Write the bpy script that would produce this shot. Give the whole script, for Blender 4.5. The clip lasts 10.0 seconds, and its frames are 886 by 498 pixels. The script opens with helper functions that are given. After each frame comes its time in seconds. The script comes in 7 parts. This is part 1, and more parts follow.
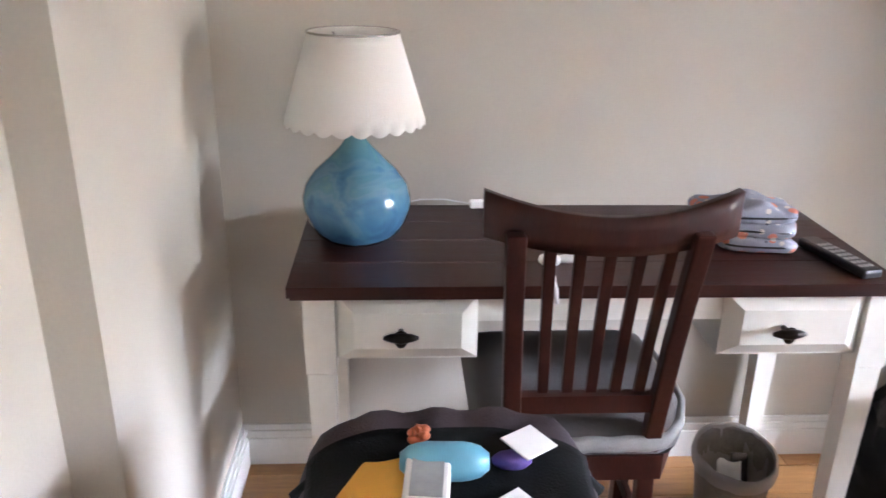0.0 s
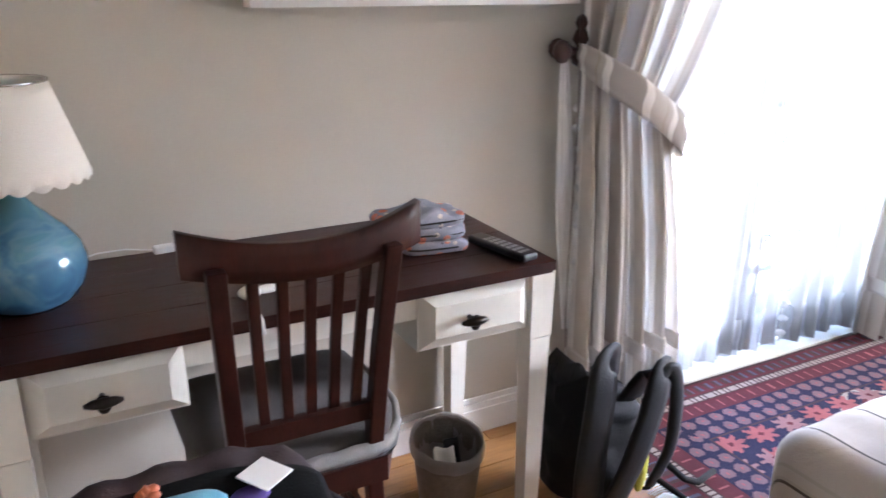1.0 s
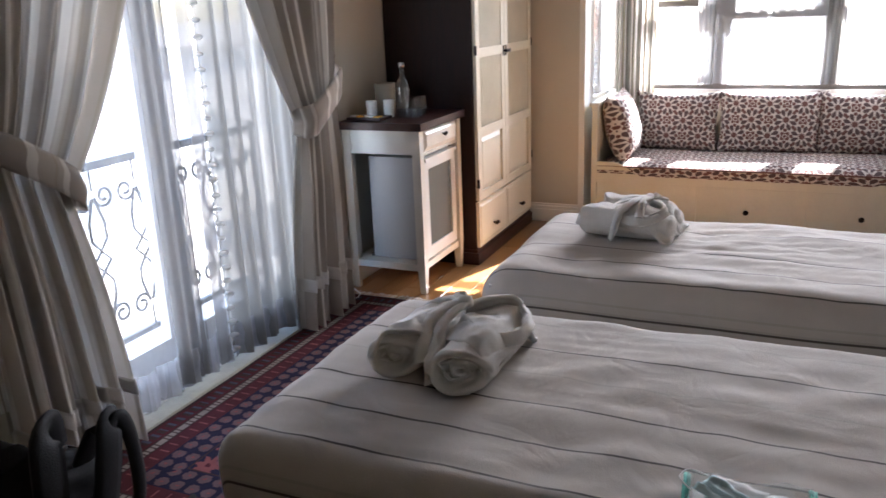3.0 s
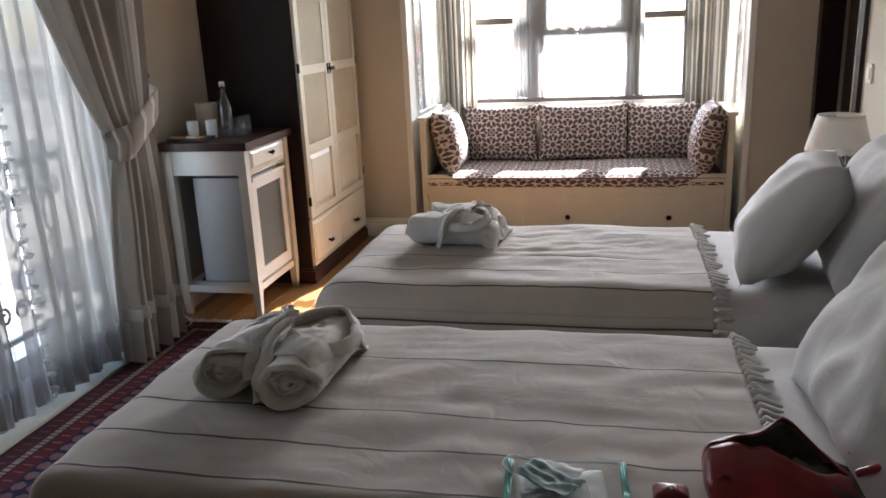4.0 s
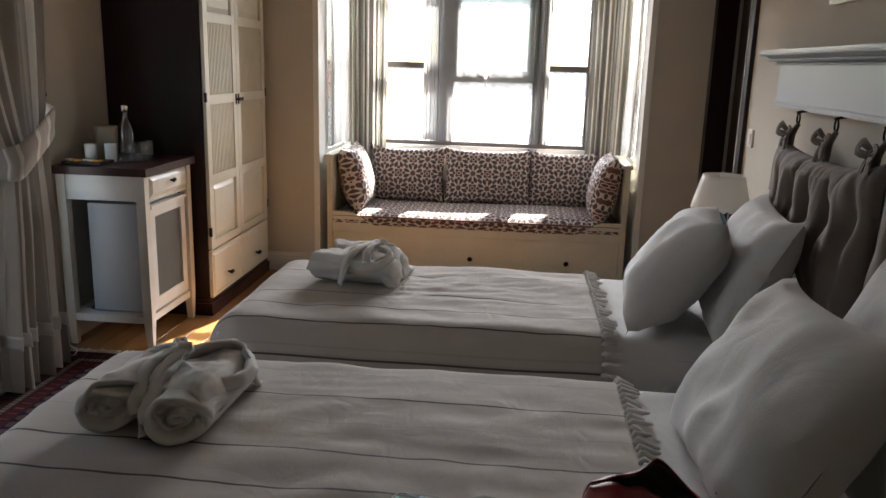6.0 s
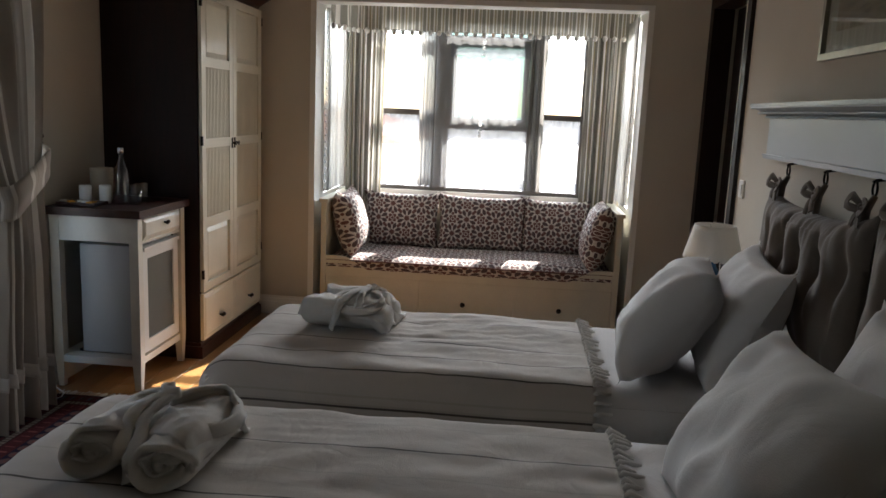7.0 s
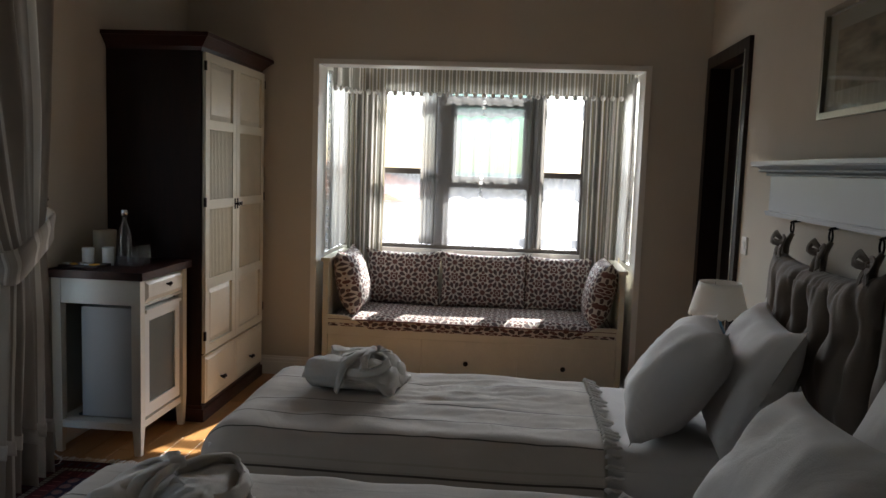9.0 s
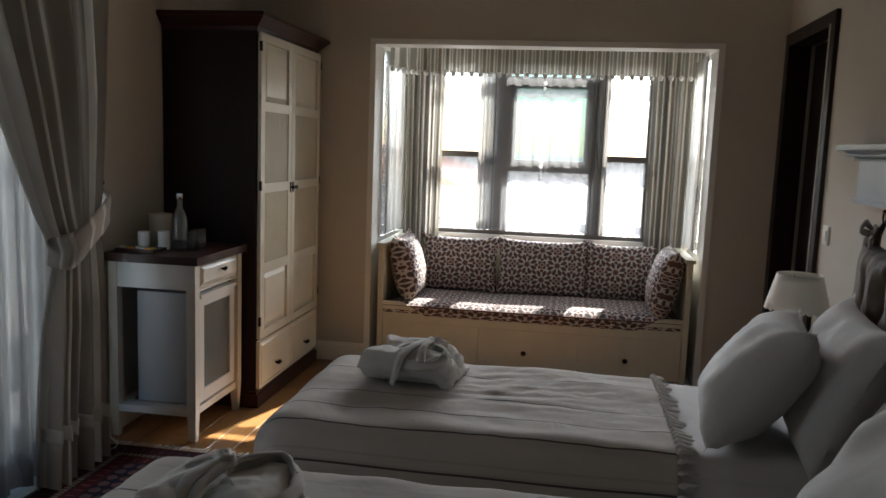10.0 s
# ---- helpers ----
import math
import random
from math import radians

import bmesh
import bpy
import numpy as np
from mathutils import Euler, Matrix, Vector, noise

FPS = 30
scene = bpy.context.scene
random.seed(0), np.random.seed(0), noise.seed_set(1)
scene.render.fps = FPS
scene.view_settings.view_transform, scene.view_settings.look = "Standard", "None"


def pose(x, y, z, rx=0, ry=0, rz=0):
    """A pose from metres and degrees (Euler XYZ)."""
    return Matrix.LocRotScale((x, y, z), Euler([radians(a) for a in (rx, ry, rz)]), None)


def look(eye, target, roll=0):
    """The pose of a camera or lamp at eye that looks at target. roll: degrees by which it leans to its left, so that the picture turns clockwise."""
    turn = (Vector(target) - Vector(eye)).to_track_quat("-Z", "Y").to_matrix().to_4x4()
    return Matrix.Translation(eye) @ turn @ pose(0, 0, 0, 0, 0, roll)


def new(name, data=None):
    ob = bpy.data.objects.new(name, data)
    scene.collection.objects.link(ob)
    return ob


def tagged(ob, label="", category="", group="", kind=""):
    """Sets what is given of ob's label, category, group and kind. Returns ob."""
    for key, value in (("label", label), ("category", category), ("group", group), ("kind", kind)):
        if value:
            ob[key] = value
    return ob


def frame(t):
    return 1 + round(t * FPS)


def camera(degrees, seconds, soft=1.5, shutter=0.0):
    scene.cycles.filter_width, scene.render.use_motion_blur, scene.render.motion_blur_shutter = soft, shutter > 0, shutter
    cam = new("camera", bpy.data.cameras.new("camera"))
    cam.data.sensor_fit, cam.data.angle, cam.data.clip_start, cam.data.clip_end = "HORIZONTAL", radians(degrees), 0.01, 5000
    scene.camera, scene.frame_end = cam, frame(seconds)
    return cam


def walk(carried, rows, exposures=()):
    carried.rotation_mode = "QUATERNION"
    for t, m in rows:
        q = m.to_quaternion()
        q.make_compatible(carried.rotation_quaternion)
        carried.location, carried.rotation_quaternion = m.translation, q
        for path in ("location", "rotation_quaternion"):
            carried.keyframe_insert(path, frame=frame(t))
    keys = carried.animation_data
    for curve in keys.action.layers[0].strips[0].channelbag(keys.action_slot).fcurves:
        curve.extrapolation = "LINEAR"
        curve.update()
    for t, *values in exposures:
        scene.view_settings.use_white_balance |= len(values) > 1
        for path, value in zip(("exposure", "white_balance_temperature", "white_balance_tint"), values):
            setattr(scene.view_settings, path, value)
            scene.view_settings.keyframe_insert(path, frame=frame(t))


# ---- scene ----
cam = camera(58.9, 10.0, shutter=0.2)
PATH = [
    (0, (0.413, 2.124, 1.386), (0.529, 3.981, 0.652), 1.1),
    (0.5, (0.391, 2.109, 1.393), (0.894, 3.914, 0.696), 0.8),
    (1, (0.374, 2.092, 1.395), (1.261, 3.76, 0.739), 0.3),
    (1.5, (0.377, 2.062, 1.398), (1.593, 3.524, 0.779), -1.0),
    (2, (0.38, 2.037, 1.399), (1.832, 3.276, 0.801), -2.1),
    (2.5, (0.405, 1.992, 1.408), (2.029, 2.999, 0.817), -2.3),
    (3, (0.424, 1.868, 1.427), (2.167, 2.655, 0.842), -2.3),
    (4.5, (0.406, 1.797, 1.395), (2.31, 2.095, 0.858), -1.9),
    (5, (0.397, 1.787, 1.401), (2.313, 2.019, 0.877), -0.5),
    (6.5, (0.381, 1.786, 1.42), (2.329, 1.954, 1.0), 2.5),
    (7, (0.384, 1.783, 1.424), (2.346, 1.955, 1.075), 2.5),
    (7.5, (0.382, 1.8, 1.433), (2.358, 1.973, 1.177), 2.4),
    (8, (0.377, 1.813, 1.436), (2.359, 1.985, 1.224), 2.4),
    (8.5, (0.379, 1.811, 1.443), (2.361, 1.982, 1.234), 2.2),
    (9, (0.394, 1.813, 1.44), (2.376, 1.987, 1.231), 2.0),
    (9.5, (0.439, 1.836, 1.445), (2.417, 2.03, 1.218), 2.0),
    (10, (0.533, 1.856, 1.442), (2.492, 2.163, 1.185), 2.1),
]
walk(cam, [(t, look(e, g, r)) for t, e, g, r in PATH],
     exposures=[(0, 6.2, 5600, 20), (0.5, 6.2, 5700, 21), (1.0, 5.85, 5700, 20), (1.5, 5.15, 5800, 21), (2.0, 4.55, 5850, 20), (2.5, 4.05, 5900, 18), (3.0, 3.65, 6050, 18), (4.5, 3.23, 6350, 13),
                (5.2, 3.1, 6500, 13), (6.5, 2.6, 6350, 12), (8.0, 1.91, 6250, 10), (10.0, 2.02, 6250, 10)])

# ---- world, sun and sky light ----
SUN_EL, SUN_AZ = radians(39.5), radians(-20)
world = bpy.data.worlds.new("world")
scene.world = world
world.use_nodes = True
wn = world.node_tree
sky = wn.nodes.new("ShaderNodeTexSky")
sky.sky_type = "NISHITA"
sky.sun_disc = False
sky.sun_elevation = SUN_EL
sky.sun_rotation = radians(90) - SUN_AZ
wn.links.new(sky.outputs[0], wn.nodes["Background"].inputs[0])
wn.nodes["Background"].inputs[1].default_value = 0.15

sun = new("sun", bpy.data.lights.new("sun", "SUN"))
sun.data.energy, sun.data.angle, sun.data.color = 5.0, radians(0.5), (1.0, 0.95, 0.86)
to_sun = Vector((math.cos(SUN_EL) * math.cos(SUN_AZ), math.cos(SUN_EL) * math.sin(SUN_AZ), math.sin(SUN_EL)))
sun.matrix_world = look(tuple(to_sun * 30), (0, 0, 0))


def sky_lamp(eye, target, w, h, power, colour):
    lamp = new("sky_light", bpy.data.lights.new("sky_light", "AREA"))
    lamp.data.shape, lamp.data.size, lamp.data.size_y = "RECTANGLE", w, h
    lamp.data.energy, lamp.data.color = power, colour
    lamp.matrix_world = look(eye, target)


# daylight of the open sky outside the french doors, the side windows of the bay and its front
sky_lamp((2.75, 5.2, 1.0), (2.75, 3.0, 1.15), 2.3, 2.0, 7, (0.95, 0.98, 1.0))
sky_lamp((5.95, 3.55, 1.75), (5.95, 2.0, 0.7), 0.6, 1.2, 5, (0.97, 0.98, 1.0))
sky_lamp((5.95, 0.55, 1.75), (5.95, 2.0, 0.7), 0.6, 1.2, 5, (0.97, 0.98, 1.0))
sky_lamp((12.0, 2.0, 3.7), (5.2, 2.0, 0.9), 8.0, 2.0, 500, (0.96, 0.98, 1.0))


# ---- materials ----
def material(name, colour, rough=0.6, metal=0.0, vary=0.12, scale=6.0, bump=0.1, grain=90.0, sheen=0.0, stretch=None, rand=0.0, coat=0.0, crease=0.0, crease_scale=8.0):
    """A surface with soft stains and fine grain at real size."""
    m = bpy.data.materials.new(name)
    m.use_nodes = True
    nt = m.node_tree
    n, l = nt.nodes, nt.links
    b = n["Principled BSDF"]
    co = n.new("ShaderNodeTexCoord")
    mp = n.new("ShaderNodeMapping")
    l.new(co.outputs["Object"], mp.inputs[0])
    if stretch:
        mp.inputs["Scale"].default_value = stretch
    big = n.new("ShaderNodeTexNoise")
    big.inputs["Scale"].default_value, big.inputs["Detail"].default_value = scale, 5
    fine = n.new("ShaderNodeTexNoise")
    fine.inputs["Scale"].default_value, fine.inputs["Detail"].default_value = grain, 3
    l.new(mp.outputs[0], big.inputs["Vector"])
    l.new(mp.outputs[0], fine.inputs["Vector"])
    add = n.new("ShaderNodeMath")
    add.operation = "MULTIPLY_ADD"
    l.new(fine.outputs[0], add.inputs[0])
    add.inputs[1].default_value = 0.45
    l.new(big.outputs[0], add.inputs[2])
    ramp = n.new("ShaderNodeValToRGB")
    e = ramp.color_ramp.elements
    e[0].position, e[1].position = 0.45, 1.0
    e[0].color = (*[max(0, c * (1 - vary)) for c in colour], 1)
    e[1].color = (*[min(1, c * (1 + vary)) for c in colour], 1)
    l.new(add.outputs[0], ramp.inputs[0])
    out = ramp.outputs[0]
    if rand:
        info = n.new("ShaderNodeObjectInfo")
        hsv = n.new("ShaderNodeHueSaturation")
        mr = n.new("ShaderNodeMapRange")
        mr.inputs[3].default_value, mr.inputs[4].default_value = 1 - rand, 1 + rand
        l.new(info.outputs["Random"], mr.inputs[0])
        l.new(mr.outputs[0], hsv.inputs["Value"])
        l.new(out, hsv.inputs["Color"])
        out = hsv.outputs[0]
    l.new(out, b.inputs["Base Color"])
    rr = n.new("ShaderNodeMapRange")
    rr.inputs[3].default_value, rr.inputs[4].default_value = max(0.02, rough - 0.1), min(1, rough + 0.1)
    l.new(big.outputs[0], rr.inputs[0])
    l.new(rr.outputs[0], b.inputs["Roughness"])
    b.inputs["Metallic"].default_value = metal
    b.inputs["Sheen Weight"].default_value = sheen
    b.inputs["Coat Weight"].default_value = coat
    if bump:
        bp = n.new("ShaderNodeBump")
        bp.inputs["Strength"].default_value, bp.inputs["Distance"].default_value = bump, 0.004
        l.new(fine.outputs[0], bp.inputs["Height"])
        l.new(bp.outputs[0], b.inputs["Normal"])
        if crease:
            wrinkles(n, l, co.outputs["Object"], bp, crease, crease_scale)
    return m


def wrinkles(n, l, vector, bump, strength, scale):
    """Sharp little creases of crumpled cloth, under the weave."""
    no, ab, cr = n.new("ShaderNodeTexNoise"), n.new("ShaderNodeMath"), n.new("ShaderNodeBump")
    no.inputs["Scale"].default_value, no.inputs["Detail"].default_value, no.inputs["Distortion"].default_value = scale, 4, 0.8
    l.new(vector, no.inputs["Vector"])
    sb = n.new("ShaderNodeMath")
    sb.operation, ab.operation = "SUBTRACT", "ABSOLUTE"
    l.new(no.outputs[0], sb.inputs[0])
    sb.inputs[1].default_value = 0.5
    l.new(sb.outputs[0], ab.inputs[0])
    cr.inputs["Strength"].default_value, cr.inputs["Distance"].default_value = strength, 0.03
    l.new(ab.outputs[0], cr.inputs["Height"])
    l.new(cr.outputs[0], bump.inputs["Normal"])


def banded(name, stops, rough=0.9, repeat=0.0, bump=0.25, axis=0, weave=900.0, through_light=0.0, crease=0.0):
    """Cloth with woven stripes across its own width (UV, metres)."""
    m = bpy.data.materials.new(name)
    m.use_nodes = True
    n, l = m.node_tree.nodes, m.node_tree.links
    b = n["Principled BSDF"]
    co = n.new("ShaderNodeTexCoord")
    sep = n.new("ShaderNodeSeparateXYZ")
    l.new(co.outputs["UV"], sep.inputs[0])
    src = sep.outputs[axis]
    if repeat:
        md = n.new("ShaderNodeMath")
        md.operation = "WRAP"
        l.new(src, md.inputs[0])
        md.inputs[1].default_value, md.inputs[2].default_value = repeat, 0.0
        dv = n.new("ShaderNodeMath")
        dv.operation = "DIVIDE"
        l.new(md.outputs[0], dv.inputs[0])
        dv.inputs[1].default_value = repeat
        src = dv.outputs[0]
    ramp = n.new("ShaderNodeValToRGB")
    ramp.color_ramp.interpolation = "CONSTANT"
    e = ramp.color_ramp.elements
    e[0].position, e[0].color = stops[0][0], (*stops[0][1], 1)
    e[1].position, e[1].color = stops[1][0], (*stops[1][1], 1)
    for p, c in stops[2:]:
        x = e.new(p)
        x.color = (*c, 1)
    l.new(src, ramp.inputs[0])
    big = n.new("ShaderNodeTexNoise")
    big.inputs["Scale"].default_value, big.inputs["Detail"].default_value = 5, 4
    l.new(co.outputs["Object"], big.inputs["Vector"])
    mr = n.new("ShaderNodeMapRange")
    mr.inputs[3].default_value, mr.inputs[4].default_value = 0.86, 1.1
    l.new(big.outputs[0], mr.inputs[0])
    mul = n.new("ShaderNodeMix")
    mul.data_type, mul.blend_type = "RGBA", "MULTIPLY"
    mul.inputs["Factor"].default_value = 1
    l.new(ramp.outputs[0], mul.inputs["A"])
    l.new(mr.outputs[0], mul.inputs["B"])
    l.new(mul.outputs["Result"], b.inputs["Base Color"])
    b.inputs["Roughness"].default_value = rough
    b.inputs["Sheen Weight"].default_value = 0.15
    wv = n.new("ShaderNodeTexNoise")
    wv.inputs["Scale"].default_value = weave
    l.new(co.outputs["UV"], wv.inputs["Vector"])
    bp = n.new("ShaderNodeBump")
    bp.inputs["Strength"].default_value, bp.inputs["Distance"].default_value = bump, 0.002
    l.new(wv.outputs[0], bp.inputs["Height"])
    l.new(bp.outputs[0], b.inputs["Normal"])
    if crease:
        wrinkles(n, l, co.outputs["Object"], bp, crease, 6.0)
    if through_light:
        tr = n.new("ShaderNodeBsdfTranslucent")
        l.new(mul.outputs["Result"], tr.inputs[0])
        mx = n.new("ShaderNodeMixShader")
        mx.inputs[0].default_value = through_light
        l.new(b.outputs[0], mx.inputs[1])
        l.new(tr.outputs[0], mx.inputs[2])
        l.new(mx.outputs[0], n["Material Output"].inputs[0])
    return m


def sheer_cloth(name, cover, colour=(0.62, 0.62, 0.63)):
    m = bpy.data.materials.new(name)
    m.use_nodes = True
    n, l = m.node_tree.nodes, m.node_tree.links
    n.remove(n["Principled BSDF"])
    clear, tl, df = n.new("ShaderNodeBsdfTransparent"), n.new("ShaderNodeBsdfTranslucent"), n.new("ShaderNodeBsdfDiffuse")
    tl.inputs[0].default_value = df.inputs[0].default_value = (*colour, 1)
    mx, my = n.new("ShaderNodeMixShader"), n.new("ShaderNodeMixShader")
    mx.inputs[0].default_value = 0.4
    l.new(tl.outputs[0], mx.inputs[1])
    l.new(df.outputs[0], mx.inputs[2])
    co, no, mr = n.new("ShaderNodeTexCoord"), n.new("ShaderNodeTexNoise"), n.new("ShaderNodeMapRange")
    no.inputs["Scale"].default_value = 40
    mr.inputs[3].default_value, mr.inputs[4].default_value = cover - min(0.1, 0.6 * (1 - cover)), cover + min(0.1, 0.6 * (1 - cover))
    l.new(co.outputs["UV"], no.inputs["Vector"])
    l.new(no.outputs[0], mr.inputs[0])
    l.new(mr.outputs[0], my.inputs[0])
    l.new(clear.outputs[0], my.inputs[1])
    l.new(mx.outputs[0], my.inputs[2])
    l.new(my.outputs[0], n["Material Output"].inputs[0])
    return m


def pane_glass(name, tint=(0.97, 0.985, 0.98), gloss=0.04):
    m = bpy.data.materials.new(name)
    m.use_nodes = True
    n, l = m.node_tree.nodes, m.node_tree.links
    n.remove(n["Principled BSDF"])
    clear, gl, mx = n.new("ShaderNodeBsdfTransparent"), n.new("ShaderNodeBsdfGlossy"), n.new("ShaderNodeMixShader")
    clear.inputs[0].default_value = (*tint, 1)
    gl.inputs["Roughness"].default_value = 0.02
    lw, pw, ma = n.new("ShaderNodeLayerWeight"), n.new("ShaderNodeMath"), n.new("ShaderNodeMath")
    lw.inputs[0].default_value = 0.5
    pw.operation, ma.operation = "POWER", "MULTIPLY_ADD"
    l.new(lw.outputs["Facing"], pw.inputs[0])
    pw.inputs[1].default_value = 5
    l.new(pw.outputs[0], ma.inputs[0])
    ma.inputs[1].default_value, ma.inputs[2].default_value = 0.5, gloss
    l.new(ma.outputs[0], mx.inputs[0])
    l.new(clear.outputs[0], mx.inputs[1])
    l.new(gl.outputs[0], mx.inputs[2])
    l.new(mx.outputs[0], n["Material Output"].inputs[0])
    return m


def kilim_star(name):
    """Woven upholstery: rust stars ringed by pointed brown petals on cream, on a diagonal lattice (UV, metres)."""
    m = bpy.data.materials.new(name)
    m.use_nodes = True
    n, l = m.node_tree.nodes, m.node_tree.links
    b = n["Principled BSDF"]
    co = n.new("ShaderNodeTexCoord")
    sep = n.new("ShaderNodeSeparateXYZ")
    l.new(co.outputs["UV"], sep.inputs[0])

    def calc(op, *args):
        k = n.new("ShaderNodeMath")
        k.operation = op
        for i, a in enumerate(args):
            if isinstance(a, (int, float)):
                k.inputs[i].default_value = a
            else:
                l.new(a, k.inputs[i])
        return k.outputs[0]

    def paint(under, over, mask):
        k = n.new("ShaderNodeMix")
        k.data_type = "RGBA"
        l.new(mask, k.inputs["Factor"])
        for sock, c in (("A", under), ("B", over)):
            if isinstance(c, tuple):
                k.inputs[sock].default_value = (*c, 1)
            else:
                l.new(c, k.inputs[sock])
        return k.outputs["Result"]

    step = 0.15
    x, y = sep.outputs[0], sep.outputs[1]
    p = calc("MULTIPLY", calc("ADD", x, y), 0.7071 / step)
    q = calc("MULTIPLY", calc("SUBTRACT", x, y), 0.7071 / step)

    def local(off):
        u = calc("SUBTRACT", calc("FRACT", calc("ADD", p, off)), 0.5)
        v = calc("SUBTRACT", calc("FRACT", calc("ADD", q, off)), 0.5)
        r = calc("SQRT", calc("ADD", calc("MULTIPLY", u, u), calc("MULTIPLY", v, v)))
        return r, calc("ARCTAN2", v, u)

    r, a = local(0.0)
    r2, a2 = local(0.5)
    cream, brick, brown = (0.62, 0.57, 0.52), (0.15, 0.068, 0.06), (0.092, 0.06, 0.062)
    c8 = calc("COSINE", calc("MULTIPLY", a, 8.0))
    # pointed petals: narrow at both ends, widest a third of the way out
    width = calc("MULTIPLY", calc("SINE", calc("MULTIPLY", calc("SUBTRACT", r, 0.15), 3.1416 / 0.33)), 1.5)
    petal = calc("MULTIPLY", calc("GREATER_THAN", width, calc("ADD", c8, 1.0)), calc("LESS_THAN", calc("ABSOLUTE", calc("SUBTRACT", r, 0.315)), 0.165))
    col = paint(cream, brown, petal)
    side = calc("MULTIPLY", calc("WRAP", a, 0.3927, -0.3927), 0.44)
    off = calc("SUBTRACT", r, 0.44)
    tips = calc("LESS_THAN", calc("ADD", calc("MULTIPLY", side, side), calc("MULTIPLY", off, off)), 0.0062)
    col = paint(col, brick, tips)
    col = paint(col, brick, calc("LESS_THAN", r, calc("MULTIPLY_ADD", c8, 0.02, 0.13)))
    star2 = calc("MULTIPLY_ADD", calc("COSINE", calc("MULTIPLY", a2, 4.0)), 0.05, 0.19)
    col = paint(col, brick, calc("LESS_THAN", r2, star2))
    col = paint(col, cream, calc("LESS_THAN", calc("ABSOLUTE", calc("SUBTRACT", r2, 0.085)), 0.016))
    no, mr, mul = n.new("ShaderNodeTexNoise"), n.new("ShaderNodeMapRange"), n.new("ShaderNodeMix")
    no.inputs["Scale"].default_value, no.inputs["Detail"].default_value = 60, 5
    l.new(co.outputs["UV"], no.inputs["Vector"])
    mr.inputs[3].default_value, mr.inputs[4].default_value = 0.7, 1.25
    l.new(no.outputs[0], mr.inputs[0])
    mul.data_type, mul.blend_type = "RGBA", "MULTIPLY"
    mul.inputs["Factor"].default_value = 1
    l.new(col, mul.inputs["A"])
    l.new(mr.outputs[0], mul.inputs["B"])
    l.new(mul.outputs["Result"], b.inputs["Base Color"])
    b.inputs["Roughness"].default_value = 0.9
    b.inputs["Sheen Weight"].default_value = 0.1
    wv = n.new("ShaderNodeTexNoise")
    wv.inputs["Scale"].default_value = 500
    l.new(co.outputs["UV"], wv.inputs["Vector"])
    bp = n.new("ShaderNodeBump")
    bp.inputs["Strength"].default_value, bp.inputs["Distance"].default_value = 0.4, 0.002
    l.new(wv.outputs[0], bp.inputs["Height"])
    l.new(bp.outputs[0], b.inputs["Normal"])
    return m


def knotted(name):
    """Wool pile that takes its dye from the woven pattern."""
    m = bpy.data.materials.new(name)
    m.use_nodes = True
    n, l = m.node_tree.nodes, m.node_tree.links
    b = n["Principled BSDF"]
    at = n.new("ShaderNodeAttribute")
    at.attribute_name = "dye"
    co, no, mr, mx = n.new("ShaderNodeTexCoord"), n.new("ShaderNodeTexNoise"), n.new("ShaderNodeMapRange"), n.new("ShaderNodeMix")
    no.inputs["Scale"].default_value, no.inputs["Detail"].default_value = 14, 8
    l.new(co.outputs["Object"], no.inputs["Vector"])
    mr.inputs[3].default_value, mr.inputs[4].default_value = 0.65, 1.3
    l.new(no.outputs[0], mr.inputs[0])
    mx.data_type, mx.blend_type = "RGBA", "MULTIPLY"
    mx.inputs["Factor"].default_value = 1
    l.new(at.outputs["Color"], mx.inputs["A"])
    l.new(mr.outputs[0], mx.inputs["B"])
    l.new(mx.outputs["Result"], b.inputs["Base Color"])
    b.inputs["Roughness"].default_value, b.inputs["Specular IOR Level"].default_value = 0.95, 0.15
    fine = n.new("ShaderNodeTexNoise")
    fine.inputs["Scale"].default_value = 350
    l.new(co.outputs["Object"], fine.inputs["Vector"])
    bp = n.new("ShaderNodeBump")
    bp.inputs["Strength"].default_value, bp.inputs["Distance"].default_value = 0.6, 0.004
    l.new(fine.outputs[0], bp.inputs["Height"])
    l.new(bp.outputs[0], b.inputs["Normal"])
    return m


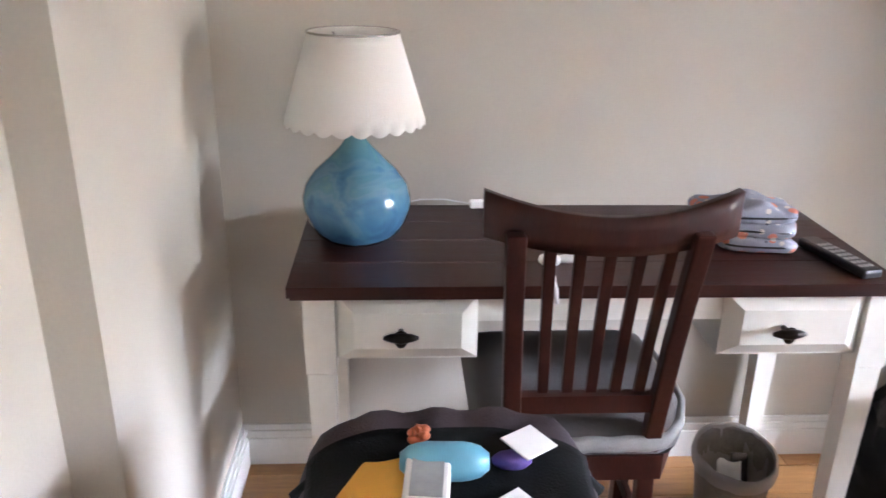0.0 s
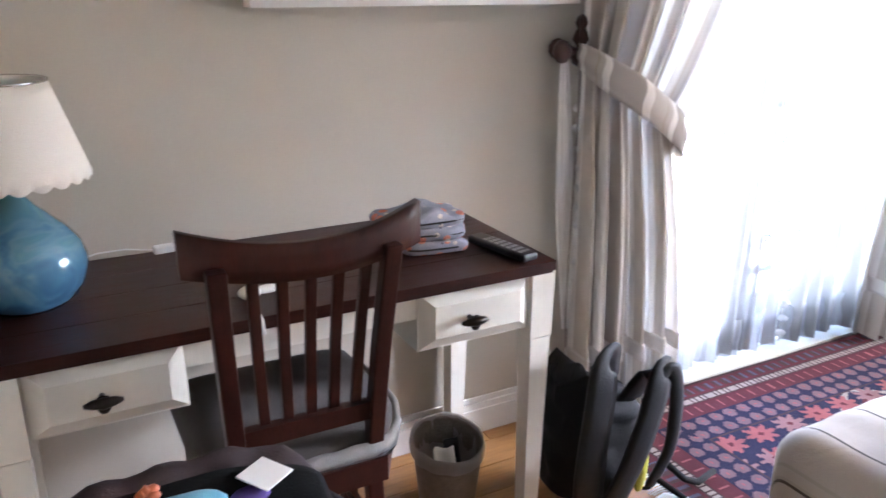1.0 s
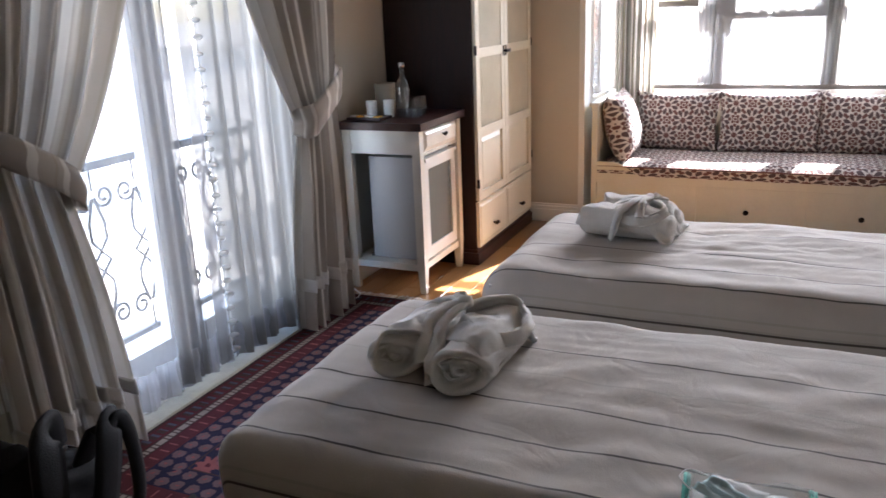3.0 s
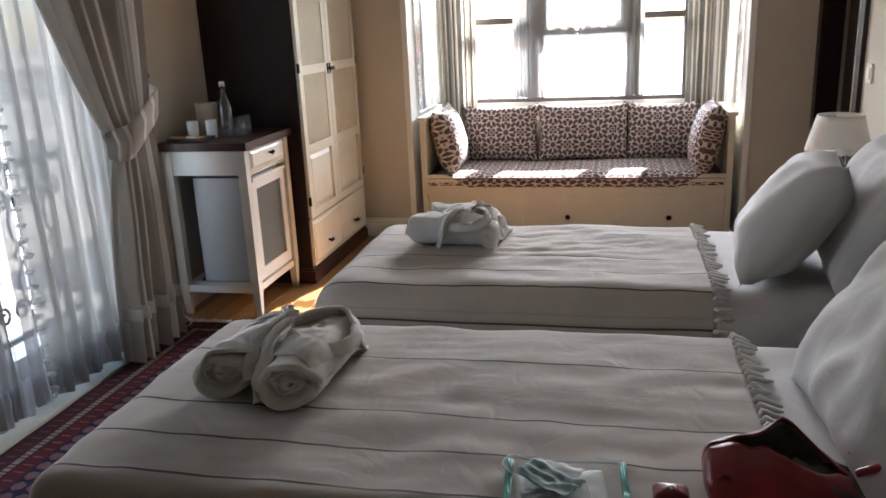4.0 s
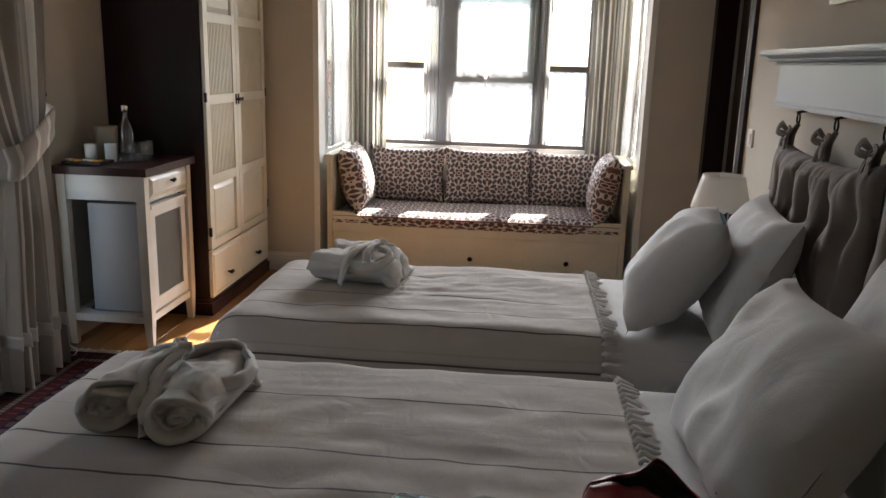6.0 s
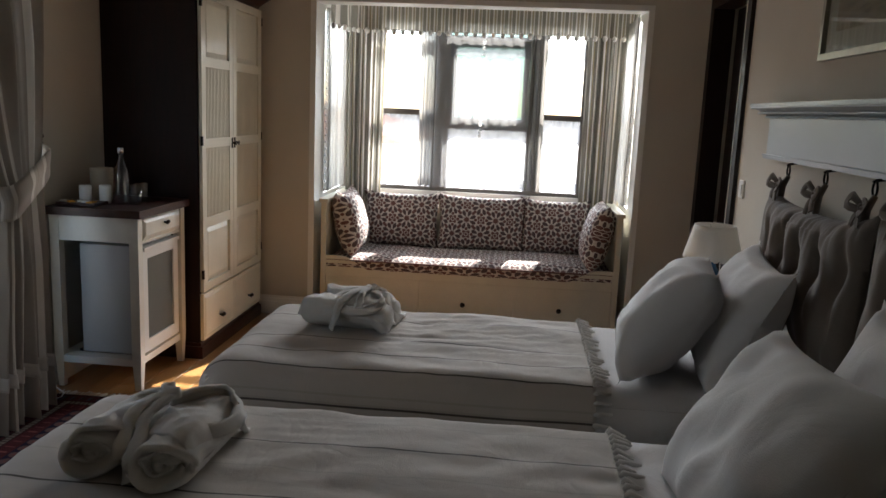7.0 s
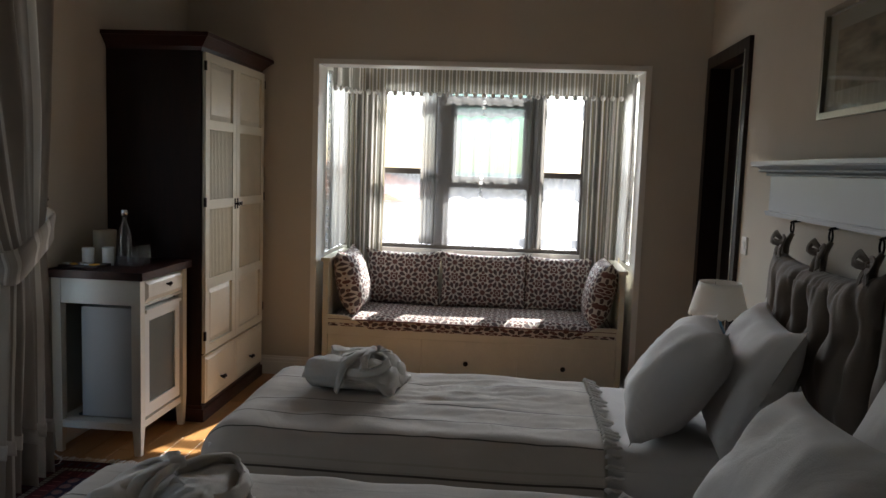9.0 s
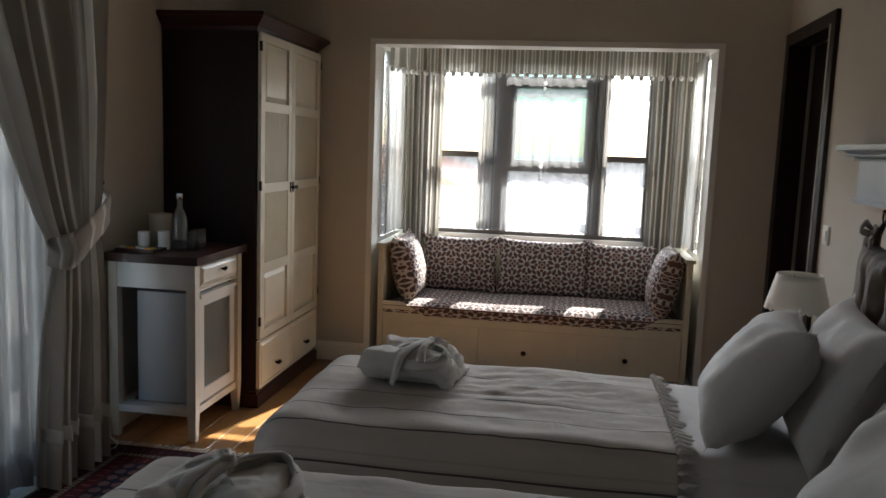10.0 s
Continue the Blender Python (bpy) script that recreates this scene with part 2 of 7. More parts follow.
def glazed_swirl(name):
    """Blue and sea-green glaze with flowing streaks."""
    m = bpy.data.materials.new(name)
    m.use_nodes = True
    n, l = m.node_tree.nodes, m.node_tree.links
    b = n["Principled BSDF"]
    co, no, rp = n.new("ShaderNodeTexCoord"), n.new("ShaderNodeTexNoise"), n.new("ShaderNodeValToRGB")
    no.inputs["Scale"].default_value, no.inputs["Detail"].default_value, no.inputs["Distortion"].default_value = 7, 2, 2.2
    l.new(co.outputs["Object"], no.inputs["Vector"])
    sep, ad, sc = n.new("ShaderNodeSeparateXYZ"), n.new("ShaderNodeMath"), n.new("ShaderNodeMath")
    l.new(co.outputs["Object"], sep.inputs[0])
    sc.operation = "MULTIPLY_ADD"
    l.new(sep.outputs[2], sc.inputs[0])
    sc.inputs[1].default_value, sc.inputs[2].default_value = 1.6, -1.42
    l.new(sc.outputs[0], ad.inputs[0])
    l.new(no.outputs[0], ad.inputs[1])
    e = rp.color_ramp.elements
    e[0].position, e[0].color = 0.28, (0.05, 0.14, 0.26, 1)
    e[1].position, e[1].color = 0.86, (0.16, 0.34, 0.31, 1)
    e.new(0.45).color = (0.085, 0.22, 0.35, 1)
    e.new(0.55).color = (0.13, 0.28, 0.38, 1)
    e.new(0.62).color = (0.1, 0.25, 0.34, 1)
    l.new(ad.outputs[0], rp.inputs[0])
    l.new(rp.outputs[0], b.inputs["Base Color"])
    b.inputs["Roughness"].default_value, b.inputs["Coat Weight"].default_value = 0.12, 0.5
    bp = n.new("ShaderNodeBump")
    bp.inputs["Strength"].default_value, bp.inputs["Distance"].default_value = 0.35, 0.01
    l.new(no.outputs[0], bp.inputs["Height"])
    l.new(bp.outputs[0], b.inputs["Normal"])
    return m


WALL = material("wall_paint", (0.55, 0.51, 0.435), 0.85, vary=0.05, scale=2.5, bump=0.15, grain=160)
CEIL = material("ceiling_paint", (0.78, 0.76, 0.7), 0.9, vary=0.03, scale=2, bump=0.1)
WHITE = material("white_lacquer", (0.74, 0.71, 0.63), 0.42, vary=0.05, scale=9, bump=0.06, grain=60)
TRIM = material("white_trim", (0.78, 0.77, 0.73), 0.45, vary=0.04, scale=6, bump=0.05)
CREAM = material("cream_lacquer", (0.69, 0.65, 0.53), 0.4, vary=0.06, scale=7, bump=0.06, grain=60)
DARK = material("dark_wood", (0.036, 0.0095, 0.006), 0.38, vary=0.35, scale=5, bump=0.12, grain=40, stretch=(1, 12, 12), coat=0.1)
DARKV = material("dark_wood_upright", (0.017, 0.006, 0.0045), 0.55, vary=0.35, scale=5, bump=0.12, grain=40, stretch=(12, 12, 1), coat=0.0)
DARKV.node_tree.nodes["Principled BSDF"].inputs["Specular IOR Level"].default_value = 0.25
DARK.node_tree.nodes["Principled BSDF"].inputs["Specular IOR Level"].default_value = 0.3
CHAIRWOOD = material("chair_wood", (0.036, 0.0085, 0.005), 0.42, vary=0.35, scale=5, bump=0.1, grain=40, stretch=(8, 12, 2), coat=0.06)
CHAIRWOOD.node_tree.nodes["Principled BSDF"].inputs["Specular IOR Level"].default_value = 0.28
DOORWOOD = material("door_wood", (0.016, 0.008, 0.0065), 0.4, vary=0.3, scale=5, bump=0.08, grain=40, stretch=(12, 12, 1), coat=0.04)
DOORWOOD.node_tree.nodes["Principled BSDF"].inputs["Specular IOR Level"].default_value = 0.3
FLOORWOOD = material("oak_parquet", (0.35, 0.175, 0.06), 0.32, vary=0.22, scale=6, bump=0.08, grain=45, stretch=(1.2, 14, 14), rand=0.16, coat=0.3)
IRON = material("black_iron", (0.012, 0.011, 0.01), 0.4, 0.7, vary=0.2, bump=0.1)
KNOB = material("oil_rubbed_bronze", (0.02, 0.015, 0.012), 0.35, 0.8, vary=0.3, bump=0.08)
FRIDGE = material("fridge_enamel", (0.4, 0.4, 0.395), 0.35, vary=0.03, bump=0.05)
FRIDGEGLASS = material("smoked_glass", (0.16, 0.17, 0.16), 0.08, vary=0.05, bump=0)
COTTON = material("white_cotton", (0.61, 0.59, 0.575), 0.85, vary=0.03, scale=5, bump=0.2, grain=320, sheen=0.1, crease=0.28, crease_scale=5.0)
TERRY = material("terry_cloth", (0.66, 0.63, 0.585), 0.95, vary=0.07, scale=14, bump=0.5, grain=380, sheen=0.2, crease=0.14, crease_scale=11.0)
VELVET = material("taupe_velvet", (0.14, 0.111, 0.087), 0.8, vary=0.18, scale=10, bump=0.15, grain=300, sheen=0.2)
PADEDGE = material("pale_pad_edge", (0.24, 0.228, 0.215), 0.9, vary=0.15, scale=20, bump=0.6, grain=260)
SEATPAD = material("grey_chair_pad", (0.055, 0.047, 0.042), 0.9, vary=0.12, scale=14, bump=0.5, grain=300, sheen=0.2)
BLUEGREY = material("blue_grey_lacquer", (0.34, 0.375, 0.41), 0.35, vary=0.04, bump=0.05)
SHADE = material("lamp_shade_linen", (0.8, 0.77, 0.71), 0.8, vary=0.03, bump=0.3, grain=400)
BLACK = material("black_nylon", (0.004, 0.004, 0.0045), 0.75, vary=0.3, scale=20, bump=0.4, grain=250)
BLACK.node_tree.nodes["Principled BSDF"].inputs["Specular IOR Level"].default_value = 0.22
STRAP = material("dark_grey_strap", (0.008, 0.008, 0.009), 0.6, vary=0.3, scale=20, bump=0.4, grain=250)
STRAP.node_tree.nodes["Principled BSDF"].inputs["Specular IOR Level"].default_value = 0.25
PLASTIC = material("black_plastic", (0.012, 0.012, 0.014), 0.3, vary=0.1, bump=0.05)
SCREEN = material("dark_screen", (0.01, 0.012, 0.014), 0.08, vary=0.1, bump=0)
PLUM = material("plum_nylon", (0.034, 0.02, 0.023), 0.7, vary=0.2, scale=12, bump=0.4, grain=260)
YELLOW = material("yellow_card", (0.72, 0.36, 0.04), 0.6, vary=0.06, bump=0.1)
PAPER = material("white_paper", (0.8, 0.8, 0.78), 0.7, vary=0.04, bump=0.1)
GREYPRINT = material("grey_print", (0.32, 0.33, 0.33), 0.5, vary=0.15, scale=30, bump=0)
SKYBLUE = material("light_blue_case", (0.16, 0.4, 0.52), 0.35, vary=0.08, bump=0.1)
ORANGE = material("orange_rubber", (0.5, 0.13, 0.05), 0.5, vary=0.2, bump=0.2)
VIOLET = material("violet_cloth", (0.1, 0.06, 0.25), 0.7, vary=0.2, bump=0.2)
REDLEATHER = material("red_leather", (0.23, 0.01, 0.016), 0.33, vary=0.15, scale=18, bump=0.35, grain=130, coat=0.45)
BAGLINING = material("grey_bag_lining", (0.11, 0.1, 0.085), 0.85, vary=0.25, scale=25, bump=0.4)
LINING = material("dark_lining", (0.035, 0.03, 0.03), 0.8, vary=0.2, bump=0.3)
TEAL = material("teal_plastic", (0.05, 0.42, 0.33), 0.4, vary=0.05, bump=0.05)
MASKBLUE = material("pale_blue_mask", (0.45, 0.6, 0.64), 0.85, vary=0.05, bump=0.4, grain=300)
BIN = material("grey_woven_bin", (0.16, 0.14, 0.12), 0.6, vary=0.25, scale=40, bump=0.5, grain=150)
LIME = material("yellow_mesh", (0.45, 0.42, 0.05), 0.8, vary=0.2, bump=0.5)
CHROME = material("chrome", (0.6, 0.6, 0.6), 0.18, 1.0, vary=0.05, bump=0)
SILVER = material("silver_frame", (0.3, 0.28, 0.23), 0.35, 0.9, vary=0.15, scale=20, bump=0.2)
MATBOARD = material("mat_board", (0.34, 0.32, 0.27), 0.8, vary=0.04, bump=0.1)
STUCCO = material("white_stucco", (0.78, 0.76, 0.72), 0.9, vary=0.06, scale=1.5, bump=0.3, grain=40)
MINT = material("mint_stucco", (0.68, 0.78, 0.74), 0.9, vary=0.06, scale=1.5, bump=0.3, grain=40)
ROOF = material("terracotta_tiles", (0.42, 0.17, 0.09), 0.85, vary=0.25, scale=6, bump=0.4, rand=0.2)
ASPHALT = material("street_paving", (0.4, 0.38, 0.345), 0.9, vary=0.2, scale=1, bump=0.5)
FACADEGLASS = material("far_window_glass", (0.3, 0.33, 0.35), 0.1, vary=0.1, bump=0)
SLAB = material("balcony_slab", (0.45, 0.42, 0.38), 0.85, vary=0.12, scale=8, bump=0.3)
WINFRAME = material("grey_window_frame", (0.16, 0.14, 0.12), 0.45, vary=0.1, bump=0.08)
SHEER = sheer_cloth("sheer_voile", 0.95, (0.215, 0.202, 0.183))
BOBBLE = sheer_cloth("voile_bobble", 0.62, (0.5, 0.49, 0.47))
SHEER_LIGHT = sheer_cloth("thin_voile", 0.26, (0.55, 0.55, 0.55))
SHEER_FINE = sheer_cloth("finest_voile", 0.32, (0.42, 0.42, 0.43))
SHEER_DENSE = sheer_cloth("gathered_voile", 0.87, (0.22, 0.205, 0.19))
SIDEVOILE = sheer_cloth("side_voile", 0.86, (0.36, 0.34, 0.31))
TAIL = material("white_tail_cloth", (0.74, 0.72, 0.69), 0.9, vary=0.05, scale=8, bump=0.2, grain=300)
BEAD = sheer_cloth("cotton_bobble", 0.45, (0.85, 0.85, 0.85))
MINTGLASS = pane_glass("pale_green_glass", (0.33, 0.43, 0.4))
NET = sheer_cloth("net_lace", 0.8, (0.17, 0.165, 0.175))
LACE = sheer_cloth("lace_border", 0.7, (0.5, 0.49, 0.48))
CLEARBAG = sheer_cloth("clear_plastic", 0.22, (0.8, 0.84, 0.84))
BINBAG = sheer_cloth("bin_liner", 0.55, (0.62, 0.6, 0.57))
GLASS = pane_glass("window_glass")
DRINKGLASS = pane_glass("drinking_glass", (0.93, 0.95, 0.95), 0.09)
KILIM = kilim_star("star_upholstery")
RUGWOOL = knotted("rug_wool")
GLAZE = glazed_swirl("blue_glaze")
_t, _w, _b, _g = (0.39, 0.345, 0.3), (0.78, 0.745, 0.69), (0.48, 0.425, 0.345), (0.53, 0.48, 0.42)
STRIPE = banded("striped_curtain_cloth", [(0, _t), (0.3, _w), (0.42, _g), (0.62, _b), (0.66, _g), (0.74, _w), (0.84, _t)], repeat=0.24, through_light=0.22)
_d, _e, _o = (0.27, 0.255, 0.215), (0.33, 0.31, 0.265), (0.44, 0.36, 0.2)
BAYSTRIPE = banded("bay_curtain_cloth", [(0, _d), (0.34, _w), (0.5, _e), (0.62, _o), (0.68, _e), (0.78, _w), (0.88, _d)], repeat=0.24, through_light=0.24)
_c, _k, _f = (0.46, 0.413, 0.36), (0.07, 0.058, 0.048), (0.4, 0.365, 0.31)


def spread_stops():
    """Bedspread stripes over a cloth 1.90 m wide, UV running 0 to 1."""
    at = []
    for s, w in ((-0.585, 0.003), (-0.562, 0.008), (-0.525, 0.003), (-0.42, 0.006), (-0.27, 0.0032), (-0.105, 0.003), (0.04, 0.003), (0.2, 0.003), (0.36, 0.0028), (0.56, 0.007)):
        at.append(((s + 0.95) / 1.9, w / 1.9))
    stops = [(0.0, _c)]
    for p, w in at:
        stops += [(p, _k), (p + w, _f), (p + w * 1.9, _c)]
    return stops


SPREAD = banded("striped_bedspread", spread_stops(), weave=500, bump=0.5, crease=0.22)


# ---- building helpers ----
def box(bm, x0, y0, z0, x1, y1, z1):
    v = [bm.verts.new(p) for p in ((x0, y0, z0), (x1, y0, z0), (x1, y1, z0), (x0, y1, z0), (x0, y0, z1), (x1, y0, z1), (x1, y1, z1), (x0, y1, z1))]
    for f in ((3, 2, 1, 0), (4, 5, 6, 7), (0, 1, 5, 4), (1, 2, 6, 5), (2, 3, 7, 6), (3, 0, 4, 7)):
        bm.faces.new([v[i] for i in f])
    return v


def prism(bm, low, high):
    """A solid between two rings of points."""
    a, b = [bm.verts.new(p) for p in low], [bm.verts.new(p) for p in high]
    k = len(a)
    bm.faces.new(a[::-1])
    bm.faces.new(b)
    for i in range(k):
        bm.faces.new((a[i], a[(i + 1) % k], b[(i + 1) % k], b[i]))


def lathe(bm, profile, centre=(0, 0, 0), n=24, cap=True):
    """Turns (radius, z) pairs round an upright line."""
    rings = []
    for r, z in profile:
        rings.append([bm.verts.new((centre[0] + r * math.cos(2 * math.pi * i / n), centre[1] + r * math.sin(2 * math.pi * i / n), centre[2] + z)) for i in range(n)])
    for a, b in zip(rings, rings[1:]):
        for i in range(n):
            bm.faces.new((a[i], a[(i + 1) % n], b[(i + 1) % n], b[i]))
    if cap:
        bm.faces.new(rings[0][::-1])
        bm.faces.new(rings[-1])
    return rings


def tube(bm, points, r, n=8, taper=None):
    """A round bar along points."""
    pts = [Vector(p) for p in points]
    rings = []
    up = Vector((0.31, 0.17, 0.93))
    for i, p in enumerate(pts):
        d = (pts[min(i + 1, len(pts) - 1)] - pts[max(i - 1, 0)]).normalized()
        a = d.cross(up)
        a = a.normalized() if a.length > 1e-4 else Vector((1, 0, 0))
        b = d.cross(a)
        q = r if taper is None else taper[i]
        rings.append([bm.verts.new(p + a * (q * math.cos(2 * math.pi * j / n)) + b * (q * math.sin(2 * math.pi * j / n))) for j in range(n)])
    for s, t in zip(rings, rings[1:]):
        for j in range(n):
            bm.faces.new((s[j], s[(j + 1) % n], t[(j + 1) % n], t[j]))
    bm.faces.new(rings[0][::-1])
    bm.faces.new(rings[-1])


def ball(bm, c, r, squash=(1, 1, 1), n=10):
    m = Matrix.Translation(c) @ Matrix.Diagonal((r * squash[0], r * squash[1], r * squash[2], 1))
    bmesh.ops.create_uvsphere(bm, u_segments=n, v_segments=max(4, n * 2 // 3), radius=1, matrix=m)


def sheet(bm, f, nu, nv, uv=None):
    """A cloth of nu by nv cells from f(u, v), with UV in metres where given."""
    layer = bm.loops.layers.uv.verify()
    g = [[bm.verts.new(f(i / nu, j / nv)) for j in range(nv + 1)] for i in range(nu + 1)]
    for i in range(nu):
        for j in range(nv):
            face = bm.faces.new((g[i][j], g[i + 1][j], g[i + 1][j + 1], g[i][j + 1]))
            if uv:
                for lp, (a, b) in zip(face.loops, ((i, j), (i + 1, j), (i + 1, j + 1), (i, j + 1))):
                    lp[layer].uv = uv(a / nu, b / nv)
    return g


def thing(name, label, category, group="", at=(0, 0, 0), kind=""):
    e = new(name)
    e.empty_display_size = 0.05
    e.location = at
    return tagged(e, label, category, group, kind)


def part(name, bm, mat, parent=None, label="", bevel=0.0, smooth=False, thick=0.0, seg=2):
    """One mesh object from a bmesh in world places, under a thing or a part."""
    if bevel:
        edges = [e for e in bm.edges if len(e.link_faces) == 2 and e.calc_face_angle() > 0.6]
        bmesh.ops.bevel(bm, geom=edges, offset=bevel, segments=seg, affect="EDGES", profile=0.5, clamp_overlap=True)
    bmesh.ops.recalc_face_normals(bm, faces=bm.faces)
    me = bpy.data.meshes.new(name)
    bm.to_mesh(me)
    bm.free()
    me.materials.append(mat)
    if smooth:
        me.polygons.foreach_set("use_smooth", [True] * len(me.polygons))
    ob = new(name, me)
    if thick:
        so = ob.modifiers.new("thickness", "SOLIDIFY")
        so.thickness, so.offset = thick, 0
    if parent:
        ob.parent = parent
        root, off = parent, Vector()
        while root:
            off += Vector(root.location)
            root = root.parent
        ob.location = -off
    if label:
        ob["label"] = label
    return ob


def boxes(name, mat, parent, *spans, label="", bevel=0.003):
    bm = bmesh.new()
    for s in spans:
        box(bm, *s)
    return part(name, bm, mat, parent, label, bevel)


def struct(name, mat, label, category, *spans, bevel=0.0):
    return tagged(boxes(name, mat, None, *spans, bevel=bevel), label, category, kind="structure")


def along(points, u):
    """A smooth way through points."""
    P = [Vector(p) for p in points]
    k = u * (len(P) - 1)
    i = min(int(k), len(P) - 2)
    t = k - i
    a, b, c, d = P[max(i - 1, 0)], P[i], P[i + 1], P[min(i + 2, len(P) - 1)]
    return 0.5 * (2 * b + (c - a) * t + (2 * a - 5 * b + 4 * c - d) * t * t + (3 * b - a - 3 * c + d) * t ** 3)


def wob(p, s, a):
    return noise.noise(Vector(p) * s) * a


# ---- the room ----
XE, YN, YS, XW, ZC = 5.5, 4.0, 0.63, -0.018, 2.75
DX0, DX1, DZ = 2.1, 3.69, 2.2          # french door opening
BY0, BY1, BZ = 1.02, 3.11, 2.08          # bay opening
BX = 6.3                                 # glass line of the bay
struct("wall_north", WALL, "beige painted wall around the french doors", "wall",
       (-0.6, YN, -0.1, DX0, YN + 0.25, ZC), (DX1, YN, -0.1, XE + 0.2, YN + 0.25, ZC), (DX0, YN, DZ, DX1, YN + 0.25, ZC))
struct("wall_west", WALL, "beige painted wall beside the writing desk", "wall", (-0.25, 3.165, -0.1, XW, YN, ZC))
struct("wall_west_recess", WALL, "beige painted wall set back a little", "wall", (-0.35, YS - 0.2, -0.1, -0.1, 3.165, ZC))
struct("wall_east", WALL, "beige painted wall around the window bay", "wall",
       (XE, YS - 0.2, -0.1, XE + 0.16, BY0, ZC), (XE, BY1, -0.1, XE + 0.16, YN, ZC), (XE, BY0, BZ, XE + 0.16, BY1, ZC))
struct("wall_south", WALL, "beige painted wall behind the beds", "wall",
       (-0.35, YS - 0.25, -0.1, 4.66, YS, ZC), (4.66, YS - 0.25, 2.14, XE, YS, ZC), (5.42, YS - 0.25, -0.1, XE, YS, 2.14), (4.66, YS - 0.25, -0.1, 5.42, YS - 0.17, 2.14))
struct("ceiling", CEIL, "pale painted ceiling", "ceiling", (-0.6, YS - 0.25, ZC, XE + 0.2, YN + 0.25, ZC + 0.1))
struct("bay_ceiling", CEIL, "pale painted ceiling of the window bay", "ceiling", (XE + 0.16, BY0 - 0.12, BZ + 0.12, BX + 0.12, BY1 + 0.12, BZ + 0.24))
struct("bay_floor", TRIM, "floor of the window bay", "floor", (XE + 0.001, BY0 - 0.12, -0.1, BX + 0.12, BY1 + 0.12, -0.002))
SILL = 0.82
struct("bay_wall", TRIM, "white painted low wall and sides of the window bay", "wall",
       (BX - 0.06, BY0 - 0.12, 0, BX + 0.1, BY1 + 0.12, SILL),
       (XE + 0.16, BY1, 0, BX - 0.06, BY1 + 0.12, SILL), (XE + 0.16, BY0 - 0.12, 0, BX - 0.06, BY0, SILL),
       (XE + 0.16, BY1, SILL, XE + 0.24, BY1 + 0.12, BZ + 0.12), (XE + 0.16, BY0 - 0.12, SILL, XE + 0.24, BY0, BZ + 0.12),
       (XE + 0.24, BY1, 2.12, BX - 0.06, BY1 + 0.12, BZ + 0.12), (XE + 0.24, BY0 - 0.12, 2.12, BX - 0.06, BY0, BZ + 0.12),
       (BX - 0.06, BY0 - 0.12, 2.12, BX + 0.1, BY1 + 0.12, BZ + 0.12))
struct("bay_trim", TRIM, "narrow white casing round the bay opening", "trim",
       (XE - 0.012, BY0 - 0.035, 0, XE + 0.16, BY0 + 0.002, BZ + 0.03), (XE - 0.012, BY1 - 0.002, 0, XE + 0.16, BY1 + 0.035, BZ + 0.03),
       (XE - 0.012, BY0 + 0.002, BZ - 0.004, XE + 0.16, BY1 - 0.002, BZ + 0.03), bevel=0.004)


def baseboard(name, x0, y0, x1, y1, nx, ny):
    """A skirting with a stepped top along a wall; nx, ny point into the room."""
    bm = bmesh.new()
    for d, z0, z1 in ((0.016, 0, 0.085), (0.011, 0.085, 0.1), (0.014, 0.1, 0.108), (0.007, 0.108, 0.125)):
        xs, ys = sorted((x0, x1)), sorted((y0, y1))
        if ny:
            ys = sorted((y0, y0 + ny * d))
        else:
            xs = sorted((x0, x0 + nx * d))
        box(bm, xs[0], ys[0], z0, xs[1], ys[1], z1)
    tagged(part(name, bm, TRIM, None, "white painted skirting board with a stepped top", 0.0015), category="skirting", kind="structure")


baseboard("baseboard_north", XW, YN, DX0, YN, 0, -1)
baseboard("baseboard_north_far", DX1, YN, XE, YN, 0, -1)
baseboard("baseboard_west", XW, 3.165, XW, YN - 0.016, 1, 0)
baseboard("baseboard_east", XE, BY1 + 0.036, XE, YN - 0.016, -1, 0)
baseboard("baseboard_south", -0.09, YS, 4.6, YS, 0, 1)
baseboard("baseboard_recess", -0.1, YS, -0.1, 3.165, 1, 0)

# ---- outside ----
ground = struct("ground", ASPHALT, "pale paved street and open ground far below", "ground", (-900, -900, -3.8, 900, 900, -3.6))
struct("balcony_slab", SLAB, "narrow concrete balcony floor outside the doors", "balcony", (1.6, YN + 0.25, -0.2, 3.9, 4.75, -0.03), bevel=0.01)


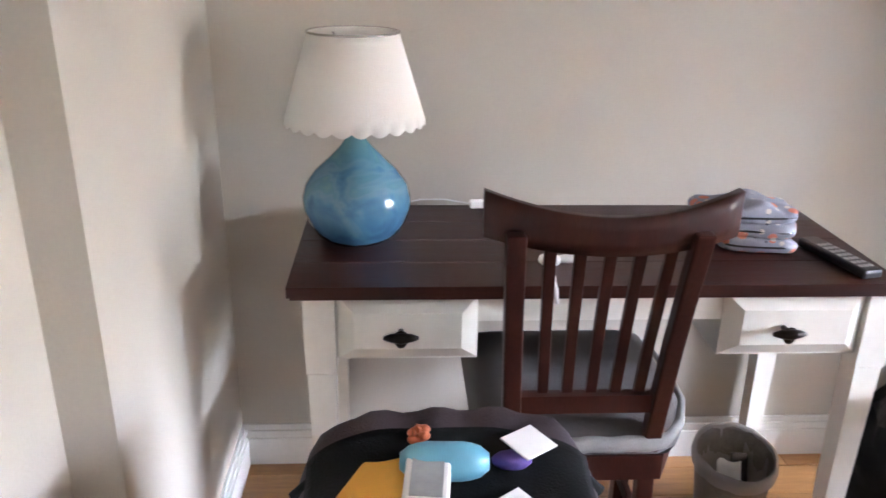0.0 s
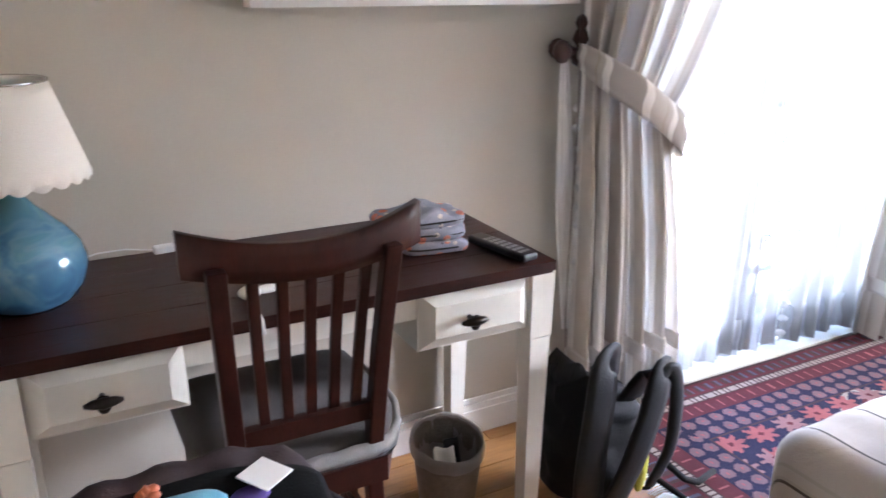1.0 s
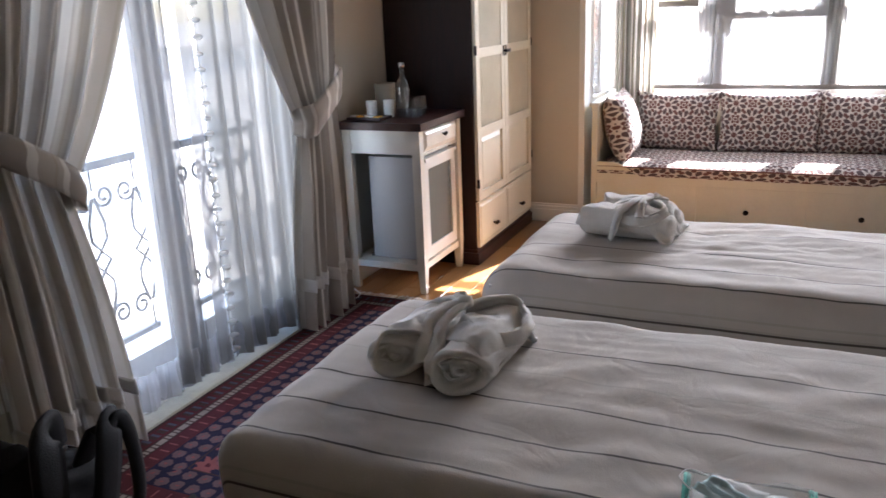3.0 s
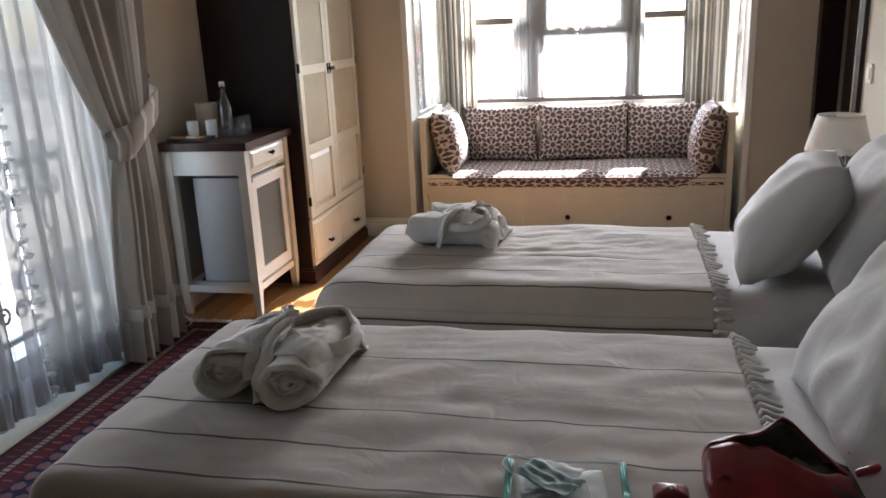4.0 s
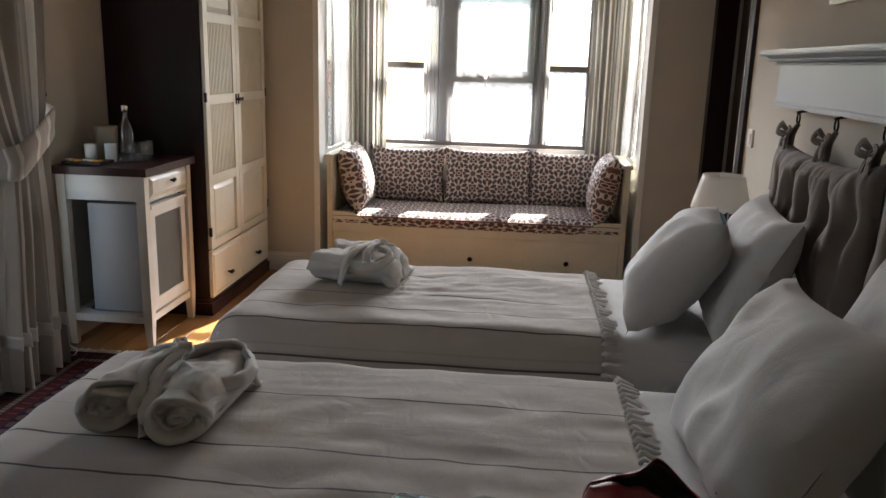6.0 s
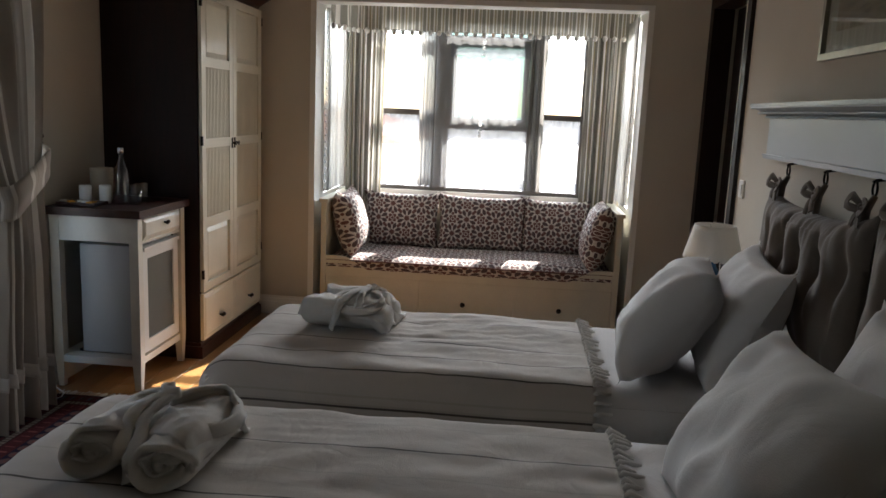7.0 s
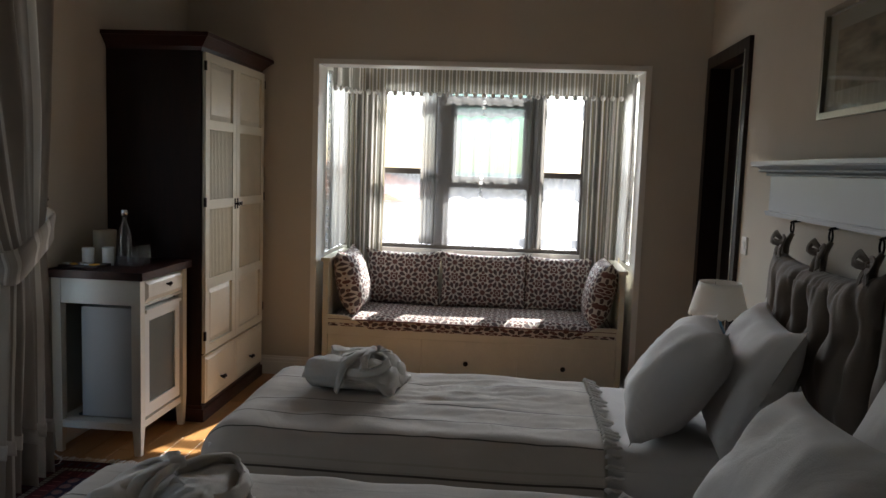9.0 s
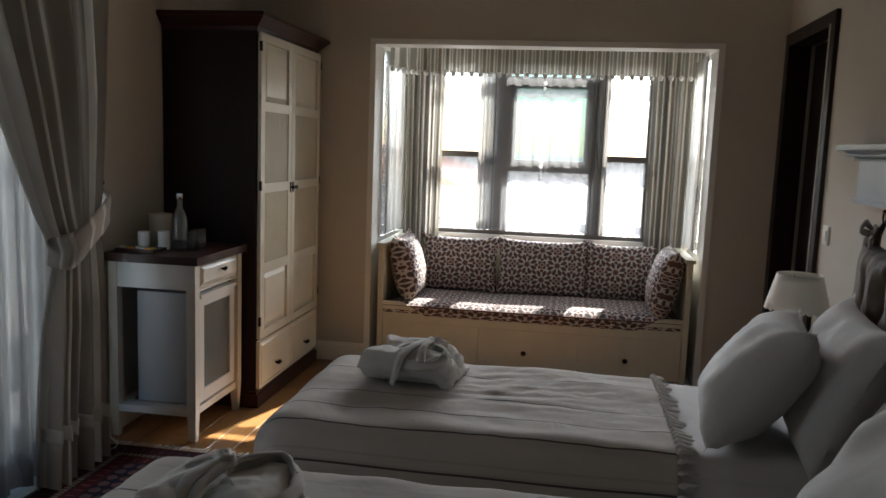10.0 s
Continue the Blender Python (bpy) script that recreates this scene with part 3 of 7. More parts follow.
def far_house(name, x0, y0, x1, y1, top, mat, label, face, rows, cols, roof_rise=0.9, roof_mat=None):
    """A far house with storeys, window openings and a tiled hip roof; face: which side looks at the room."""
    h = thing(name, label, "house", "houses across the street", ((x0 + x1) / 2, (y0 + y1) / 2, -3.6))
    boxes("wall", mat, h, (x0, y0, -3.6, x1, y1, top), bevel=0.02)
    e = 0.35
    bm = bmesh.new()
    cx, cy = (x0 + x1) / 2, (y0 + y1) / 2
    prism(bm, [(x0 - e, y0 - e, top), (x1 + e, y0 - e, top), (x1 + e, y1 + e, top), (x0 - e, y1 + e, top)],
          [(cx - abs(x1 - x0) * 0.2, cy - abs(y1 - y0) * 0.2, top + roof_rise), (cx + abs(x1 - x0) * 0.2, cy - abs(y1 - y0) * 0.2, top + roof_rise),
           (cx + abs(x1 - x0) * 0.2, cy + abs(y1 - y0) * 0.2, top + roof_rise), (cx - abs(x1 - x0) * 0.2, cy + abs(y1 - y0) * 0.2, top + roof_rise)])
    part("roof", bm, roof_mat or ROOF, h, "pale flat roof" if roof_mat else "terracotta tile roof")
    for r in range(rows):
        for c in range(cols):
            z = -2.4 + r * 2.8
            if z + 1.4 > top:
                continue
            if face == "y":
                a = x0 + (x1 - x0) * (c + 0.5) / cols
                w = boxes("window", TRIM, h, (a - 0.55, y0 - 0.06, z, a - 0.47, y0 + 0.02, z + 1.4), (a + 0.47, y0 - 0.06, z, a + 0.55, y0 + 0.02, z + 1.4),
                          (a - 0.47, y0 - 0.06, z + 1.32, a + 0.47, y0 + 0.02, z + 1.4), (a - 0.6, y0 - 0.12, z - 0.06, a + 0.6, y0 + 0.02, z), bevel=0.004)
                boxes("pane", FACADEGLASS, w, (a - 0.47, y0 - 0.02, z, a + 0.47, y0 - 0.005, z + 1.32), bevel=0)
            else:
                a = y0 + (y1 - y0) * (c + 0.5) / cols
                w = boxes("window", TRIM, h, (x0 - 0.06, a - 0.55, z, x0 + 0.02, a - 0.47, z + 1.4), (x0 - 0.06, a + 0.47, z, x0 + 0.02, a + 0.55, z + 1.4),
                          (x0 - 0.06, a - 0.47, z + 1.32, x0 + 0.02, a + 0.47, z + 1.4), (x0 - 0.12, a - 0.6, z - 0.06, x0 + 0.02, a + 0.6, z), bevel=0.004)
                boxes("pane", FACADEGLASS, w, (x0 - 0.02, a - 0.47, z, x0 - 0.005, a + 0.47, z + 1.32), bevel=0)


far_house("house", 1.5, 14, 12.5, 22, 0.62, STUCCO, "white stucco house with a flat roof across the street", "y", 1, 4, 0.12, SLAB)
far_house("house", 14, 17, 26, 26, 0.75, STUCCO, "white stucco house with a flat roof farther along the street", "y", 1, 4, 0.12, SLAB)
far_house("house", 19, 4.75, 28, 13, 0.6, STUCCO, "white house with a tiled roof beyond the bay", "x", 1, 3)
far_house("house", 22, -9.5, 32, -2.4, 0.4, MINT, "pale green house with a tiled roof beyond the bay", "x", 0, 3)

# wrought iron balcony railing with scrolls
rail = thing("balcony_railing", "black wrought iron balcony railing with scrolls and diamonds", "railing", at=(2.75, 4.55, -0.03))
RY = 4.5
boxes("top_rail", IRON, rail, (1.65, RY - 0.02, 0.85, 3.85, RY + 0.02, 0.885))
boxes("bottom_rail", IRON, rail, (1.65, RY - 0.012, 0.06, 3.85, RY + 0.012, 0.085))
for px in (1.66, 3.84):
    boxes("post", IRON, rail, (px - 0.015, RY - 0.015, -0.03, px + 0.015, RY + 0.015, 0.9))


def scroll(cx, cz, r, turn, start, hand):
    return [(cx + hand * r * (1 - 0.72 * k / 22) * math.cos(start + turn * k / 22), RY, cz + r * (1 - 0.72 * k / 22) * math.sin(start + turn * k / 22)) for k in range(23)]


for k in range(9):
    cx = 1.8 + k * 0.235
    bm = bmesh.new()
    for hand in (-1, 1):
        tube(bm, scroll(cx + hand * 0.058, 0.73, 0.05, 8.5, math.pi, hand), 0.0085, 6)
        tube(bm, scroll(cx + hand * 0.058, 0.2, 0.05, -8.5, math.pi, hand), 0.0085, 6)
        tube(bm, [(cx + hand * 0.008, RY, 0.72), (cx + hand * 0.04, RY, 0.62), (cx + hand * 0.04, RY, 0.55), (cx, RY, 0.5), (cx + hand * 0.045, RY, 0.455), (cx, RY, 0.41), (cx + hand * 0.04, RY, 0.36), (cx + hand * 0.04, RY, 0.3), (cx + hand * 0.008, RY, 0.2)], 0.0085, 6)
    tube(bm, [(cx, RY, 0.855), (cx, RY, 0.76)], 0.006, 6)
    tube(bm, [(cx, RY, 0.18), (cx, RY, 0.08)], 0.006, 6)
    part("scroll_panel", bm, IRON, rail, smooth=True)

# ---- french doors ----
fd = tagged(boxes("door_french_frame", TRIM, None, (DX0, YN + 0.06, 0, DX0 + 0.05, YN + 0.16, DZ), (DX1 - 0.05, YN + 0.06, 0, DX1, YN + 0.16, DZ),
            (DX0 + 0.05, YN + 0.06, DZ - 0.05, DX1 - 0.05, YN + 0.16, DZ), (DX0, YN + 0.0, -0.02, DX1, YN + 0.25, 0.02)), "white painted frame and sill of the french doors", "door frame", kind="structure")
MX = 2.72
struct("door_sill", material("pale_stone", (0.46, 0.45, 0.36), 0.55, vary=0.15, scale=9, bump=0.15), "pale stone threshold inside the french doors", "threshold", (DX0, 3.905, -0.006, DX1, YN - 0.002, 0.016), bevel=0.004)
for a, b, hs in ((DX0 + 0.05, MX - 0.002, 1), (MX + 0.002, DX1 - 0.05, -1)):
    leaf = thing("french_door", "white glazed french door leaf, closed behind voile", "door", "pair of french doors", (a, YN + 0.1, 0.02), kind="structure")
    y0, y1 = YN + 0.085, YN + 0.13
    boxes("stile", TRIM, leaf, (a, y0, 0.02, a + 0.075, y1, DZ - 0.05))
    boxes("stile", TRIM, leaf, (b - 0.075, y0, 0.02, b, y1, DZ - 0.05))
    boxes("bottom_rail", TRIM, leaf, (a + 0.075, y0, 0.02, b - 0.075, y1, 0.2))
    boxes("top_rail", TRIM, leaf, (a + 0.075, y0, DZ - 0.14, b - 0.075, y1, DZ - 0.05))
    pane = boxes("pane", GLASS, leaf, (a + 0.07, y0 + 0.018, 0.19, b - 0.07, y0 + 0.024, DZ - 0.13), bevel=0)
    pane.visible_shadow = False
    if hs > 0:
        bm = bmesh.new()
        hx = b - 0.035
        tube(bm, [(hx, y0, 1.06), (hx, y0 - 0.03, 1.06), (hx + 0.004, y0 - 0.045, 1.04), (hx + 0.006, y0 - 0.045, 0.98), (hx, y0 - 0.03, 0.955), (hx, y0, 0.955)], 0.008, 8)
        part("door_handle", bm, KNOB, leaf, "dark pull handle", smooth=True)

# ---- bay windows ----
win = thing("window_bay", "grey-brown three-light bay window, overexposed daylight behind", "window", at=(BX, 2.05, SILL), kind="structure")
WT = 2.12
for a, b in ((BY0, 1.33), (1.6, 1.72), (2.3, 2.42), (2.82, BY1)):
    boxes("mullion", WINFRAME, win, (BX - 0.03, a, SILL, BX + 0.04, b, WT))
for a, b, zs in ((1.33, 1.6, 1.4), (1.72, 2.3, 1.31), (2.42, 2.82, 1.4)):
    boxes("head_rail", WINFRAME, win, (BX - 0.02, a, WT - 0.05, BX + 0.03, b, WT))
    boxes("bottom_rail", WINFRAME, win, (BX - 0.02, a, SILL, BX + 0.03, b, SILL + 0.03))
    boxes("sash_bar", WINFRAME, win, (BX - 0.02, a, zs - 0.022, BX + 0.03, b, zs + 0.022))
    for z0, z1 in ((SILL + 0.03, zs - 0.022), (zs + 0.022, WT - 0.05)):
        p = boxes("pane", MINTGLASS if zs < 1.35 and z0 > 1.2 else GLASS, win, (BX, a, z0, BX + 0.005, b, z1), bevel=0)
        p.visible_shadow = False
# dark opening casement in the upper middle light
for a, b, c, d in ((1.722, 1.765, 1.333, 1.925), (2.255, 2.298, 1.333, 1.925), (1.765, 2.255, 1.885, 1.925), (1.765, 2.255, 1.333, 1.375)):
    boxes("casement_bar", WINFRAME, win, (BX - 0.05, a, c, BX - 0.02, b, d))
boxes("transom", WINFRAME, win, (BX - 0.02, 1.72, 1.925, BX + 0.03, 2.3, 1.965))
for y in (BY0 - 0.06, BY1 + 0.06):
    sw = thing("window_side", "narrow side window of the bay with a white frame", "window", at=(5.95, y, SILL), kind="structure")
    boxes("frame", TRIM, sw, (XE + 0.24, y - 0.02, SILL, XE + 0.29, y + 0.02, 2.12), (BX - 0.11, y - 0.02, SILL, BX - 0.06, y + 0.02, 2.12),
          (XE + 0.29, y - 0.02, SILL, BX - 0.11, y + 0.02, SILL + 0.05), (XE + 0.29, y - 0.02, 2.07, BX - 0.11, y + 0.02, 2.12), (XE + 0.29, y - 0.02, 1.38, BX - 0.11, y + 0.02, 1.42))
    p = boxes("pane", GLASS, sw, (XE + 0.28, y - 0.003, SILL + 0.04, BX - 0.1, y + 0.003, 2.08), bevel=0)
    p.visible_shadow = False


# ---- curtains ----
def drape(name, label, mat, path, z0, z1, folds, depth, parent=None, nu=120, nv=24, width=None, hem=0.0, thick=0.0, nz=None, vs=1.0):
    """Hanging cloth with soft folds. path(u, v) gives the plan place; v runs from the bottom up."""
    bm = bmesh.new()
    w = width or 1.0

    def f(u, v):
        x, y, ox, oy, amp = path(u, v)
        s = math.sin(2 * math.pi * folds * u + 1.3 * math.sin(5 * u)) + 0.35 * math.sin(2 * math.pi * folds * 2.3 * u + 2)
        d = depth * amp * s + wob((u * 6, v * 2 * vs, nz or z1), 1.3, depth * 0.6)
        zz = z0 + (z1 - z0) * v + wob((u * 9, 3.1, z0), 1, hem)
        return (x + ox * d, y + oy * d, zz)

    sheet(bm, f, nu, nv, lambda u, v: (u * w, v * (z1 - z0)))
    return part(name, bm, mat, parent, label, smooth=True, thick=thick)


def tied_drape(top, tie, bottom, y, ztop, ztie, drop, name, label, folds=4.0, deep=0.052):
    """A striped curtain held to one side: (x0, x1) spans at the rod, the tie and the hem; drop: how far the tie falls toward the inner edge."""
    def mix(a, b, k):
        return a + (b - a) * k

    def path(u, v):
        z = 0.02 + (ztop - 0.02) * v
        zt = ztie - drop * u
        if z > zt:
            k = min(1, (z - zt) / (ztop - zt))
            k = k ** 0.75
            x = mix(mix(tie[0], tie[1], u), mix(top[0], top[1], u), k)
            amp = mix(0.45, 1.0, min(1, k * 2))
        else:
            k = min(1, (zt - z) / zt)
            k = 1 - (1 - k) ** 1.6
            x = mix(mix(tie[0], tie[1], u), mix(bottom[0], bottom[1], u), k)
            amp = mix(0.45, 0.9, min(1, k * 2))
        return x, y, 0.25, 1.0, amp

    ob = drape(name, "", STRIPE, path, 0.02, ztop, folds, deep, width=1.4, nv=60, nu=170)
    lo, hi = 0.185 / ztop, 0.245 / ztop
    drape("hem", "pale turned-up hem", TERRY, lambda u, v: (path(u, lo + (hi - lo) * v)[0], y - 0.005, 0.25, 1.0, path(u, lo + (hi - lo) * v)[4]), 0.205, 0.265, folds, deep, ob, width=1.4, nv=4, nu=170, nz=ztop, vs=hi, thick=0.002)
    return tagged(ob, label, "curtain", "striped curtains at the french doors")


cl = tied_drape((1.74, 2.78), (1.76, 2.11), (1.78, 2.24), 3.89, 2.4, 1.16, 0.22, "curtain", "taupe and white striped curtain tied back beside the desk", 6.0, 0.05)
cr = tied_drape((2.78, 3.77), (3.35, 3.645), (3.23, 3.67), 3.86, 2.4, 0.97, -0.16, "curtain", "taupe and white striped curtain tied back beside the minibar table", 6.5, 0.055)


def tieback(parent, pts, w, name="tieback"):
    """A folded band of the same cloth from the wall hook round the curtain."""
    bm = bmesh.new()
    def f(u, v):
        p = along(pts, u)
        ww = w * (0.55 + 0.45 * min(1, u * 3))
        return (p.x + 0.004 * math.sin(9 * v + 4 * u), p.y + 0.006 * math.sin(3 * v + u * 5) - 0.006 * math.sin(math.pi * v), p.z + ww * (v - 0.5) + 0.006 * math.sin(11 * u) * (v - 0.5))

    sheet(bm, f, 30, 8, lambda u, v: (u * 0.75 + 0.05, v * w))
    part(name, bm, STRIPE, parent, "folded striped tieback band", smooth=True, thick=0.006)


tieback(cl, [(1.76, 3.9, 1.19), (1.8, 3.84, 1.15), (1.92, 3.815, 1.08), (2.04, 3.81, 1.0), (2.12, 3.83, 0.94), (2.14, 3.89, 0.93), (2.08, 3.94, 0.95)], 0.115)
tieback(cr, [(3.71, 3.9, 1.17), (3.67, 3.825, 1.13), (3.57, 3.785, 1.1), (3.46, 3.775, 1.045), (3.36, 3.785, 0.985), (3.33, 3.83, 0.975), (3.35, 3.9, 0.98)], 0.135)
for x in (1.757, 3.72):
    hb = thing("curtain_holdback", "dark turned wood curtain holdback with ball finials", "holdback", "curtain holdbacks", (x, 4.0, 1.2))
    bm = bmesh.new()
    tube(bm, [(x, 4.0, 1.2), (x, 3.99, 1.2), (x, 3.985, 1.2), (x, 3.92, 1.2)], 0.01, 10, (0.03, 0.03, 0.012, 0.012))
    part("arm", bm, DARK, hb, smooth=True)
    bm = bmesh.new()
    lathe(bm, [(0.006, -0.045), (0.022, -0.035), (0.028, -0.015), (0.02, 0.0), (0.012, 0.012), (0.024, 0.03), (0.018, 0.05), (0.012, 0.06), (0.018, 0.075), (0.014, 0.09), (0.004, 0.1)], (x + 0.02, 3.915, 1.2), 14)
    part("finial", bm, DARK, hb, smooth=True)
    bm = bmesh.new()
    ball(bm, (x - 0.045, 3.91, 1.2), 0.033, (0.9, 0.8, 1))
    tube(bm, [(x - 0.03, 3.912, 1.2), (x + 0.02, 3.915, 1.2)], 0.011)
    part("knob", bm, DARK, hb, smooth=True)

rod = tagged(boxes("curtain_rod", DARK, None, (1.6, 3.865, 2.4, 3.9, 3.895, 2.43)), "dark wooden curtain rod above the french doors", "curtain rod")
boxes("bracket", DARK, rod, (1.65, 3.895, 2.4, 1.68, 4.0, 2.43))
boxes("bracket", DARK, rod, (3.82, 3.895, 2.4, 3.85, 4.0, 2.43))


def straight(x0, x1, y0, y1):
    return lambda u, v: (x0 + (x1 - x0) * u, y0 + (y1 - y0) * u, 0.0 if abs(x1 - x0) > abs(y1 - y0) else 1.0, 1.0 if abs(x1 - x0) > abs(y1 - y0) else 0.0, 0.6 + 0.4 * (1 - v))


def bead_edge(parent, points, r, step, mat=BEAD, name="bead_trim", tall=1.2):
    """A hanging line of small tufts along an edge."""
    P = [Vector(p) for p in points]
    bm = bmesh.new()
    total = sum((b - a).length for a, b in zip(P, P[1:]))
    k, i, acc = 0.0, 0, 0.0
    while k < total and i < len(P) - 1:
        seg = (P[i + 1] - P[i]).length
        if k - acc > seg:
            acc += seg
            i += 1
            continue
        p = P[i].lerp(P[i + 1], (k - acc) / seg)
        ball(bm, p + Vector((random.uniform(-1, 1) * r * 0.2, random.uniform(-1, 1) * r * 0.2, random.uniform(-1, 1) * r * 0.15)), r * random.uniform(0.88, 1.1), (1, 1, tall), 6)
        k += step
    part(name, bm, mat, parent, "row of white bobbles", smooth=True)["kind"] = "stuff"


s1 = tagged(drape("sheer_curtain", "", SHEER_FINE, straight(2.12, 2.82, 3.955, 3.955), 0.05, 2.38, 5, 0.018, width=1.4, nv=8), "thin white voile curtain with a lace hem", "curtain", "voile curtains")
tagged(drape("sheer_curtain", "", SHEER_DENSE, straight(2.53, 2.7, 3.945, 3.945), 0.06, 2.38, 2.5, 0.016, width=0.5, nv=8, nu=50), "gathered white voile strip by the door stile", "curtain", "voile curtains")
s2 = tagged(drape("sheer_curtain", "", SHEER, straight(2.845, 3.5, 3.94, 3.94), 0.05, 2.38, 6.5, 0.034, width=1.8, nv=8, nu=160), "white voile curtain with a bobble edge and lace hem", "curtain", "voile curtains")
for s, a, b, y, n in ((s1, 2.12, 2.82, 3.95, 7), (s2, 2.845, 3.5, 3.934, 6.5)):
    drape("lace_hem", "scalloped lace hem", LACE, straight(a, b, y, y), 0.045, 0.19, n, 0.02, s, nv=3, hem=0.012)
bead_edge(s2, [(2.825, 3.92, 0.1), (2.82, 3.92, 1.2), (2.82, 3.92, 2.3)], 0.022, 0.06, BOBBLE, tall=0.5)
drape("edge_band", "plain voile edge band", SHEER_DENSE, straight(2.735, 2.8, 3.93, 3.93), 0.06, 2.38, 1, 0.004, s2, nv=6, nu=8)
s3 = tagged(drape("sheer_curtain", "", TAIL, lambda u, v: (1.8 - 0.06 * v + (u - 0.5) * (0.032 + 0.035 * math.sin(math.pi * v)), 3.935, 0, 1, 0.5), 0.33, 1.17, 1.2, 0.006, nu=20, nv=18), "white voile curtain tail hung over the holdback", "curtain", "voile curtains")
bead_edge(s3, [(1.84, 3.925, 0.14), (1.822, 3.925, 0.4), (1.808, 3.925, 0.7), (1.782, 3.925, 1.05)], 0.01, 0.06, TAIL)

# bay curtains, voile and pelmet
for a, b, lab in ((3.05, 2.76, "taupe striped curtain gathered beside the bay window"), (1.33, 1.02, "taupe and gold striped curtain gathered beside the bay window")):
    tagged(drape("curtain", "", BAYSTRIPE, lambda u, v, a=a, b=b: (6.13, a + (b - a) * u + 0.03 * (1 - v) * (u - 0.5), 1, 0.2, 0.8), 0.5, 2.06, 7, 0.022, width=0.9, nv=20, nu=90), lab, "curtain", "striped curtains in the bay")
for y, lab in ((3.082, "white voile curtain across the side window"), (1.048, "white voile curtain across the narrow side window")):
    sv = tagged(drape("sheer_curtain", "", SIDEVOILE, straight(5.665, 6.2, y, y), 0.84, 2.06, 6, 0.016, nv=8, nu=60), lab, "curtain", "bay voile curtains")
    bead_edge(sv, [(5.685, y, 0.86), (5.69, y, 2.0)], 0.008, 0.045)
for a, b, bead in ((2.44, 2.06, 1), (2.06, 1.7, 0)):
    sv = tagged(drape("sheer_curtain", "", SHEER_LIGHT, straight(6.2, 6.2, a, b), 0.86, 2.04, 5, 0.012, nv=8, nu=60), "thin white voile curtain over the middle light", "curtain", "bay voile curtains")
    if bead:
        bead_edge(sv, [(6.175, 2.06, 0.88), (6.175, 2.055, 2.0)], 0.015, 0.045, BEAD)
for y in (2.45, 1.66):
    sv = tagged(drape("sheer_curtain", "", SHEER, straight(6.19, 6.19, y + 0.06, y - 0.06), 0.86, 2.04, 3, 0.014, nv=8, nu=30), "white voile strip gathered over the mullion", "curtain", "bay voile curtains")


def lace_panel(y0, y1, z0, z1, n, label):
    """A short net panel with a scalloped lower edge."""
    bm = bmesh.new()
    sheet(bm, lambda u, v: (6.235 + 0.004 * math.sin(30 * u), y0 + (y1 - y0) * u, (z0 + 0.022 * abs(math.sin(math.pi * n * u))) * (1 - v) + z1 * v), 48, 6, lambda u, v: (u * 0.5, v * 0.5))
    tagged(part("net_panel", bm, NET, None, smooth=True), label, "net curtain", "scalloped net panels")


for a, b, zt in ((2.42, 2.82, 1.38), (1.72, 2.3, 1.29), (1.33, 1.6, 1.38)):
    lace_panel(a, b, 1.2, zt, 4, "white net panel with a scalloped lower edge")
for a, b, zt in ((2.42, 2.82, 1.92), (1.72, 2.3, 1.92), (1.33, 1.6, 1.92)):
    lace_panel(a, b, 1.8, zt, 4, "short white net valance with a scalloped edge")
    ln = lace_panel(a, b, 0.85, 0.93, 6, "low white net strip with a tufted edge")
pel = tagged(drape("pelmet", "", BAYSTRIPE, straight(6.06, 6.06, 2.955, 1.0), 1.96, 2.19, 26, 0.008, width=9.0, nv=4, nu=200), "striped pelmet with a bobble fringe across the bay", "pelmet")
drape("side_return", "", BAYSTRIPE, straight(5.74, 6.06, 3.07, 2.955), 1.96, 2.19, 3, 0.012, pel, width=0.6, nv=4, nu=40)
drape("side_return", "", BAYSTRIPE, straight(6.06, 5.78, 1.0, 1.045), 1.96, 2.19, 2, 0.012, pel, width=0.4, nv=4, nu=30)
bead_edge(pel, [(6.045, 2.95, 1.952), (6.045, 1.01, 1.952)], 0.0175, 0.064, TAIL, "bobble_fringe")
bead_edge(pel, [(5.75, 3.055, 1.952), (6.04, 2.95, 1.952)], 0.0175, 0.064, TAIL, "bobble_fringe")


# ---- writing desk and what stands by it ----
desk = thing("writing_desk", "white writing desk with a dark wooden top and two drawers", "desk", at=(0.8, 3.75, 0))
top_ = boxes("tabletop", DARK, desk, (0.205, 3.503, 0.735, 1.42, 3.99, 0.742), label="dark brown planked top", bevel=0)
for a, c in ((3.497, 3.62), (3.622, 3.75), (3.752, 3.872), (3.874, 3.995)):
    boxes("plank", DARK, top_, (0.2, a, 0.7425, 1.425, c, 0.765), bevel=0.004)
LX0, LX1 = 0.228, 1.372
for x in (LX0, LX1):
    for y in (3.515, 3.92):
        bm = bmesh.new()
        box(bm, x, y, 0.565, x + 0.062, y + 0.062, 0.737)
        prism(bm, [(x + 0.01, y + 0.008, 0), (x + 0.05, y + 0.008, 0), (x + 0.05, y + 0.05, 0), (x + 0.01, y + 0.05, 0)],
              [(x + 0.003, y + 0.003, 0.562), (x + 0.059, y + 0.003, 0.562), (x + 0.059, y + 0.059, 0.562), (x + 0.003, y + 0.059, 0.562)])
        part("leg", bm, WHITE, desk, bevel=0.003)
boxes("apron", WHITE, desk, (0.575, 3.535, 0.672, 1.075, 3.555, 0.737))
boxes("side_apron", WHITE, desk, (0.235, 3.577, 0.6, 0.255, 3.92, 0.737))
boxes("side_apron", WHITE, desk, (1.405, 3.577, 0.6, 1.425 - 0.005, 3.92, 0.737))
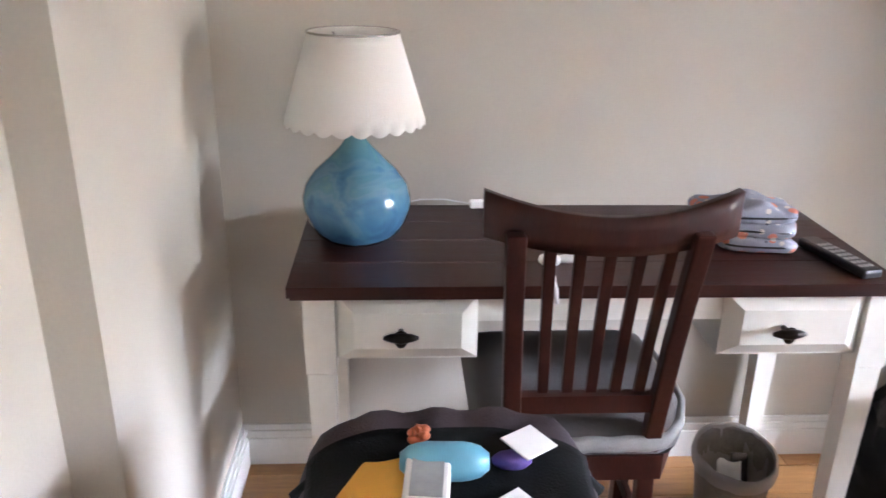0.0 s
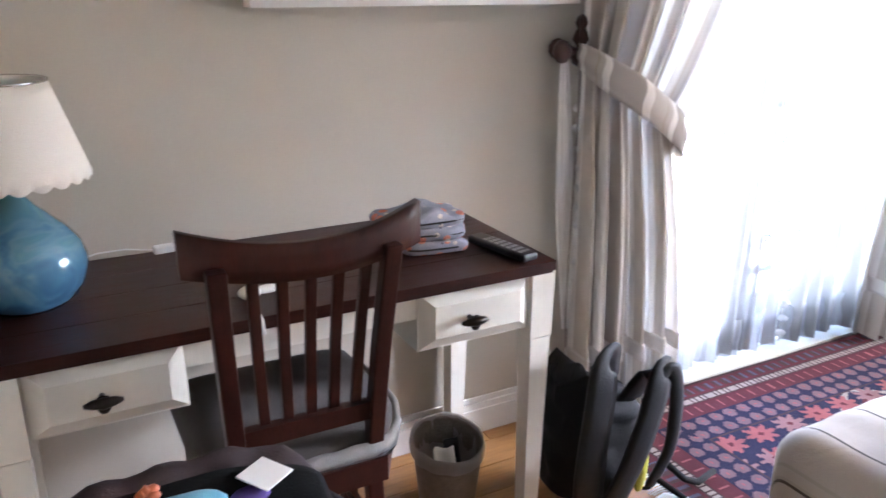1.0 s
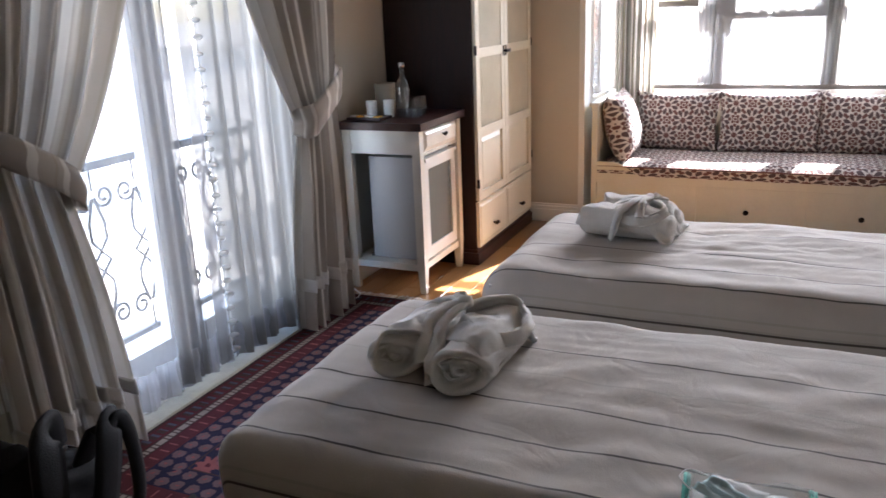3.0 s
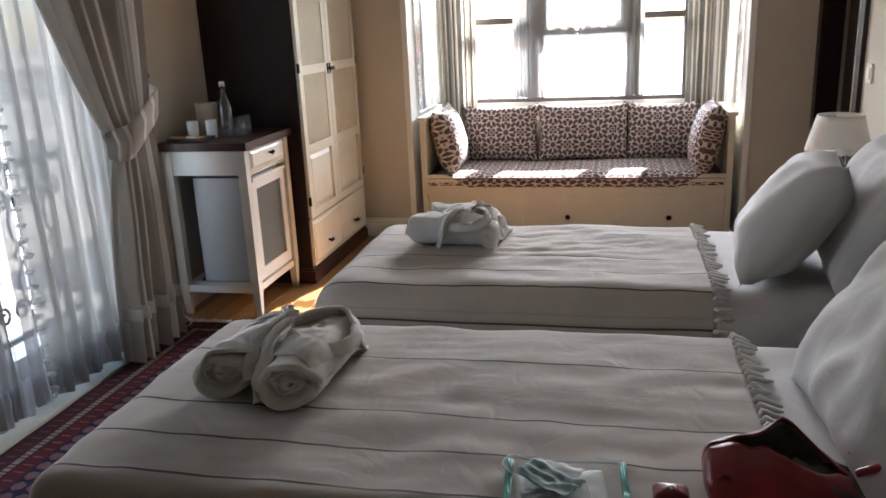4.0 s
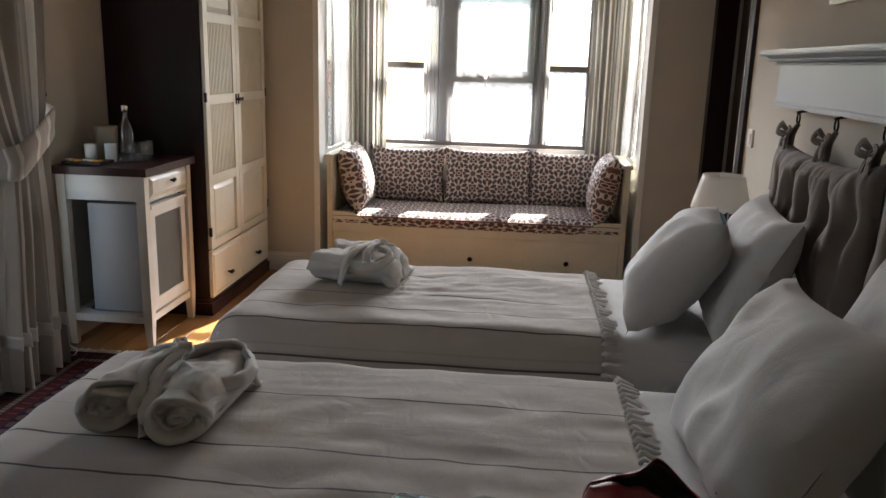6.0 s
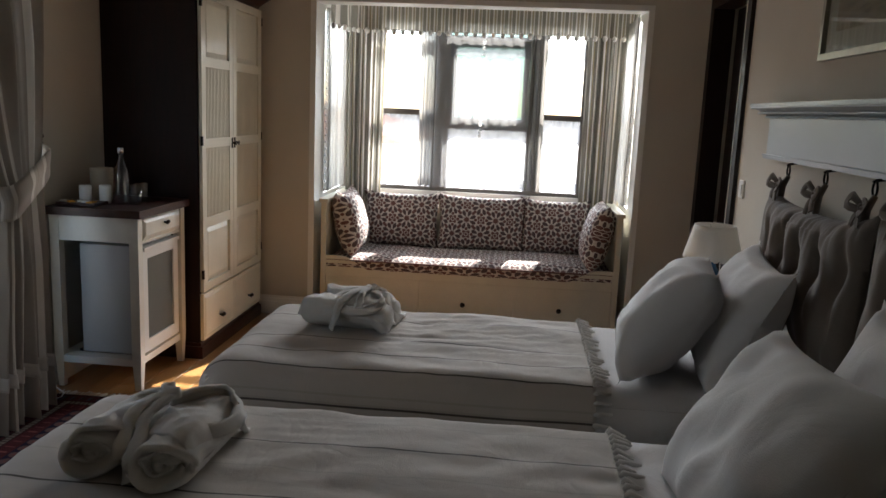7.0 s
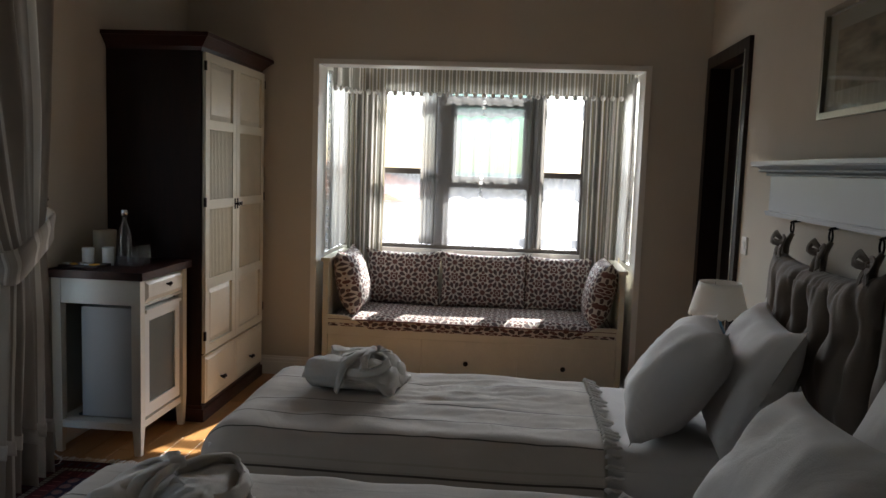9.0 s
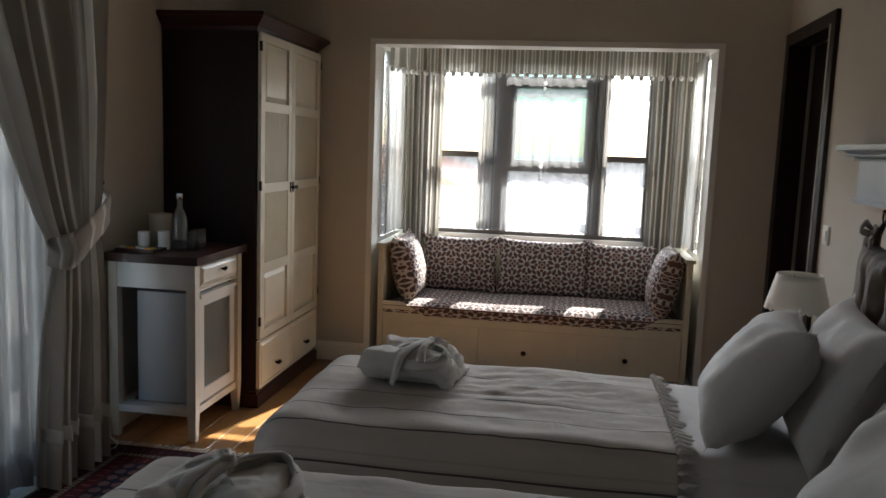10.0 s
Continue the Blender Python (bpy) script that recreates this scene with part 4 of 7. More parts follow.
boxes("back_apron", WHITE, desk, (0.29, 3.95, 0.6, 1.372, 3.97, 0.737))
for a, b in ((0.292, 0.575), (1.075, 1.37)):
    bm = bmesh.new()
    box(bm, a, 3.53, 0.592, b, 3.9, 0.735)
    prism(bm, [(a + 0.002, 3.53, 0.595), (b - 0.002, 3.53, 0.595), (b - 0.002, 3.53, 0.732), (a + 0.002, 3.53, 0.732)],
          [(a + 0.035, 3.508, 0.625), (b - 0.035, 3.508, 0.625), (b - 0.035, 3.508, 0.703), (a + 0.035, 3.508, 0.703)])
    dr = part("drawer", bm, WHITE, desk, "white drawer with a bevelled front", 0.002)
    bm = bmesh.new()
    c = (a + b) / 2 - (0.014 if a < 1 else 0.027)
    tube(bm, [(c, 3.508, 0.665), (c, 3.49, 0.665), (c, 3.478, 0.665)], 0.01, 10, (0.006, 0.007, 0.016))
    tube(bm, [(c - 0.034, 3.48, 0.664), (c - 0.02, 3.478, 0.665), (c, 3.474, 0.666), (c + 0.02, 3.478, 0.665), (c + 0.034, 3.48, 0.664)], 0.01, 8, (0.004, 0.009, 0.012, 0.009, 0.004))
    ball(bm, (c, 3.478, 0.657), 0.013, (1, 0.7, 1.1), 8)
    part("drawer_knob", bm, KNOB, dr, "dark bronze knob", smooth=True)

lamp = thing("table_lamp", "blue glazed ceramic table lamp with a white scalloped shade", "lamp", at=(0.325, 3.775, 0.765))
C = (0.325, 3.77, 0.765)
bm = bmesh.new()
lathe(bm, [(0.055, 0), (0.07, 0.003), (0.092, 0.02), (0.11, 0.048), (0.118, 0.078), (0.118, 0.1), (0.109, 0.128), (0.088, 0.156), (0.06, 0.182), (0.037, 0.205), (0.024, 0.222), (0.02, 0.232), (0.02, 0.24)], C, 48)
for v in bm.verts:
    d = noise.noise(v.co * 16) * 0.0025
    v.co.x += d
    v.co.y += d
ob = part("base", bm, GLAZE, lamp, "swirled blue glazed base", smooth=True)
bm = bmesh.new()
lathe(bm, [(0.012, 0.24), (0.012, 0.3), (0.018, 0.3), (0.018, 0.33)], C, 12)
part("stem", bm, CHROME, lamp, smooth=True)
bm = bmesh.new()


def shade_point(u, v, r0, r1, z0, z1, sc):
    a = 2 * math.pi * u
    r = r0 + (r1 - r0) * v
    return (C[0] + r * math.cos(a), C[1] + r * math.sin(a), C[2] + z0 + (z1 - z0) * v - (sc * abs(math.sin(12 * a)) if v == 0 else 0))


sheet(bm, lambda u, v: shade_point(u, v, 0.147, 0.092, 0.266, 0.445, 0.009), 144, 8)
sh = part("shade", bm, SHADE, lamp, "white linen shade with a scalloped edge", smooth=True, thick=0.0025)
bm = bmesh.new()
for z, r in ((0.445, 0.094),):
    tube(bm, [(C[0] + r * math.cos(2 * math.pi * k / 40), C[1] + r * math.sin(2 * math.pi * k / 40), C[2] + z) for k in range(41)], 0.0025, 6)
for k in range(3):
    a = 2 * math.pi * k / 3
    tube(bm, [(C[0], C[1], C[2] + 0.33), (C[0] + 0.094 * math.cos(a), C[1] + 0.094 * math.sin(a), C[2] + 0.435)], 0.0015, 5)
part("shade_ring", bm, CHROME, sh, smooth=True)

# dining-style chair drawn up to the desk
chair = thing("wooden_chair", "dark-stained slat-back wooden chair with a grey seat pad", "chair", at=(0.8, 3.45, 0))
CX = 0.79


def back_y(z):
    return 3.40 - 0.03 * ((z - 0.45) / 0.5) - 0.035 * max(0, (z - 0.6) / 0.4) ** 1.5


for sx, x0, x1 in ((-1, 0.634, 0.612), (1, 0.905, 0.934)):
    bm = bmesh.new()
    zs = [0, 0.2, 0.42, 0.55, 0.7, 0.85, 0.93]
    for z0, z1 in zip(zs, zs[1:]):
        def ring(z):
            k = max(0, (z - 0.42) / 0.5)
            x = x0 + (x1 - x0) * k
            y = back_y(z) if z > 0.42 else 3.40 - 0.05 * (0.42 - z) / 0.42
            return [(x - 0.017, y - 0.016, z), (x + 0.017, y - 0.016, z), (x + 0.017, y + 0.016, z), (x - 0.017, y + 0.016, z)]
        prism(bm, ring(z0), ring(z1))
    bmesh.ops.remove_doubles(bm, verts=bm.verts, dist=0.0005)
    part("back_post", bm, CHAIRWOOD, chair, bevel=0.004)
bm = bmesh.new()


def crest(u, v, s):
    x = CX - 0.229 + 0.448 * u
    curve = -0.03 + 0.045 * (2 * u - 1) ** 2
    zt = 0.958 + 0.035 * (2 * u - 1) ** 2
    zb = 0.892 + 0.02 * (2 * u - 1) ** 2
    return (x, back_y(0.92) + curve + 0.03 + s, zb + (zt - zb) * v)


g1 = sheet(bm, lambda u, v: crest(u, v, -0.013), 16, 3)
g2 = sheet(bm, lambda u, v: crest(u, v, 0.013), 16, 3)
for ga, gb in ((g1, g2),):
    for i in range(16):
        bm.faces.new((ga[i][0], gb[i][0], gb[i + 1][0], ga[i + 1][0]))
        bm.faces.new((ga[i][3], ga[i + 1][3], gb[i + 1][3], gb[i][3]))
    for j in range(3):
        bm.faces.new((ga[0][j], ga[0][j + 1], gb[0][j + 1], gb[0][j]))
        bm.faces.new((ga[16][j], gb[16][j], gb[16][j + 1], ga[16][j + 1]))
part("crest_rail", bm, CHAIRWOOD, chair, bevel=0.007, smooth=True)
for k in range(5):
    xb, xt = 0.688 + 0.0465 * k, 0.675 + 0.0535 * k
    bm = bmesh.new()
    zs = [0.585, 0.7, 0.8, 0.9]
    for z0, z1 in zip(zs, zs[1:]):
        def ring(z):
            x = xb + (xt - xb) * (z - 0.585) / 0.315
            y = back_y(z) + 0.012
            return [(x - 0.0105, y - 0.007, z), (x + 0.0105, y - 0.007, z), (x + 0.0105, y + 0.007, z), (x - 0.0105, y + 0.007, z)]
        prism(bm, ring(z0), ring(z1))
    bmesh.ops.remove_doubles(bm, verts=bm.verts, dist=0.0005)
    part("slat", bm, CHAIRWOOD, chair, bevel=0.002)
boxes("lower_back_rail", CHAIRWOOD, chair, (0.64, back_y(0.57) - 0.01, 0.55, 0.9, back_y(0.57) + 0.014, 0.588), bevel=0.004)
SEAT = ((0.618, 3.375), (0.93, 3.375), (1.0, 3.5), (1.015, 3.84), (0.578, 3.84), (0.572, 3.5))
bm = bmesh.new()
prism(bm, [(x, y, 0.4) for x, y in SEAT], [(x, y, 0.455) for x, y in SEAT])
part("seat_frame", bm, CHAIRWOOD, chair, bevel=0.008)
bm = bmesh.new()


def pad(u, v, top):
    k = min(1.0, v / 0.3)
    a, b = 0.618 - 0.055 * k ** 0.7, 0.938 + 0.085 * k ** 0.7
    x, y = a + (b - a) * u, 3.38 + 0.465 * v
    e = (1 - abs(2 * u - 1) ** 6) * (1 - abs(2 * v - 1) ** 6)
    return (x, y, 0.457 + (0.058 * e ** 0.4 if top else 0.0) + wob((x, y, 0), 14, 0.004) * e)


sheet(bm, lambda u, v: pad(u, v, True), 18, 18)
sheet(bm, lambda u, v: pad(u, v, False), 18, 18)
bmesh.ops.remove_doubles(bm, verts=bm.verts, dist=0.003)
part("seat_pad", bm, SEATPAD, chair, "grey padded seat cushion", smooth=True)
for x in (0.605, 0.985):
    boxes("front_leg", CHAIRWOOD, chair, (x - 0.018, 3.75, 0, x + 0.018, 3.786, 0.4), bevel=0.004)
boxes("stretcher", CHAIRWOOD, chair, (0.645, 3.37, 0.2, 0.9, 3.39, 0.225))
boxes("stretcher", CHAIRWOOD, chair, (0.612, 3.39, 0.16, 0.628, 3.75, 0.185))
boxes("stretcher", CHAIRWOOD, chair, (0.945, 3.39, 0.16, 0.961, 3.75, 0.185))
bm = bmesh.new()
tube(bm, [(0.63 + 0.3 * k / 24, 3.383 + 0.008 * abs(k / 12 - 1) ** 6, 0.478 + 0.0015 * math.sin(k * 1.1)) for k in range(25)] + [(0.945, 3.4, 0.48), (0.985, 3.45, 0.482), (1.015, 3.53, 0.482), (1.022, 3.62, 0.48), (1.022, 3.75, 0.478)], 0.017, 10, [0.016] * 25 + [0.012, 0.01, 0.009, 0.008, 0.006])
part("pad_edge", bm, PADEDGE, chair, "pale stitched edge of the pad", smooth=True)


# waste bin
wb = thing("waste_bin", "grey woven waste bin with a plastic liner and paper", "bin", at=(1.235, 3.68, 0))
bm = bmesh.new()
lathe(bm, [(0.07, 0), (0.094, 0.215), (0.098, 0.226), (0.094, 0.234), (0.09, 0.226), (0.068, 0.01)], (1.235, 3.68, 0), 32)
for v in bm.verts:
    v.co.z += v.co.z * 0.7 * (v.co.y - 3.68)
part("body", bm, BIN, wb, smooth=True)
bm = bmesh.new()
g = lathe(bm, [(0.055, 0.05), (0.084, 0.17), (0.092, 0.236), (0.098, 0.24), (0.102, 0.218), (0.1, 0.2)], (1.235, 3.68, 0), 40, cap=False)
for v in bm.verts:
    d = noise.noise(v.co * 40) * 0.004
    v.co += Vector((d, d, d * 0.5 + v.co.z * 0.7 * (v.co.y - 3.68)))
part("liner", bm, BINBAG, wb, "loose translucent bin liner", smooth=True)
bm = bmesh.new()
sheet(bm, lambda u, v: (1.2 + 0.06 * u, 3.665 + 0.03 * v + 0.01 * math.sin(6 * u), 0.1 + 0.1 * v + wob((u, v, 0), 5, 0.012)), 6, 6)
part("waste_paper", bm, PAPER, wb, "crumpled white paper", smooth=True, thick=0.001)

bm = bmesh.new()
sheet(bm, lambda u, v: (1.245 + 0.045 * u, 3.69 + 0.035 * v, 0.1 + 0.1 * v + wob((u, v, 4), 3, 0.01)), 5, 5)
part("waste_card", bm, PLASTIC, wb, "dark card among the waste", smooth=True, thick=0.002)

# red wash bag on the floor
bm = bmesh.new()
sheet(bm, lambda u, v: (1.085 + 0.05 * math.cos(2 * math.pi * u) * (1 - 0.5 * v ** 3), 3.55 + 0.032 * math.sin(2 * math.pi * u) * (1 - 0.75 * v ** 2), 0.002 + 0.135 * v + 0.008 * math.sin(4 * math.pi * u) * v + wob((u * 6.28, v * 4, 1), 1.2, 0.004)), 28, 12)
bmesh.ops.holes_fill(bm, edges=[e for e in bm.edges if e.is_boundary], sides=0)
wash = tagged(part("wash_bag", bm, REDLEATHER, None, smooth=True), "small red wash bag standing beside the bin", "bag")
bm = bmesh.new()
lathe(bm, [(0.008, 0.13), (0.009, 0.132), (0.009, 0.155), (0.006, 0.157)], (1.09, 3.55, 0.0), 12)
part("bottle_cap", bm, PAPER, wash, "white cap sticking out", smooth=True)

# soft suitcase on a low rack
case = thing("suitcase", "plum soft suitcase with a black panel on a rack", "suitcase", at=(0.48, 2.98, 0))
bm = bmesh.new()


def shell(u, v):
    """Rounded soft body: u round the plan, v from the bottom edge over the top."""
    a = 2 * math.pi * u
    ex = 4.5
    ca, sa = math.cos(a), math.sin(a)
    q = (abs(ca) ** ex + abs(sa) ** ex) ** (-1 / ex)
    k = 1.0 if v < 0.5 else math.cos((v - 0.5) * math.pi) ** 0.28
    z = 0.46 + (0.13 * v / 0.5 if v < 0.5 else 0.13 + 0.075 * math.sin((v - 0.5) * math.pi) ** 0.8)
    x, y = 0.485 + 0.225 * q * ca * k, 2.945 + 0.21 * q * sa * k
    z += (0.005 * math.sin(x * 70) if y > 3.06 else 0) * (v > 0.6) + wob((x, y, z), 9, 0.006) + 0.07 * max(0, (y - 2.98) / 0.15) ** 2 * (v > 0.5)
    return (x, y, z)


sheet(bm, shell, 64, 20)
bmesh.ops.remove_doubles(bm, verts=bm.verts, dist=0.001)
part("body", bm, PLUM, case, smooth=True)
bm = bmesh.new()


def panel(u, v):
    """The dark pocket over the domed top, lying just proud of it."""
    x, y = 0.285 + 0.4 * u, 2.765 + 0.335 * v - 0.03 * abs(2 * u - 1) ** 4
    q = ((abs(x - 0.485) / 0.225) ** 4.5 + (abs(y - 2.945) / 0.21) ** 4.5) ** (1 / 4.5)
    dome = math.sqrt(max(0.0, 1 - min(1.0, q) ** 7.14)) ** 0.8
    z = 0.59 + 0.075 * dome + wob((x, y, 0.66), 9, 0.006) + 0.07 * max(0, (y - 2.98) / 0.15) ** 2
    return (x, y, z + 0.008 + wob((x, y, 1), 14, 0.005))


sheet(bm, panel, 40, 30)
part("front_pocket", bm, BLACK, case, "black nylon pocket panel", smooth=True, thick=0.012)
bm = bmesh.new()
tube(bm, [(0.262 + 0.446 * k / 20, 3.075 - 0.03 * abs(k / 10 - 1) ** 3, 0.69 - 0.05 * abs(k / 10 - 1) ** 4) for k in range(21)], 0.009, 8)
part("piping", bm, BLACK, case, smooth=True)
rack = thing("luggage_rack", "dark wooden folding luggage rack under the suitcase", "luggage rack", at=(0.48, 2.97, 0))
for y in (2.83, 3.11):
    for x0, x1 in ((0.3, 0.66), (0.66, 0.3)):
        bm = bmesh.new()
        tube(bm, [(x0, y, 0.0), (x1, y, 0.44)], 0.014, 8)
        part("leg", bm, DARK, rack, smooth=True)
for x in (0.3, 0.66):
    boxes("top_bar", DARK, rack, (x - 0.018, 2.78, 0.43, x + 0.018, 3.16, 0.458))


def slab(name, label, cat, mat, c, size, rz, rx=0.0, ry=0.0, bevel=0.004, group=""):
    """A flat loose thing lying at c, turned and tilted."""
    bm = bmesh.new()
    a, b, h = size
    box(bm, -a / 2, -b / 2, -h / 2, a / 2, b / 2, h / 2)
    bmesh.ops.transform(bm, matrix=pose(*c, rx, ry, rz), verts=bm.verts)
    return tagged(part(name, bm, mat, None, bevel=bevel), label, cat, group)


slab("envelope", "yellow padded envelope on the suitcase", "envelope", YELLOW, (0.375, 2.985, 0.686), (0.085, 0.17, 0.008), -28, 6)
bx = slab("box", "small white box with a grey printed panel", "box", PAPER, (0.452, 2.99, 0.704), (0.062, 0.11, 0.03), -6, 10)
bm = bmesh.new()
box(bm, -0.022, -0.035, 0.0152, 0.022, 0.042, 0.0165)
bmesh.ops.transform(bm, matrix=pose(0.452, 2.99, 0.704, 10, 0, -6), verts=bm.verts)
part("printed_panel", bm, GREYPRINT, bx)
bm = bmesh.new()
tube(bm, [(0.415 + 0.0125 * k, 3.035 - 0.0005 * k, 0.708) for k in range(11)], 0.03, 14, (0.012, 0.022, 0.026, 0.028, 0.028, 0.028, 0.028, 0.028, 0.026, 0.022, 0.012))
tagged(part("spectacle_case", bm, SKYBLUE, None, smooth=True), "light blue rounded spectacle case on the suitcase", "case")
bm = bmesh.new()
for k in range(6):
    ball(bm, (0.435 + 0.008 * (k % 3), 3.08 + 0.007 * (k // 3), 0.712 + 0.006 * (k // 2)), 0.008, (1.2, 1, 0.9), 8)
tube(bm, [(0.438, 3.08, 0.72), (0.434, 3.08, 0.73), (0.44, 3.08, 0.736), (0.445, 3.08, 0.728)], 0.003, 6)
tagged(part("key_fob", bm, ORANGE, None, smooth=True), "small orange rubber fob on the suitcase", "key fob")
slab("note", "folded white paper note", "paper", PAPER, (0.602, 3.068, 0.712), (0.066, 0.055, 0.003), 40, 8, 6, 0.001, "papers on the suitcase")
slab("note", "folded white paper note near the zip", "paper", PAPER, (0.57, 2.965, 0.683), (0.06, 0.05, 0.003), 38, 4, 2, 0.001, "papers on the suitcase")
bm = bmesh.new()
ball(bm, (0.575, 3.05, 0.695), 0.025, (1.2, 0.8, 0.45), 10)
tagged(part("pouch", bm, VIOLET, None, smooth=True), "small violet cloth pouch on the suitcase", "pouch")

# on the desk
def flowered(name):
    """Grey-blue printed cotton with salmon and cream blossoms."""
    m = material(name, (0.3, 0.31, 0.37), 0.8, vary=0.2, scale=30, bump=0.3)
    n, l = m.node_tree.nodes, m.node_tree.links
    b = n["Principled BSDF"]
    under = b.inputs["Base Color"].links[0].from_socket
    co = n["Texture Coordinate"]
    for sc, lim, c in ((26, 0.3, (0.62, 0.22, 0.15)), (33, 0.2, (0.62, 0.56, 0.5)), (45, 0.13, (0.07, 0.07, 0.11))):
        vo, lt, mx, mp = n.new("ShaderNodeTexVoronoi"), n.new("ShaderNodeMath"), n.new("ShaderNodeMix"), n.new("ShaderNodeMapping")
        mp.inputs["Location"].default_value = (sc * 0.13, sc * 0.07, 0.3)
        l.new(co.outputs["Object"], mp.inputs[0])
        l.new(mp.outputs[0], vo.inputs["Vector"])
        vo.inputs["Scale"].default_value = sc
        lt.operation = "LESS_THAN"
        l.new(vo.outputs["Distance"], lt.inputs[0])
        lt.inputs[1].default_value = lim
        mx.data_type = "RGBA"
        l.new(lt.outputs[0], mx.inputs["Factor"])
        l.new(under, mx.inputs["A"])
        mx.inputs["B"].default_value = (*c, 1)
        under = mx.outputs["Result"]
    l.new(under, b.inputs["Base Color"])
    return m


FLOWERED = flowered("flowered_cotton")
for k, (dx, dy, rz, w, d, h) in enumerate(((0.0, 0, -8, 0.082, 0.062, 0.036), (-0.004, 0.006, -13, 0.084, 0.06, 0.036), (-0.03, 0.012, -4, 0.108, 0.066, 0.034))):
    PZ = pose(1.2 + dx, 3.71 + dy, 0.766 + 0.032 * k, 0, 0, rz)
    bm = bmesh.new()

    def soft(u, v):
        """A stuffed pouch with soft corners; its upper face sags."""
        a, e = 2 * math.pi * u, math.pi * (v - 0.5)
        ca, sa = math.cos(a), math.sin(a)
        q = (abs(ca) ** 5 + abs(sa) ** 5) ** (-1 / 5)
        r = abs(math.cos(e)) ** 0.35
        x, y = w * q * ca * r, d * q * sa * r
        z = h * (0.5 + 0.5 * math.copysign(abs(math.sin(e)) ** 0.6, e))
        up = 1.0 if e > 0 else 0.0
        z += up * (wob((x, y, k), 22, 0.011) + (0.012 * math.sin(math.pi * min(1, max(0, (x + 0.02) / 0.09))) if k == 2 else 0))
        return PZ @ Vector((x + wob((y, z, k), 20, 0.005), y + wob((x, z, k + 3), 20, 0.005), max(0.0, z)))

    sheet(bm, soft, 48, 16)
    bmesh.ops.remove_doubles(bm, verts=bm.verts, dist=0.0006)
    po = tagged(part("zip_pouch", bm, FLOWERED, None, smooth=True), "grey-blue flowered cloth pouch stacked on the desk", "pouch", "stacked zip pouches")
    bm = bmesh.new()
    tube(bm, [PZ @ Vector((-w * 0.88 + w * 1.76 * j / 12, -d * 1.005 + 0.004 * abs(j / 6 - 1) ** 4 * 3, h * 0.5)) for j in range(13)], 0.0025, 6)
    part("zip", bm, PLASTIC, po, "dark zip", smooth=True)
rem = slab("remote_control", "black television remote control on the desk", "remote", PLASTIC, (1.345, 3.615, 0.776), (0.048, 0.2, 0.02), 12, bevel=0.006)
bm = bmesh.new()
for r in range(7):
    for c in range(3):
        box(bm, -0.016 + 0.012 * c, -0.08 + 0.02 * r, 0.0095, -0.008 + 0.012 * c, -0.07 + 0.02 * r, 0.0115)
bmesh.ops.transform(bm, matrix=pose(1.345, 3.615, 0.776, 0, 0, 12), verts=bm.verts)
part("buttons", bm, GREYPRINT, rem)
bm = bmesh.new()
ball(bm, (0.725, 3.6, 0.778), 0.024, (1, 1, 0.55), 12)
ball(bm, (0.765, 3.61, 0.776), 0.018, (1.6, 0.7, 0.5), 10)
gd = tagged(part("earphones", bm, PAPER, None, smooth=True), "small white earphones case with its lead on the desk", "earphones")
bm = bmesh.new()
tube(bm, [(0.72, 3.585, 0.778), (0.715, 3.56, 0.774), (0.722, 3.53, 0.768), (0.718, 3.507, 0.768), (0.72, 3.495, 0.76), (0.722, 3.492, 0.73)], 0.0045, 6)
part("lead", bm, PAPER, gd, smooth=True)
ad = slab("adapter", "white plug adapter lying against the wall", "adapter", PAPER, (0.615, 3.955, 0.782), (0.05, 0.022, 0.02), 5, bevel=0.005)
bm = bmesh.new()
tube(bm, [(0.59, 3.957, 0.782), (0.53, 3.965, 0.79), (0.47, 3.97, 0.788), (0.4, 3.96, 0.775), (0.35, 3.9, 0.77)], 0.002, 6)
part("lead", bm, PAPER, ad, smooth=True)
socket_ = slab("wall_socket", "white wall socket under the desk", "socket", TRIM, (1.02, 3.993, 0.5), (0.08, 0.012, 0.08), 0, bevel=0.003)

# television over the desk
tv = thing("television", "wall-mounted flat television with a white frame", "television", at=(1.32, 3.95, 1.6))
boxes("housing", TRIM, tv, (0.855, 3.925, 1.326, 1.815, 3.995, 1.90), bevel=0.004)
boxes("screen", SCREEN, tv, (0.877, 3.92, 1.351, 1.795, 3.9255, 1.878), bevel=0)

# backpack
bp_ = thing("backpack", "black backpack with yellow mesh leaning by the curtain", "backpack", at=(1.68, 3.52, 0))
bm = bmesh.new()


def sack(u, v):
    a = 2 * math.pi * u
    k = (1 - (2 * v - 1) ** 6) ** 0.5
    k *= 1 - 0.12 * v * v
    ca, sa = math.cos(a), math.sin(a)
    q = (abs(ca) ** 3 + abs(sa) ** 3) ** (-1 / 3)
    x, y = 1.64 + 0.15 * q * ca * k - 0.01 * v, 3.57 + 0.105 * q * sa * k + 0.03 * v
    return (x + wob((u * 5, v * 4, 0), 2, 0.02), y + wob((u * 5, v * 4, 7), 2, 0.02), 0.005 + (0.34 + 0.12 * math.exp(-((x - 1.555) / 0.055) ** 2)) * v)


